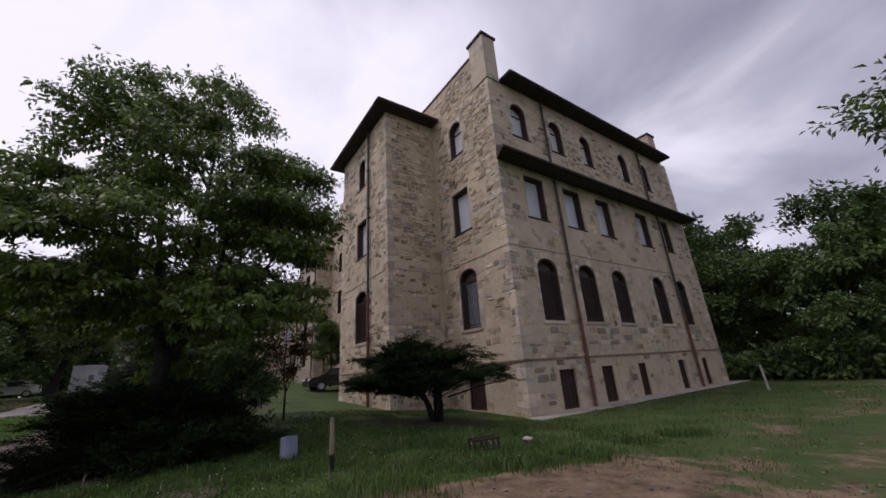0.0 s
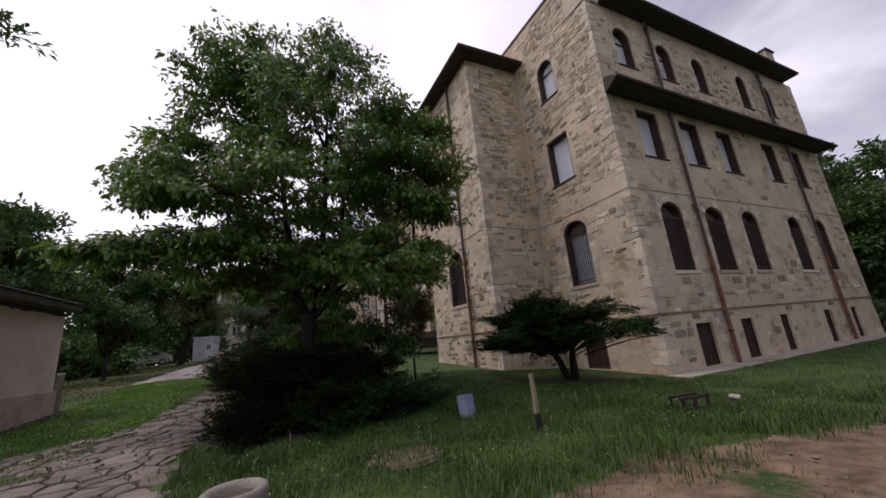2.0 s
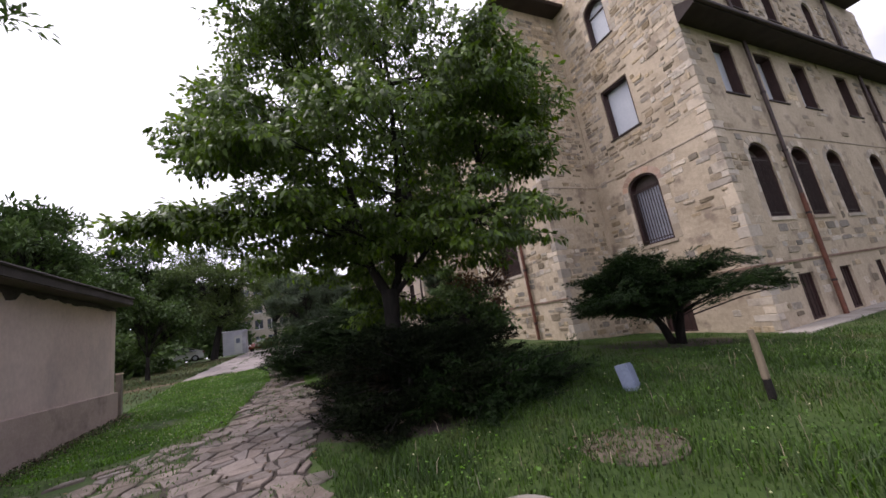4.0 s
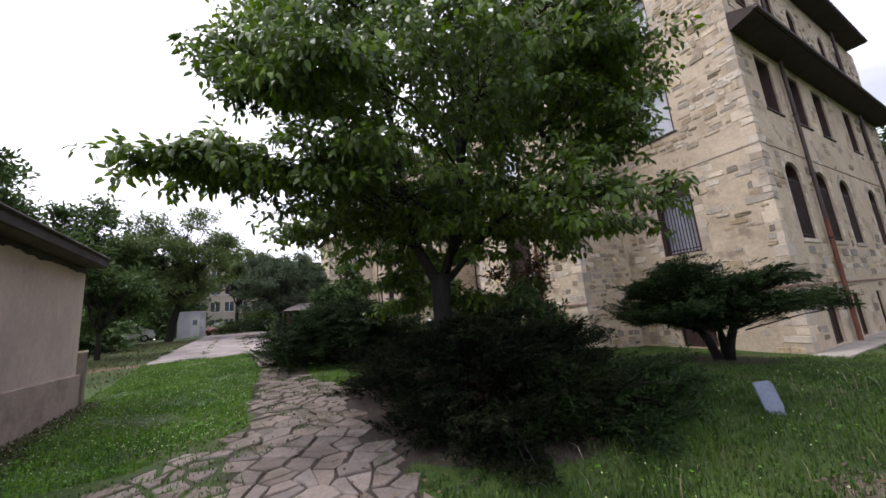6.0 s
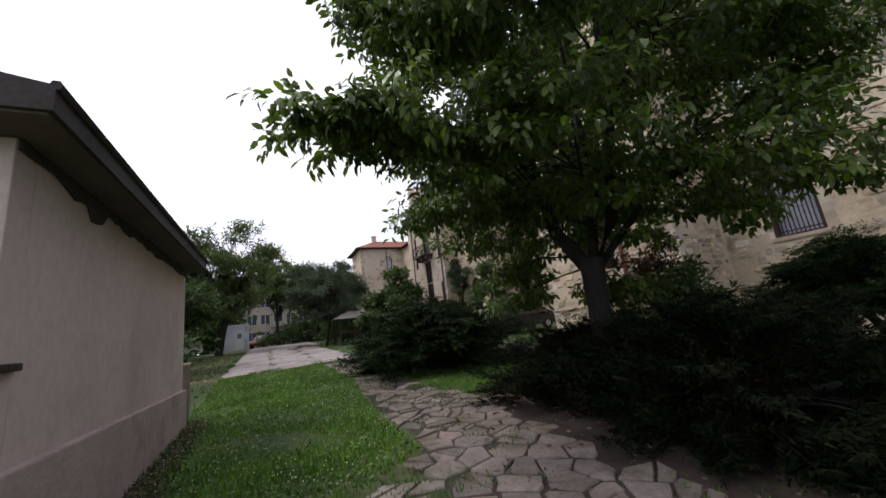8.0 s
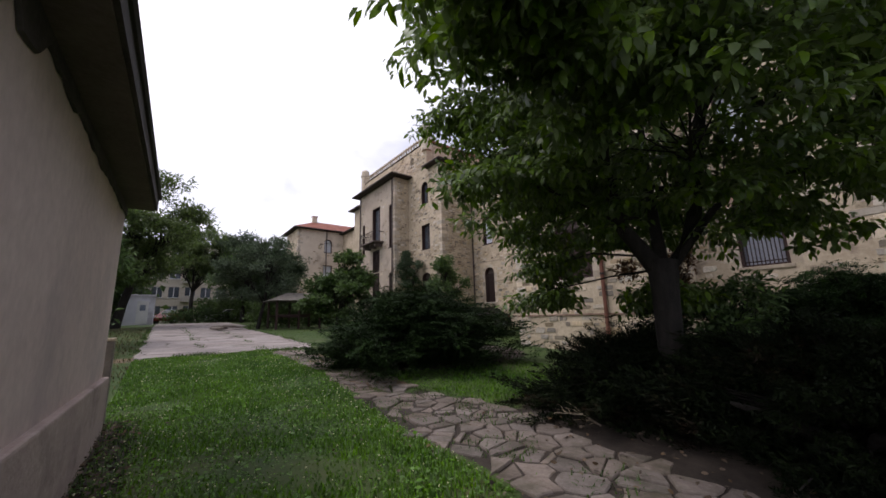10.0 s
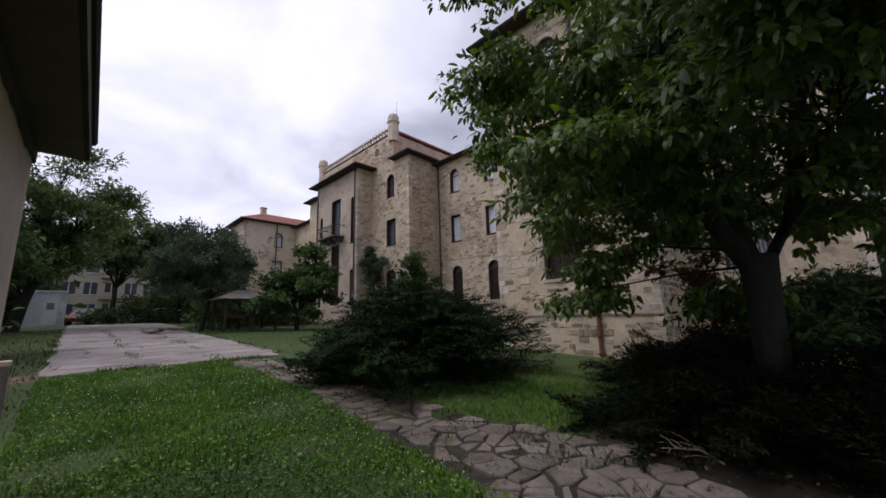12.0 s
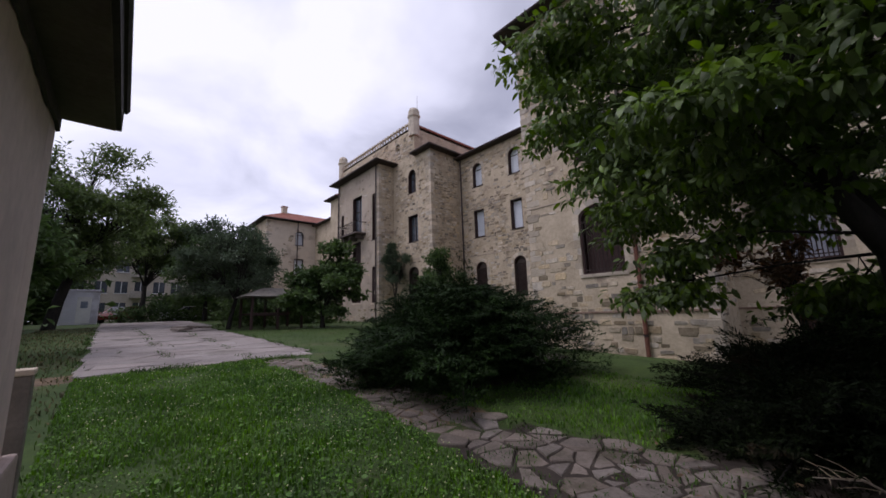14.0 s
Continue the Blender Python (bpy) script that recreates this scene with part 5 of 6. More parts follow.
def juniper(name, label, base, centre, radii, sprays, per, seed, stems, needle=0.12, flat=0.35, skirt=0.2, mat=None, sparse=14):
    """A spreading juniper: bent stems and layered feathery sprays that fan outwards."""
    rng, r = np.random.default_rng(seed), random.Random(seed)
    bush = tagged(empty(name, base), label, "shrub")
    centre, radii = np.array(centre, float), np.array(radii, float)
    ang = rng.uniform(0, 2 * np.pi, sprays)
    rad = rng.uniform(0.1, 1.0, sprays) ** 0.6
    lobe = 1 + 0.15 * np.sin(ang * 3 + seed) + 0.12 * np.sin(ang * 7 + 2 * seed) + 0.06 * rng.normal(size=sprays)
    level = rng.uniform(-skirt, 1, sprays)
    dome = np.sqrt(np.clip(1 - rad ** 2, 0, 1))
    tips = np.stack([np.cos(ang) * radii[0] * rad * lobe, np.sin(ang) * radii[1] * rad * lobe,
                     radii[2] * dome * np.where(level > 0.45, 1.0, level) + 0.1 * rng.normal(size=sprays) * radii[2]], 1) + centre
    tips[:, 2] = np.maximum(tips[:, 2], 0.06)
    keep = np.array([noise.noise(Vector((p[0] * 1.25 + seed, p[1] * 1.25, p[2] * 1.9))) > -0.16 or k % 5 == 0 for k, p in enumerate(tips)])
    ang, rad, dome, tips = ang[keep], rad[keep], dome[keep], tips[keep]
    # each bough is a plume that reaches outwards, its sprays thinning to the tip
    heads = unit(np.stack([np.cos(ang), np.sin(ang), flat * (0.4 + dome) + 0.2 * rng.normal(size=len(tips))], 1))
    pick = rng.integers(0, len(tips), max(60, len(tips) // sparse))
    bough = rng.choice(pick, sprays)
    back = rng.random((sprays, 1))
    tips = tips[bough] - heads[bough] * back * 0.3 * radii[0] * np.array([1, 1, 0.6]) + rng.normal(size=(sprays, 3)) * np.array([0.2, 0.2, 0.09]) * (0.4 + back) * (radii[0] / 2.4)
    tips[:, 2] = np.maximum(tips[:, 2], 0.06)
    heads = unit(heads[bough] + rng.normal(size=(sprays, 3)) * np.array([0.3, 0.3, 0.12]))
    t = rng.random((sprays, per, 1))
    side = unit(rng.normal(size=(sprays, per, 3)) * np.array([1, 1, 0.45]))
    reach = 0.62 * rng.uniform(0.5, 1.7, (sprays, 1, 1)) * (radii[0] / 2.2) ** 0.3
    pos = tips[:, None] + heads[:, None] * (t - 0.75) * reach + side * 0.1 * (1 - t)
    d = unit(heads[:, None] * 1.0 + side * 0.75 + np.array([0, 0, -0.12]))
    nr = unit(np.array([0, 0, 1.0]) + rng.normal(size=(sprays, per, 3)) * 0.4)
    size = (needle * rng.uniform(0.6, 1.3, (sprays, per))).reshape(-1)
    me = needle_mesh("foliage", pos.reshape(-1, 3), d.reshape(-1, 3), nr.reshape(-1, 3), size, size * 0.3, mat or M_JUNIPER)
    fol = new("foliage", me)
    fol.parent = bush
    for k in range(stems):
        a = 2 * math.pi * k / stems + r.uniform(-0.4, 0.4)
        e = Vector((centre[0] + math.cos(a) * radii[0] * 0.6, centre[1] + math.sin(a) * radii[1] * 0.6, max(0.3, centre[2] + radii[2] * 0.35)))
        b = Vector((math.cos(a) * 0.1, math.sin(a) * 0.1, -0.15))
        mid = b.lerp(e, 0.4) + Vector((r.uniform(-0.2, 0.2), r.uniform(-0.2, 0.2), 0.25 * e.z))
        bm = bmesh.new()
        tube(bm, [b, b.lerp(mid, 0.35) + Vector((0, 0, 0.18 * e.z)), mid + Vector((0, 0, 0.15 * e.z)), e], [0.13, 0.1, 0.07, 0.02], 8)
        part("stem", bm, M_BARK, bush, smooth=True)
    # thin side shoots
    bm = bmesh.new()
    for i in range(0, sprays, max(1, sprays // 160)):
        a = Vector((centre[0] * 0.5, centre[1] * 0.5, max(0.15, tips[i][2] * 0.5)))
        tube(bm, [a.lerp(Vector(tips[i]), 0.25), a.lerp(Vector(tips[i]), 0.65) + Vector((0, 0, 0.05)), Vector(tips[i])], [0.018, 0.012, 0.004], 4, False)
    tagged(part("shootwork", bm, M_BARK, bush), kind="stuff")
    return bush


# the broad-leaved tree beside the path
CLUMPS = ((1.0, 1.7, 3.5), (1.4, -1.9, 3.3), (0.6, 0.0, 3.5), (-1.1, -0.9, 3.5), (2.2, -0.1, 3.6), (-1.1, 1.3, 3.9), (-2.2, -0.4, 4.2), (2.1, 1.7, 4.5), (-0.1, -2.0, 5.0), (0.4, 2.2, 5.2), (1.6, -2.0, 5.5), (-1.9, -1.2, 5.8),
          (-1.7, 0.9, 5.9), (2.4, -0.2, 6.2), (2.0, 1.6, 6.7), (-0.2, -2.1, 7.1), (1.3, -0.9, 7.4), (-0.1, 1.0, 7.6), (-1.8, -0.3, 7.8), (1.8, 0.8, 8.7), (0.4, -1.1, 9.0), (-1.2, 0.3, 9.4), (-1.5, -0.7, 9.2), (0.5, 0.3, 10.1))
SPRAYS = ((-3.1, -0.6, 5.6, 0.6, 9), (-2.8, 0.0, 6.6, 0.6, 9), (-2.9, -1.4, 4.9, 0.5, 8), (-3.0, -0.7, 3.7, 0.5, 8), (-3.6, -0.8, 3.75, 0.4, 8), (-4.1, -0.85, 3.75, 0.25, 5), (-1.9, 0.9, 3.3, 0.5, 6), (2.9, -2.2, 5.6, 0.6, 9), (1.8, -3.0, 5.5, 0.6, 10), (2.4, -2.6, 4.6, 0.5, 8), (1.2, -2.9, 6.6, 0.6, 8), (0.9, 2.9, 4.4, 0.6, 8), (0.6, 3.2, 6.4, 0.6, 8), (-1.2, 2.6, 5.4, 0.6, 8), (2.6, -2.2, 6.9, 0.6, 8), (-1.5, 2.2, 7.4, 0.6, 8), (0.2, 2.0, 1.9, 0.45, 5), (-0.2, 1.7, 2.3, 0.4, 5), (0.8, 0.3, 1.8, 0.35, 5), (-2.6, -2.3, 4.6, 0.45, 7), (2.8, -1.0, 3.1, 0.4, 4), (2.6, -1.9, 4.4, 0.4, 5))


def layered_tree(name, label, base, fork, seed, trunk_r, leaf, mat):
    """A forked trunk whose limbs carry clumps of flat leafy sprays, one above the other."""
    rng, r = np.random.default_rng(seed), random.Random(seed)
    tree = tagged(empty(name, base), label, "tree")
    bm = bmesh.new()
    top = Vector((0.02, -0.02, fork))
    tube(bm, [(0.03, 0.02, -0.35), (0.02, 0.01, 0.08), (-0.03, 0.0, fork * 0.45), (0.0, -0.01, fork * 0.8), top + Vector((0, 0, 0.12))], [trunk_r * 1.6, trunk_r * 1.15, trunk_r * 0.95, trunk_r, trunk_r * 1.15], 12)
    part("trunk", bm, M_BARK, tree, smooth=True)
    # leading limbs, then a bough to each clump from the nearest point on them
    leads = [[top, Vector((-0.25, 0.42, fork + 0.75)), Vector((-0.55, 0.55, 5.0)), Vector((-0.8, 0.4, 7.2)), Vector((-1.0, 0.35, 9.0))],
             [top, Vector((0.2, -0.45, fork + 0.7)), Vector((0.35, -0.75, 4.6)), Vector((0.4, -0.9, 6.6)), Vector((0.45, -0.9, 8.4))],
             [top, Vector((0.5, 0.2, fork + 0.8)), Vector((1.0, 0.4, 4.6)), Vector((1.1, 0.5, 7.0)), Vector((0.8, 0.5, 9.6))],
             [top, Vector((0.9, -0.5, fork + 0.9)), Vector((1.9, -1.1, 3.9)), Vector((2.5, -1.2, 5.2))]]
    spine = []
    for k, lead in enumerate(leads):
        bm = bmesh.new()
        size = trunk_r * (0.72, 0.66, 0.55, 0.36)[k]
        tube(bm, [lead[0] - Vector((0, 0, 0.15)), *lead[1:]], [size * f for f in (1.1, 0.85, 0.62, 0.4, 0.16)[:len(lead)]], 8)
        part("limb", bm, M_BARK, tree, smooth=True)
        for a, b in zip(lead, lead[1:]):
            spine += [a.lerp(b, f / 4) for f in range(4)]
    clumps = [(Vector((c[0] * 1.08, c[1] * 1.08, c[2])), 1.34 - 0.045 * max(0, c[2] - 5), 1.05, 20) for c in CLUMPS] + [(Vector(c[:3]), c[3], c[3] * 0.5, c[4]) for c in SPRAYS]
    tips, heads = [], []
    shoots = bmesh.new()
    for c, rad, high, count in clumps:
        start = min(spine, key=lambda p: (p - c).length + 0.7 * max(0, p.z - c.z + 0.5))
        way = c - start
        bow = start.lerp(c, 0.5) + Vector((r.uniform(-1, 1), r.uniform(-1, 1), r.uniform(0.2, 1))) * way.length * 0.1
        bm = bmesh.new()
        thick = 1.0 if rad > 0.7 else 0.42
        tube(bm, [start, start.lerp(bow, 0.5), bow, c], [0.055 * thick, 0.045 * thick, 0.034 * thick, 0.012], 6)
        part("bough", bm, M_BARK, tree, smooth=True)
        for _ in range(count):
            v = unit(rng.normal(size=3)) * rng.uniform(0.25, 1.0) ** 0.5
            p = c + Vector(v * np.array([rad, rad, high]))
            if noise.noise(p * 0.8 + Vector((seed, 0, 0))) < -0.3 and count > 8:
                continue
            out = Vector((p.x, p.y, 0)) - Vector((0.3, 0, 0))
            out = (out.normalized() + Vector((r.uniform(-0.7, 0.7), r.uniform(-0.7, 0.7), 0))).normalized()
            root = bow.lerp(c, r.uniform(0.1, 1.0))
            elbow = root.lerp(p, 0.55) + Vector((0, 0, r.uniform(0.0, 0.22)))
            tube(shoots, [root, elbow, p, p + out * 0.45 - Vector((0, 0, 0.1))], [0.013, 0.009, 0.006, 0.003], 3, False)
            # a flat fan of twigs, drooping to its rim
            side = Vector((-out.y, out.x, 0))
            for _ in range(13):
                a, b = r.uniform(-0.35, 0.62), r.gauss(0, 0.26)
                tip = p + out * a + side * b + Vector((0, 0, -0.16 * a - 0.22 * abs(b) + r.uniform(-0.05, 0.05)))
                tips.append(tuple(tip))
                heads.append(tuple((out + side * b * 2.2 + Vector((0, 0, -0.25))).normalized()))
    tagged(part("twigwork", shoots, M_BARK, tree, smooth=True), kind="stuff")
    pos, d, nr, size = twig_leaves(rng, np.array(tips), np.array(heads), 16, 0.42, leaf, 0.32, 0.42)
    crown = new("crown", ovate_mesh("crown", pos, d, nr, size, size * 0.44, mat, 0.34))
    crown.parent = tree
    return tree


layered_tree("broadleaf_tree", "broad-leaved tree with dense layered dark green crown and forked trunk", (-0.57, 12.18, gz(-0.57, 12.18)), 2.05, 3, 0.18, 0.138, M_LEAF)

# the two under the crown take the needles with its shade painted in
juniper("spreading_juniper", "spreading juniper at the tree foot, browned needles coloured as in tree shade", (-0.75, 10.5, gz(-0.75, 10.5)), (0.05, 0, 0.15), (1.95, 2.15, 1.15), 2500, 84, 21, 7, needle=0.066, mat=M_SHADEDJUNIPER, skirt=0.3)
juniper("spreading_juniper", "spreading juniper round the tree trunk, needles coloured as in tree shade", (-0.2, 12.95, gz(-0.2, 12.95)), (0.1, 0, 0.15), (2.35, 1.8, 0.95), 2000, 76, 24, 7, needle=0.066, mat=M_SHADEDJUNIPER, skirt=0.3)
juniper("spreading_juniper", "low outer boughs of dark juniper spreading over the lawn", (0.15, 9.3, gz(0.15, 9.3)), (0.0, 0, 0.1), (1.65, 1.25, 0.6), 1200, 80, 27, 5, needle=0.066, skirt=0.2)
juniper("spreading_juniper", "wide dense spreading juniper beside the road", (-0.85, 18.35, gz(-0.85, 18.35)), (0.0, 0, 0.3), (2.85, 2.6, 1.32), 3900, 88, 22, 8, needle=0.075, flat=0.06, skirt=0.2, sparse=7)
juniper("umbrella_juniper", "umbrella-shaped juniper on bare forked stems near the wall", (6.9, 10.8, gz(6.9, 10.8)), (-0.55, 0.1, 1.32), (2.4, 2.3, 1.0), 2300, 88, 29, 3, needle=0.08, skirt=0.1, flat=0.08, sparse=14)


# ---- background: trees, far buildings, parked cars ----
def plant(tree, places):
    """Copies of a tree at (x, y, turn, scale)."""
    for x, y, turn, k in places:
        c = copy_thing(tree, pose(x, y, gz(x, y), 0, 0, turn))
        c.scale = (k, k, k)


def background_trees():
    wood = make_tree("woodland_tree", "tall dense dull-green woodland tree", (38, 14, gz(38, 14)), 3.2, (0, 0, 7.4), (4.6, 4.6, 5.8), 900, 13, 0.44, M_FARLEAF, 41, 0.3, 1.3, low=0.6, limbs=7, width=0.5)
    plant(wood, ((45, 22, 50, 1.05), (39, 5, 120, 1.0), (36, -4, 200, 0.9), (47, 12, 260, 1.15), (46, -6, 310, 1.05), (50, 30, 20, 1.1), (42, -16, 80, 1.0), (56, 2, 150, 1.25), (33, -14, 10, 0.9), (60, 20, 33, 1.3),
                 (-14, 44, 70, 0.85), (-20, 38, 170, 0.95), (-24, 52, 220, 1.0), (-15, 60, 290, 0.95), (-12, 70, 15, 0.8), (-0.2, 51, 95, 0.58), (3.6, 60, 200, 0.7), (-30, 34, 140, 1.1), (-21, 70, 10, 1.05)))
    pale = make_tree("grey_green_tree", "small slender tree with pale grey-green leaves", (-1.6, 35.5, gz(-1.6, 35.5)), 1.6, (-0.3, 0, 3.7), (2.4, 2.0, 2.6), 560, 16, 0.2, M_PALELEAF, 43, 0.11, 0.6, low=1.4, limbs=6, trunk_lean=(0.3, 0.1), width=0.4)
    plant(pale, ((1.9, 48, 120, 1.3), (2.8, 55, 30, 1.5)))
    make_tree("round_leafed_tree", "bushy dark green tree in front of the building", (2.4, 32.5, gz(2.4, 32.5)), 0.9, (0, 0, 2.6), (2.1, 2.0, 2.1), 500, 20, 0.26, M_FARLEAF, 44, 0.12, 0.6, low=0.6, limbs=7, width=0.6)
    make_tree("locust_tree", "tall spreading tree with layered feathery crown beside the booth", (-9.0, 43.5, gz(-9, 43.5)), 3.2, (0.3, 0, 6.9), (4.4, 4.0, 4.2), 950, 18, 0.32, M_LOCUST, 45, 0.26, 1.0, low=3.2, limbs=14, gaps=0.3, trunk_lean=(0.6, 0), width=0.36, pad=(24, 0.14, 0.025))
    make_tree("road_end_tree", "broad green tree with a clear trunk at the road end", (-4.2, 57.5, gz(-4.2, 57.5)), 3.4, (0.3, 0, 7.6), (3.4, 3.0, 3.6), 560, 18, 0.36, M_LOCUST, 57, 0.2, 1.0, low=4.6, limbs=10, gaps=0.22, width=0.42)
    make_tree("pine_like_tree", "dark tree with feathery branches behind the shed", (-12.8, 25.5, gz(-12.8, 25.5)), 2.6, (0, 0, 5.2), (2.9, 2.9, 4.2), 430, 18, 0.34, M_FARLEAF, 46, 0.2, 0.9, low=1.2, limbs=8, width=0.35)
    make_tree("bushy_sapling", "light green bushy sapling behind the shed", (-9.4, 27.5, gz(-9.4, 27.5)), 1.2, (0, 0, 2.9), (1.9, 1.7, 2.0), 300, 18, 0.24, M_FARLEAF, 49, 0.09, 0.6, low=0.9, limbs=6, width=0.42)
    make_tree("tall_locust_tree", "very tall tree with hanging feathery branches", (-20.0, 24.5, gz(-20, 24.5)), 8, (0, 0, 14.2), (4.0, 4.0, 4.4), 420, 16, 0.42, M_FARLEAF, 47, 0.32, 1.2, limbs=9, lobes=(((6.3, -2, 16.6), (0.6, 0.5, 0.4), 16),), width=0.35)
    make_tree("roadside_tree", "leafy tree with thin overhanging branches", (11.8, -4.2, gz(11.8, -4.2)), 3.0, (-0.6, 0.3, 6.0), (2.7, 2.6, 2.6), 420, 24, 0.16, M_LEAF, 48, 0.16, 0.6, lobes=(((-2.6, 4.1, 5.5), (0.35, 0.3, 0.25), 14),), limbs=8)
    make_tree("young_staked_tree", "young tree with a slim pale stem", (30.5, 4.0, gz(30.5, 4)), 2.2, (0, 0, 3.4), (1.9, 1.9, 1.5), 260, 18, 0.26, M_FARLEAF, 50, 0.06, 0.7, limbs=6, width=0.5)
    make_tree("wall_shrub", "slender climbing shrub against the stair tower", (11.2, 38.0, gz(11.2, 38)), 2.0, (0, 0, 4.6), (1.1, 1.2, 2.7), 260, 18, 0.2, M_PALELEAF, 51, 0.07, 0.5, low=1.6, limbs=7)
    make_tree("red_leafed_sapling", "thin sapling with reddish brown leaves", (2.7, 13.2, gz(2.7, 13.2)), 0.9, (0, 0, 2.0), (0.9, 0.9, 1.2), 70, 14, 0.15, M_REDLEAF, 52, 0.035, 0.45, limbs=5, width=0.4)
    make_tree("leafy_shrub", "dark leafy shrub growing through the juniper", (1.3, 12.2, gz(1.3, 12.2)), 0.45, (0, 0, 1.15), (1.05, 0.95, 0.8), 330, 15, 0.115, M_FARLEAF, 61, 0.03, 0.4, limbs=7, width=0.5)
    make_tree("small_garden_tree", "small dark tree beside the far wall", (9.6, 30.5, gz(9.6, 30.5)), 1.8, (0, 0, 3.4), (1.7, 1.7, 1.7), 240, 18, 0.22, M_FARLEAF, 53, 0.09, 0.6, limbs=6)


background_trees()


def hedge(x0, y0, x1, y1, height, count, seed, label, leaf=0.42, deep=0.9):
    """A ragged belt of low shrubs."""
    rng = np.random.default_rng(seed)
    t = rng.random(count)
    length = math.hypot(x1 - x0, y1 - y0)
    x, y = x0 + (x1 - x0) * t + rng.normal(size=count) * deep, y0 + (y1 - y0) * t + rng.normal(size=count) * deep
    s = t * length
    top = height * (0.72 + 0.18 * np.sin(s * 0.9 + seed) + 0.14 * np.sin(s * 2.3) + 0.1 * np.sin(s * 5.1 + 1))
    z = ground_z(x, y) + top * rng.random(count) ** 0.8
    d = unit(rng.normal(size=(count, 3)) + np.array([0, 0, 0.3]))
    nr = unit(np.array([0, 0, 1.0]) + rng.normal(size=(count, 3)) * 0.7)
    size = leaf * rng.uniform(0.6, 1.3, count)
    ob = new("undergrowth", leaf_mesh("undergrowth", np.stack([x, y, z], 1), d, nr, size, size * 0.6, M_FARLEAF))
    tagged(ob, label, "shrubs", kind="stuff")


hedge(31, 10.5, 34, -10, 2.2, 12000, 61, "dark belt of low shrubs under the trees")
hedge(-30, 54, -13, 57, 3.2, 9000, 62, "dark shrubs behind the parked cars")
hedge(-2.5, 60, 7, 60, 2.8, 6000, 63, "dark shrubs beyond the road")
hedge(-26, 28, -10.5, 34, 2.6, 9000, 64, "dark shrubs behind the shed")
hedge(-6.3, 55.0, 2.5, 55.2, 1.7, 3500, 68, "clipped dark shrubs at the end of the road", 0.22, 0.35)
hedge(-1.2, 38.0, 6.0, 38.6, 2.0, 5200, 69, "dark shrubs behind the garden shelter", 0.24, 0.5)
hedge(-50, 62, -10, 70, 7.5, 12000, 66, "deep dark thicket behind the parked cars", 0.9, 1.5)
hedge(46, 40, 62, -34, 8.0, 14000, 65, "deep dark woodland edge", 0.9, 1.6)
hedge(-12, 104, 26, 96, 9.0, 8000, 67, "distant dark line of trees", 1.2, 2.0)


def car(x, y, turn, paint, label):
    """A parked hatchback: body, glasshouse, wheels and lights."""
    c = tagged(empty("car", (x, y, gz(x, y)), turn), label, "car")
    side = [(-2.05, 0.32), (-2.1, 0.62), (-1.95, 0.85), (-1.1, 0.98), (-0.45, 1.42), (0.9, 1.46), (1.6, 1.12), (2.0, 1.0), (2.05, 0.5), (1.95, 0.3)]
    bm = bmesh.new()
    rows = []
    for w, k in ((-0.85, 0.92), (-0.88, 1.0), (0.88, 1.0), (0.85, 0.92)):
        rows.append([bm.verts.new((px * (0.985 if k < 1 else 1), (w if pz < 1.0 else w * 0.8), pz)) for px, pz in side])
    for a, b in zip(rows, rows[1:]):
        for k in range(len(side)):
            j = (k + 1) % len(side)
            bm.faces.new((a[k], a[j], b[j], b[k]))
    bm.faces.new(rows[0][::-1]); bm.faces.new(rows[-1])
    part("body", bm, paint, c)
    for s in (-1, 1):
        bm = bmesh.new()
        pts = [(-0.95, 0.99), (-0.42, 1.36), (0.85, 1.4), (1.45, 1.1), (1.4, 1.0)]
        f = [bm.verts.new((px, s * (0.885 if pz < 1.05 else 0.735), pz)) for px, pz in pts]
        b = [bm.verts.new((px, s * (0.84 if pz < 1.05 else 0.69), pz)) for px, pz in pts]
        bm.faces.new(f); bm.faces.new(b)
        for k in range(len(pts)):
            j = (k + 1) % len(pts)
            bm.faces.new((f[k], f[j], b[j], b[k]))
        part("side_window", bm, M_GLASS, c)
    for px0, pz0, px1, pz1, name in ((-1.08, 1.02, -0.5, 1.41, "windscreen"), (1.55, 1.16, 0.95, 1.46, "rear_window")):
        bm = bmesh.new()
        o = -0.02 if px0 < 0 else 0.02
        q = [bm.verts.new(p) for p in ((px0 + o, -0.66, pz0 + 0.02), (px0 + o, 0.66, pz0 + 0.02), (px1 + o, 0.6, pz1 + 0.02), (px1 + o, -0.6, pz1 + 0.02))]
        bm.faces.new(q)
        part(name, bm, M_GLASS, c)
    for wx in (-1.3, 1.3):
        for s in (-1, 1):
            bm = bmesh.new()
            tube(bm, [(wx, s * 0.7, 0.32), (wx, s * 0.9, 0.32)], [0.32, 0.32], 18)
            wheel = part("wheel", bm, M_RUBBER, c)
            bm = bmesh.new()
            tube(bm, [(wx, s * 0.89, 0.32), (wx, s * 0.91, 0.32)], [0.2, 0.18], 14)
            part("rim", bm, M_GREYMETAL, wheel)
    for s in (-1, 1):
        bm = bmesh.new()
        box(bm, -2.1, -1.92, s * 0.65 - 0.16, s * 0.65 + 0.16, 0.68, 0.82, 0.03)
        part("headlight", bm, M_WHITE, c)
        bm = bmesh.new()
        box(bm, 1.95, 2.06, s * 0.7 - 0.1, s * 0.7 + 0.1, 0.75, 0.95, 0.02)
        part("tail_light", bm, M_CARRED, c)


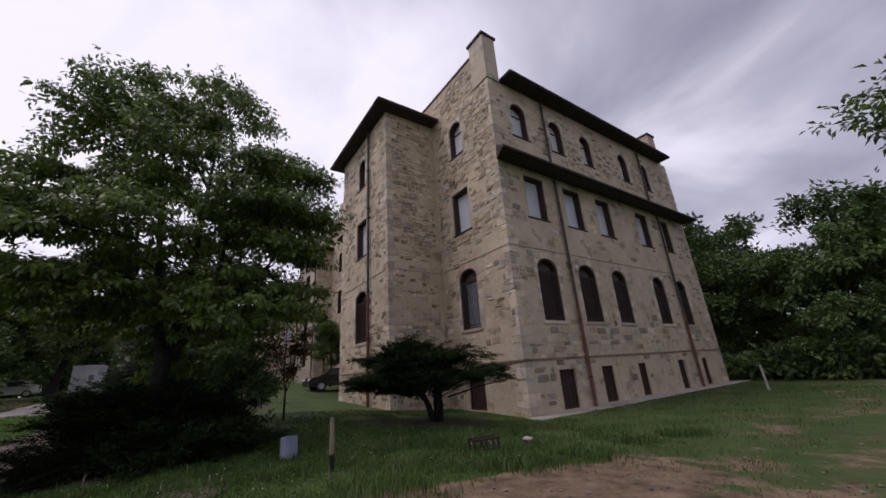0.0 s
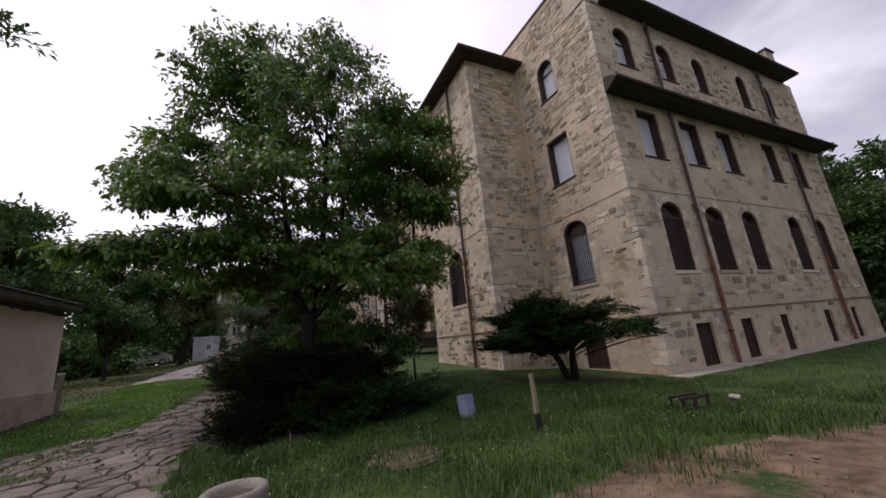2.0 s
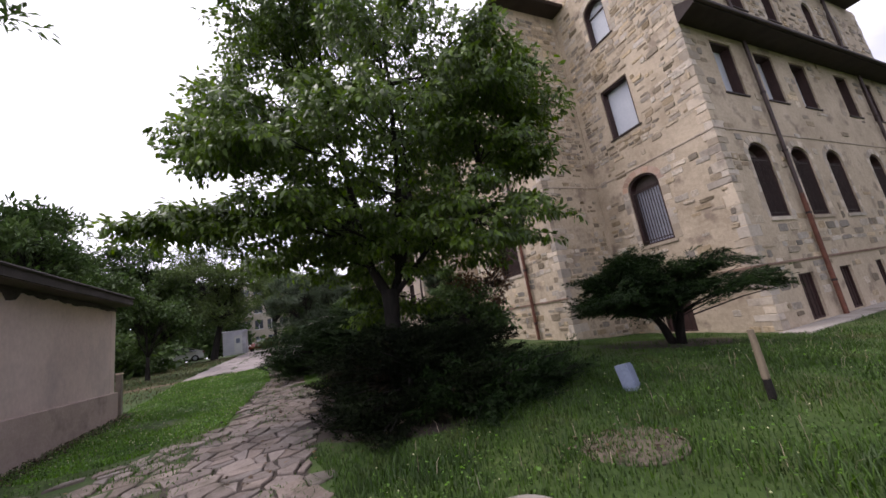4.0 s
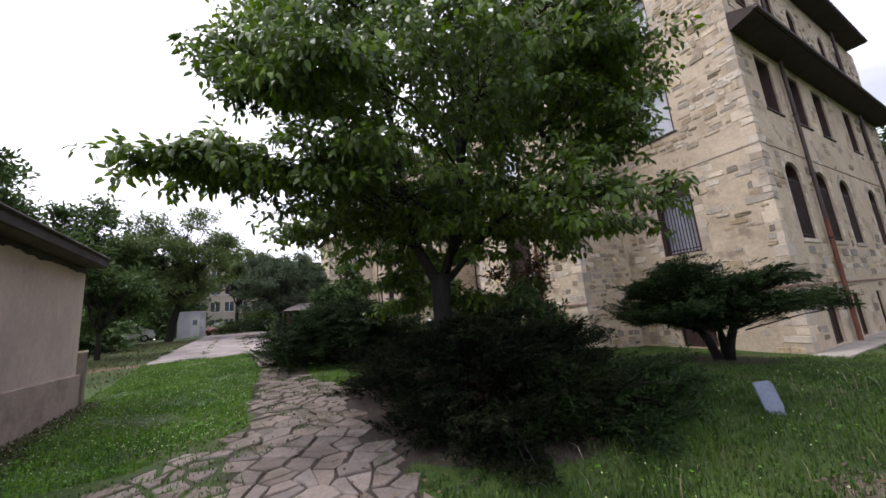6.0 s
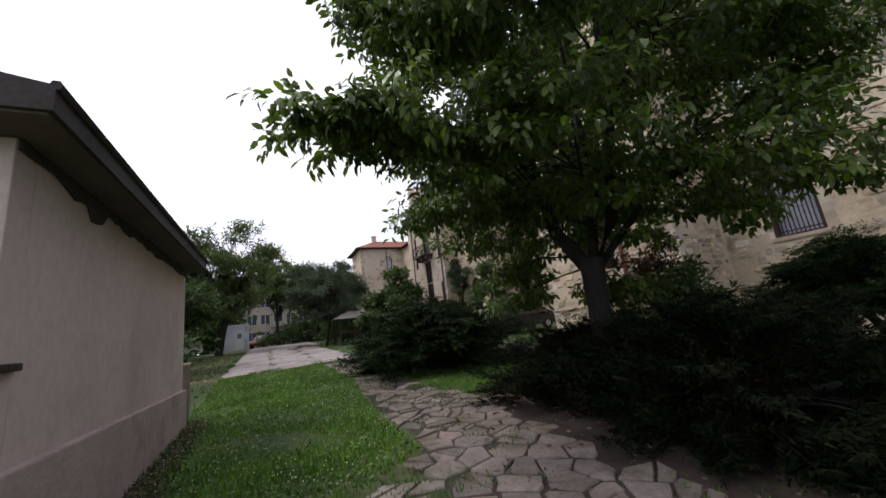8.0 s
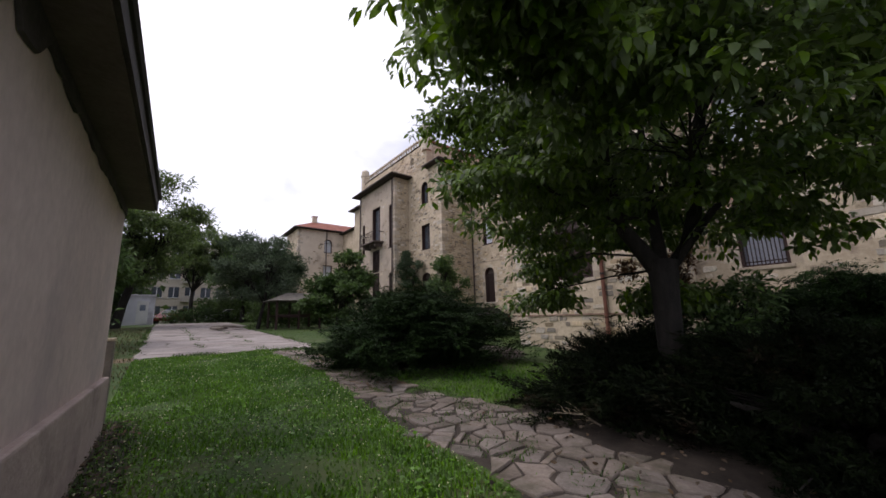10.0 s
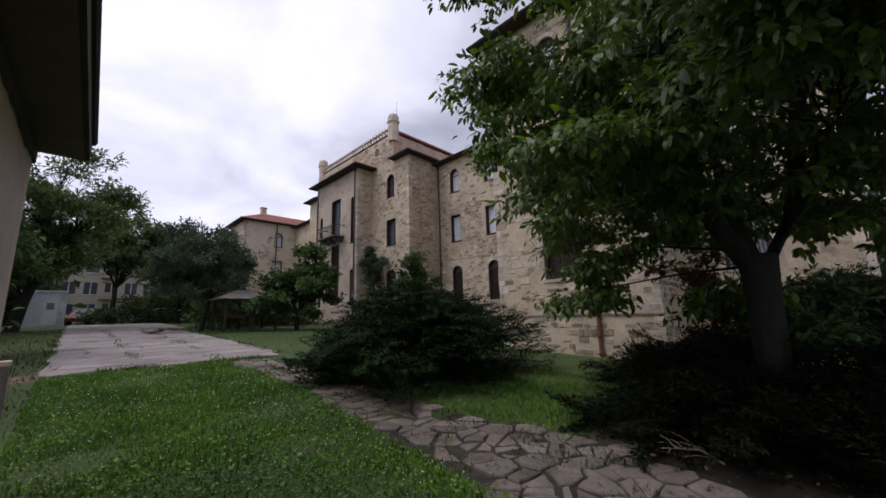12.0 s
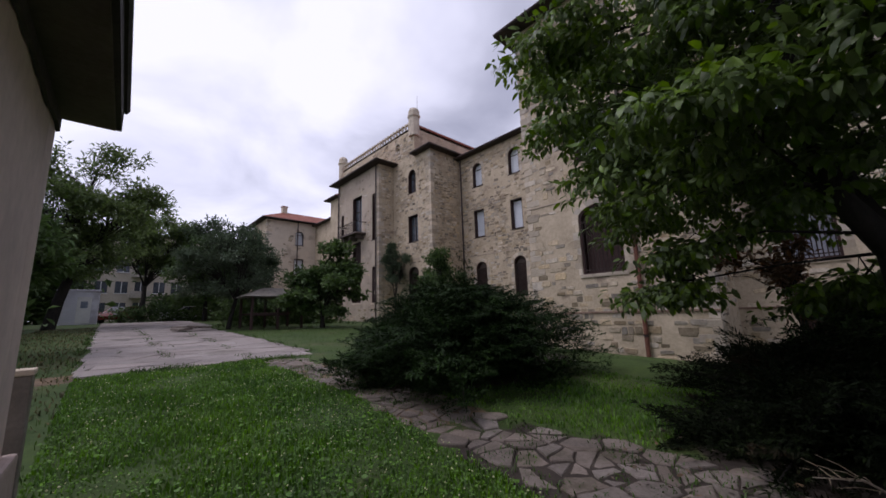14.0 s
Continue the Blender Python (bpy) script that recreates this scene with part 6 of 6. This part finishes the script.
car(8.7, 26.3, 0, M_CARDARK, "dark hatchback parked behind the stone tower")
car(-12.9, 49.5, 8, M_CARWHITE, "white hatchback parked under the trees")
car(-17.5, 50.5, 5, M_CARWHITE, "white car parked among the shrubs")
car(-5.6, 57.2, 60, M_CARRED, "red car parked beside the booth")
car(-0.6, 57.6, 10, M_CARWHITE, "white car parked at the end of the road")


def booth():
    x, y = -8.3, 51.8
    b = tagged(empty("booth", (x, y, gz(x, y))), "lilac-white metal booth with a door beside the road", "booth")
    bm = bmesh.new()
    box(bm, -1.15, 1.15, 0, 2.3, -0.1, 2.55, 0.04)
    part("body", bm, M_BOOTH, b)
    bm = bmesh.new()
    box(bm, -1.22, 1.22, -0.08, 2.38, 2.55, 2.66, 0.03)
    part("roof", bm, M_BOOTH, b)
    bm = bmesh.new()
    box(bm, -0.05, 0.75, -0.03, 0.01, 0.1, 2.1, 0.01)
    d = part("door", bm, M_WHITE, b)
    bm = bmesh.new()
    box(bm, 0.15, 0.55, -0.045, -0.025, 1.25, 1.75, 0.01)
    part("notice", bm, M_BLUEBOX, d)
    for k in range(4):
        bm = bmesh.new()
        box(bm, -1.1 + 0.26 * k, -1.06 + 0.26 * k, -0.02, 0.01, 0.05, 2.5)
        part("rib", bm, M_BOOTH, b)


booth()


def gazebo():
    x, y = 0.3, 34.6
    g = tagged(empty("gazebo", (x, y, gz(x, y))), "open garden shelter with a pale metal roof on dark posts", "gazebo")
    for px in (-1.3, 0, 1.3):
        for py in (-1.1, 1.1):
            bm = bmesh.new()
            box(bm, px - 0.06, px + 0.06, py - 0.06, py + 0.06, -0.2, 1.75)
            part("post", bm, M_DARKWOOD, g)
    bm = bmesh.new()
    b = [bm.verts.new(p) for p in ((-1.75, -1.55, 1.7), (1.75, -1.55, 1.7), (1.75, 1.55, 1.7), (-1.75, 1.55, 1.7))]
    a, c = bm.verts.new((-0.5, 0, 2.25)), bm.verts.new((0.5, 0, 2.25))
    for f in ((b[0], b[1], c, a), (b[1], b[2], c), (b[2], b[3], a, c), (b[3], b[0], a), b[::-1]):
        bm.faces.new(f)
    part("roof", bm, M_OLDCONCRETE, g)
    for py in (-1.1, 1.1):
        bm = bmesh.new()
        box(bm, -1.3, 1.3, py - 0.03, py + 0.03, 0.75, 0.85)
        part("rail", bm, M_DARKWOOD, g)
    bm = bmesh.new()
    box(bm, -0.8, 0.8, -0.35, 0.35, 0.68, 0.74, 0.01)
    part("table", bm, M_DARKWOOD, g)


gazebo()


def far_block():
    """A long pale building between the trees."""
    h = tagged(empty("far_house", (-14, 84, gz(-8, 84))), "long pale four-storey building behind the trees", "building")
    w = 30
    bm = bmesh.new()
    box(bm, 0, w, 0, 10, -0.5, 12.8)
    part("wall", bm, M_FARWALL, h)
    bm = bmesh.new()
    box(bm, -0.4, w + 0.4, -0.4, 10.4, 12.8, 13.2, 0.05)
    part("roof", bm, M_ROOFFELT, h)
    for floor in range(4):
        for k in range(13):
            x, z = 1.2 + k * 2.2, 1.0 + floor * 3.1
            bm = bmesh.new()
            box(bm, x, x + 1.4, -0.06, 0.02, z, z + 1.7)
            wn = part("window", bm, M_FARGLASS, h)
            bm = bmesh.new()
            box(bm, x + 0.66, x + 0.74, -0.09, -0.05, z, z + 1.7)
            part("mullion", bm, M_WHITE, wn)
            bm = bmesh.new()
            box(bm, x - 0.08, x + 1.48, -0.16, -0.05, z - 0.1, z)
            part("sill", bm, M_WHITE, wn)
            if floor and k % 3 == 1:
                bm = bmesh.new()
                box(bm, x - 0.5, x + 1.9, -1.1, 0.0, z - 0.75, z - 0.6)
                box(bm, x - 0.5, x + 1.9, -1.1, -1.02, z - 0.6, z + 0.25)
                part("balcony", bm, M_CONCRETE, h)


far_block()


# ---- small things on the lawn ----
def planter():
    x, y = -1.69, 5.85
    p = tagged(empty("planter", (x, y, gz(x, y))), "round weathered concrete planter with bare soil", "planter")
    bm = bmesh.new()
    lathe(bm, [(0.23, -0.08), (0.25, 0.0), (0.265, 0.26), (0.27, 0.32), (0.265, 0.35), (0.24, 0.365), (0.195, 0.35), (0.175, 0.32), (0.17, 0.23)], sides=28)
    part("pot", bm, M_OLDCONCRETE, p, smooth=True)
    bm = bmesh.new()
    lathe(bm, [(0.172, 0.26), (0.17, 0.3), (0.1, 0.315), (0.02, 0.31)], sides=20)
    part("soil", bm, M_SOIL, p)


planter()


def round_cover():
    x, y = 0.15, 6.78
    c = tagged(empty("well_cover", (x, y, gz(x, y))), "flat round mossy concrete cover sunk in the lawn", "cover")
    bm = bmesh.new()
    lathe(bm, [(0.46, -0.1), (0.46, 0.01), (0.44, 0.03), (0.3, 0.04), (0.05, 0.045)], sides=32)
    part("lid", bm, M_MOSSY, c)
    bm = bmesh.new()
    lathe(bm, [(0.48, -0.1), (0.5, 0.0), (0.49, 0.01), (0.47, 0.01)], sides=32)
    part("rim", bm, M_MOSSY, c)


round_cover()


def meter_box():
    x, y = 1.8, 8.1
    b = tagged(empty("meter_box", (x, y, gz(x, y)), 25), "small blue-grey metal box leaning in the grass", "box")
    bm = bmesh.new()
    box(bm, -0.13, 0.13, -0.09, 0.09, -0.05, 0.35, 0.015, pose(0, 0, 0, -12, 6, 0))
    part("casing", bm, M_BLUEBOX, b)
    bm = bmesh.new()
    box(bm, -0.11, 0.11, -0.105, -0.088, 0.03, 0.32, 0.005, pose(0, 0, 0, -12, 6, 0))
    part("door", bm, M_BLUEBOX, b)


meter_box()


def stake():
    x, y = 2.1, 6.5
    s = tagged(empty("wooden_stake", (x, y, gz(x, y))), "weathered wooden stake with a dark foot in the grass", "stake")
    bm = bmesh.new()
    tube(bm, [(0, 0, 0.25), (0.0, 0.0, 0.5), (-0.01, 0.0, 0.8)], [0.042, 0.04, 0.034], 8)
    part("shaft", bm, M_WOODPOST, s)
    bm = bmesh.new()
    tube(bm, [(0.02, 0, -0.2), (0, 0, 0.26)], [0.045, 0.042], 8)
    part("foot", bm, M_BARK, s, "dark rotten foot")


stake()


def iron_frame():
    x, y = 4.88, 5.95
    f = tagged(empty("iron_frame", (x, y, gz(x, y)), -12), "low rusty iron frame lying in the grass", "frame")
    for px in (-0.26, 0.0, 0.26):
        bm = bmesh.new()
        box(bm, px - 0.016, px + 0.016, -0.02, 0.02, -0.05, 0.22, 0.004)
        part("leg", bm, M_IRON, f)
        bm = bmesh.new()
        box(bm, px - 0.016, px + 0.016, 0.2, 0.24, -0.05, 0.22, 0.004)
        part("leg", bm, M_IRON, f)
    for z in (0.05, 0.22):
        for py in (0.0, 0.22):
            bm = bmesh.new()
            box(bm, -0.29, 0.29, py - 0.02, py + 0.022, z - 0.02, z + 0.025, 0.004)
            part("rail", bm, M_IRON, f)


iron_frame()


def floodlight():
    x, y = 5.95, 5.95
    f = tagged(empty("floodlight", (x, y, gz(x, y)), 20), "small pale ground floodlight in the grass", "lamp")
    bm = bmesh.new()
    lathe(bm, [(0.05, -0.05), (0.045, 0.1), (0.06, 0.15)], sides=14)
    part("base", bm, M_SOFFIT, f)
    bm = bmesh.new()
    box(bm, -0.1, 0.1, -0.08, 0.08, 0.15, 0.19, 0.015, pose(0, 0, 0, 8, 0, 0))
    part("head", bm, M_CONCRETE, f)


floodlight()


def leaning_post():
    x, y = 23.0, 6.7
    bm = bmesh.new()
    tube(bm, [(0.08, 0, -0.2), (0, 0, 0.5), (-0.07, 0, 1.15)], [0.06, 0.055, 0.05], 8)
    p = mesh_object("leaning_post", bm, M_CONCRETE)
    p.location = (x, y, gz(x, y))
    tagged(p, "pale leaning concrete post at the edge of the lawn", "post")


leaning_post()


def rubble_on_road():
    x, y = -3.4, 35.0
    r = random.Random(3)
    bm = bmesh.new()
    for k in range(5):
        box(bm, -0.35, 0.35, -0.25, 0.25, 0, 0.09, 0.02, pose(r.uniform(-0.5, 0.5), r.uniform(-0.4, 0.4), 0.05 + 0.03 * k, r.uniform(-8, 8), r.uniform(-8, 8), r.uniform(0, 180)))
    p = mesh_object("broken_slab", bm, M_FLAG)
    p.location = (x, y, gz(x, y) + 0.03)
    tagged(p, "heap of broken dark paving slabs on the road", "rubble")


rubble_on_road()


def dead_branches():
    r = random.Random(6)
    for x, y, turn in ((-1.55, 9.2, 0.3), (-1.9, 12.6, 2.2)):
        b = tagged(empty("dead_branch", (x, y, gz(x, y))), "pale dry dead branch under the juniper", "branch")
        tip = Vector((math.cos(turn) * 0.55, math.sin(turn) * 0.55, 0.16))
        bend = tip * 0.5 + Vector((0.05, -0.06, 0.07))
        bm = bmesh.new()
        tube(bm, [(0, 0, 0.03), bend, tip], [0.013, 0.01, 0.004], 6)
        part("stem", bm, M_STRAW, b)
        for k in range(12):
            root = Vector((0, 0, 0.03)).lerp(bend, r.random()) if k % 2 else bend.lerp(tip, r.random())
            a = turn + r.uniform(-1.3, 1.3)
            e = root + Vector((math.cos(a), math.sin(a), r.uniform(-0.15, 0.5))) * r.uniform(0.1, 0.28)
            e.z = max(e.z, 0.02)
            bm = bmesh.new()
            tube(bm, [root, root.lerp(e, 0.5) + Vector((0, 0, 0.02)), e], [0.005, 0.004, 0.002], 4)
            part("twig", bm, M_STRAW, b)


dead_branches()


# ---- grass, clover and weeds ----
def blocked(x, y):
    road_ = (x > -7.0) & (x < -2.1) & (y > 22.5)
    shed_ = (x < -6.8) & (y > 10.8) & (y < 16.2)
    house = (x > 10.2) & (y > 9.3) | (x > 7.35) & (y > 15.2) & (y < 22)
    return road_ | shed_ | house


def blades(name, x, y, height, width, mat, seed, lean=0.5):
    """Bent blades of grass, two triangles each."""
    rng = np.random.default_rng(seed)
    n = len(x)
    a = rng.uniform(0, 2 * np.pi, n)
    s = np.stack([np.cos(a), np.sin(a), np.zeros(n)], 1)
    f = np.stack([-np.sin(a), np.cos(a), np.zeros(n)], 1)
    base = np.stack([x, y, ground_z(x, y) - 0.015], 1)
    L, W, k = height[:, None], width[:, None], (lean * rng.uniform(0.2, 1.2, n))[:, None]
    up = np.array([0, 0, 1.0])
    mid = base + up * L * 0.6 + f * L * k * 0.3
    verts = np.stack([base - s * W / 2, base + s * W / 2, mid + s * W * 0.4, mid - s * W * 0.4, base + up * L * (1 - 0.3 * k) + f * L * k], 1)
    idx = np.arange(n)[:, None] * 5
    faces = (idx[:, :, None] + np.array([[0, 1, 2], [0, 2, 3], [3, 2, 4]])[None]).reshape(-1)
    me = bpy.data.meshes.new(name)
    me.vertices.add(n * 5)
    me.vertices.foreach_set("co", verts.astype(np.float32).reshape(-1))
    me.loops.add(n * 9)
    me.loops.foreach_set("vertex_index", faces.astype(np.int32))
    me.polygons.add(n * 3)
    me.polygons.foreach_set("loop_start", np.arange(0, n * 9, 3, dtype=np.int32))
    me.update(calc_edges=True)
    me.materials.append(mat)
    return new(name, me)


def lawn():
    rng = np.random.default_rng(77)
    spots = []
    for x0, x1, y0, y1, count, h in ((-6.9, -3.0, 11.3, 22.6, 100000, 0.085), (-3.2, 6.5, 4.2, 9.6, 80000, 0.11), (-2.6, 1.5, 14.2, 17.5, 12000, 0.08), (-2.9, 1.5, 6.8, 9.8, 14000, 0.1), (1.5, 11, 6, 15, 50000, 0.1), (-9, -3, 5, 11, 14000, 0.09),
                                     (6.5, 26, 2.5, 9.3, 26000, 0.12), (-12, 4, 17, 40, 22000, 0.1), (-3, 8, 1, 4.6, 9000, 0.07)):
        x, y = rng.uniform(x0, x1, count), rng.uniform(y0, y1, count)
        dirt, litter = ground_masks(x, y)
        clump = 0.5 + 0.5 * np.sin(x * 1.7 + 2 * np.sin(y * 1.3)) * np.sin(y * 2.1 + x)
        ok = ~blocked(x, y) & (rng.random(count) > dirt * 1.05) & (rng.random(count) > litter * 0.93) & (rng.random(count) < 0.45 + 0.55 * clump)
        on = path_mask(x, y)
        ok &= ~on | (rng.random(count) < np.where((x < -4.1) & (y < 12) | (y > 15.5), 0.22, 0.07))
        spots.append(np.stack([x[ok], y[ok], h * (0.55 + 0.6 * clump[ok]) * rng.uniform(0.5, 1.25, ok.sum()) * np.where(on[ok], 0.6, 1)], 1))
    for name, mat, rows, label in (("grass", M_GRASS, [spots[0], spots[2]], "lush green clover lawn beside the path"), ("rough_grass", M_ROUGHGRASS, [spots[1], *spots[3:]], "rough dull green grass with dry stalks")):
        p = np.concatenate(rows)
        tagged(blades(name, p[:, 0], p[:, 1], p[:, 2], rng.uniform(0.007, 0.014, len(p)) * (1.5 if name == "grass" else 1.0), mat, 78), label, "grass", kind="stuff")
    # taller tufts along the edge of the bare earth and by the walls
    x = rng.uniform(-2.5, 12, 9000)
    y = 5.0 + 0.25 * np.sin(x * 0.9) + 0.35 * rng.normal(size=9000)
    ok = np.sin(x * 3.1) + 0.6 * np.sin(x * 7.7) > -0.1
    x, y = x[ok], y[ok]
    t = blades("tall_grass", x, y, rng.uniform(0.1, 0.28, len(x)), rng.uniform(0.006, 0.014, len(x)), M_ROUGHGRASS, 79, 0.8)
    tagged(t, "taller unmown grass along the bare earth", "grass", kind="stuff")
    xs, ys = rng.uniform(-2, 20, 500), rng.uniform(4.6, 9, 500)
    s = blades("dry_stalk", xs, ys, rng.uniform(0.12, 0.3, 500), rng.uniform(0.004, 0.008, 500), M_STRAW, 80, 0.9)
    tagged(s, "thin dry straw stalks among the grass", "grass", kind="stuff")
    # trodden straw and thin turf over the bare earth
    xs, ys = rng.uniform(-1.6, 15, 16000), rng.uniform(1.0, 5.4, 16000)
    mat_ = np.sin(xs * 1.3 + 2.0 * np.sin(ys * 1.9)) + 0.7 * np.sin(ys * 3.7 + xs * 0.6)
    ok = mat_ > rng.uniform(-0.2, 1.6, len(xs))
    s = blades("trodden_straw", xs[ok], ys[ok], rng.uniform(0.025, 0.08, ok.sum()), rng.uniform(0.004, 0.009, ok.sum()), M_TURF, 84, 2.2)
    tagged(s, "trodden straw and thin dry turf on the bare earth", "grass", kind="stuff")
    xs, ys = rng.uniform(-12, -6.9, 9000), rng.uniform(18.5, 44, 9000)
    s = blades("dry_turf", xs, ys, rng.uniform(0.05, 0.12, 9000), rng.uniform(0.012, 0.03, 9000), M_TURF, 85, 1.2)
    tagged(s, "yellowish dry turf beside the road", "grass", kind="stuff")
    # weeds in the road's joints and along its edges
    xr = np.concatenate([rng.choice([-6.95, -5.3, -3.7, -2.15], 5000, p=[0.3, 0.2, 0.2, 0.3]) + rng.normal(size=5000) * 0.09, rng.uniform(-6.9, -2.2, 1500)])
    yr = np.concatenate([rng.uniform(22.4, 40, 5000), 22.5 + rng.normal(size=1500) * 0.15])
    ok = np.sin(yr * 2.2 + xr * 3) + 0.5 * np.sin(yr * 5.7) > 0.0
    w = blades("road_weeds", xr[ok], yr[ok], rng.uniform(0.05, 0.15, ok.sum()), rng.uniform(0.01, 0.02, ok.sum()), M_ROUGHGRASS, 82, 0.9)
    tagged(w, "weeds growing in the joints of the road", "weeds", kind="stuff")
    # tufts in the joints of the flagstones
    xp, yp = rng.uniform(-6.8, -1.8, 34000), rng.uniform(5.4, 22.6, 34000)
    thick = np.sin(xp * 2.9 + 1.5 * np.sin(yp * 2.3)) * np.sin(yp * 3.3 + xp)
    ok = path_mask(xp, yp) & (thick > np.where((xp < -4.1) & (yp < 12) | (yp > 13.8), -0.15, 0.36))
    w = blades("path_weeds", xp[ok], yp[ok], rng.uniform(0.04, 0.1, ok.sum()), rng.uniform(0.008, 0.016, ok.sum()), M_ROUGHGRASS, 83, 1.0)
    tagged(w, "grass tufts growing in the joints of the flagstones", "weeds", kind="stuff")
    # weeds at the foot of the shed and in the paving
    xw, yw = rng.uniform(-6.95, -6.5, 1800), rng.uniform(10.8, 16.4, 1800)
    w = blades("weeds", xw, yw, rng.uniform(0.04, 0.13, 1800), rng.uniform(0.006, 0.014, 1800), M_ROUGHGRASS, 81, 1.0)
    tagged(w, "low weeds at the foot of the shed", "weeds", kind="stuff")


lawn()


def clover():
    """White clover heads over the lawn."""
    rng = np.random.default_rng(91)
    x = np.concatenate([rng.uniform(-6.8, -3.2, 1500), rng.uniform(-3, 10, 220)])
    y = np.concatenate([rng.uniform(11.6, 22.3, 1500), rng.uniform(5.2, 9.3, 220)])
    dense = 0.5 + 0.5 * np.sin(x * 2.3 + np.sin(y)) * np.cos(y * 1.1)
    ok = ~path_mask(x, y) & (rng.random(len(x)) < 0.35 + 0.65 * dense) & ~blocked(x, y)
    x, y = x[ok], y[ok]
    n = len(x)
    z = ground_z(x, y) + rng.uniform(0.05, 0.1, n)
    r = rng.uniform(0.006, 0.011, n)
    unit8 = np.array([(1, 0, 0), (0, 1, 0), (-1, 0, 0), (0, -1, 0), (0, 0, 1), (0, 0, -1)], float)
    verts = (np.stack([x, y, z], 1)[:, None] + unit8[None] * r[:, None, None]).reshape(-1, 3)
    tri = np.array([(0, 1, 4), (1, 2, 4), (2, 3, 4), (3, 0, 4), (1, 0, 5), (2, 1, 5), (3, 2, 5), (0, 3, 5)])
    faces = (np.arange(n)[:, None, None] * 6 + tri[None]).reshape(-1, 3)
    me = bpy.data.meshes.new("clover_flowers")
    me.from_pydata(verts.tolist(), [], faces.tolist())
    me.materials.append(M_CLOVER)
    tagged(new("clover_flowers", me), "small white clover flowers dotted over the lawn", "flowers", kind="stuff")


clover()


def clover_leaves():
    """Clover and plantain leaves lying between the blades, in patches."""
    rng = np.random.default_rng(92)
    x, y = rng.uniform(-6.9, -2.6, 30000), rng.uniform(9.5, 20.5, 30000)
    patch = np.sin(x * 2.1 + 1.7 * np.sin(y * 1.2)) * np.sin(y * 1.6 + x * 0.8)
    ok = ~path_mask(x, y) & ~blocked(x, y) & (patch > rng.uniform(-1.1, 0.5, len(x)))
    far = rng.uniform(0, 1, (9000, 2)) * np.array([9.5, 5.0]) + np.array([-2.2, 4.9])
    thick = np.sin(far[:, 0] * 1.9 + far[:, 1]) * np.sin(far[:, 1] * 2.4) > rng.uniform(-0.6, 0.9, 9000)
    dirt, litter = ground_masks(far[:, 0], far[:, 1])
    far = far[thick & (dirt < 0.2) & (litter < 0.4)]
    x, y = np.concatenate([x[ok], far[:, 0]]), np.concatenate([y[ok], far[:, 1]])
    n = len(x)
    a = rng.uniform(0, 2 * np.pi, n)
    d = np.stack([np.cos(a), np.sin(a), rng.uniform(-0.15, 0.35, n)], 1)
    nr = unit(np.array([0, 0, 1.0]) + rng.normal(size=(n, 3)) * 0.35)
    pos = np.stack([x, y, ground_z(x, y) + rng.uniform(0.02, 0.085, n)], 1)
    size = rng.uniform(0.013, 0.03, n) * np.where(rng.random(n) < 0.04, 2.2, 1.0)
    me = ovate_mesh("clover_leaves", pos, d, nr, size, size * 0.8, M_CLOVERLEAF, 0.15)
    tagged(new("clover_leaves", me), "dense clover and weed leaves in the lawn", "grass", kind="stuff")


clover_leaves()


def dead_leaves():
    """Brown leaves and crumbs blown against the foot of the shed, on the paving and under the shrubs."""
    rng = np.random.default_rng(93)
    x = np.concatenate([-6.86 + np.abs(rng.normal(size=900)) * 0.2, rng.normal(size=700) * 1.6 - 1.6, rng.uniform(-0.4, 0.7, 120)])
    y = np.concatenate([rng.uniform(10.9, 16.4, 900), rng.uniform(8.6, 14.4, 700), rng.uniform(6.4, 7.2, 120)])
    n = len(x)
    a = rng.uniform(0, 2 * np.pi, n)
    d = np.stack([np.cos(a), np.sin(a), rng.uniform(-0.1, 0.5, n)], 1)
    nr = unit(np.array([0, 0, 1.0]) + rng.normal(size=(n, 3)) * 0.6)
    pos = np.stack([x, y, ground_z(x, y) + rng.uniform(0.03, 0.06, n)], 1)
    size = rng.uniform(0.03, 0.075, n)
    tagged(new("dead_leaves", ovate_mesh("dead_leaves", pos, d, nr, size, size * 0.5, M_DEADLEAF, 0.2)), "dry brown fallen leaves on the ground", "leaves", kind="stuff")


dead_leaves()


def pebbles():
    """Stones and crumbs on the bare earth."""
    rng = np.random.default_rng(95)
    n = 800
    x, y = rng.uniform(-1.2, 16, n), rng.uniform(1.2, 5.2, n)
    d, _ = ground_masks(x, y)
    ok = rng.random(n) < d
    x, y = x[ok], y[ok]
    n = len(x)
    r = 0.012 + 0.03 * rng.random(n) ** 3
    unit8 = np.array([(1, 0, 0), (0, 1, 0), (-1, 0, 0), (0, -1, 0), (0, 0, 0.5), (0, 0, -0.5)], float)
    verts = (np.stack([x, y, ground_z(x, y) + 0.01], 1)[:, None] + unit8[None] * r[:, None, None] * rng.uniform(0.7, 1.3, (n, 6, 1))).reshape(-1, 3)
    tri = np.array([(0, 1, 4), (1, 2, 4), (2, 3, 4), (3, 0, 4), (1, 0, 5), (2, 1, 5), (3, 2, 5), (0, 3, 5)])
    me = bpy.data.meshes.new("pebbles")
    me.from_pydata(verts.tolist(), [], (np.arange(n)[:, None, None] * 6 + tri[None]).reshape(-1, 3).tolist())
    me.materials.append(M_FLAGREST)
    tagged(new("pebbles", me), "small pale pebbles scattered on bare earth", "pebbles", kind="stuff")


pebbles()
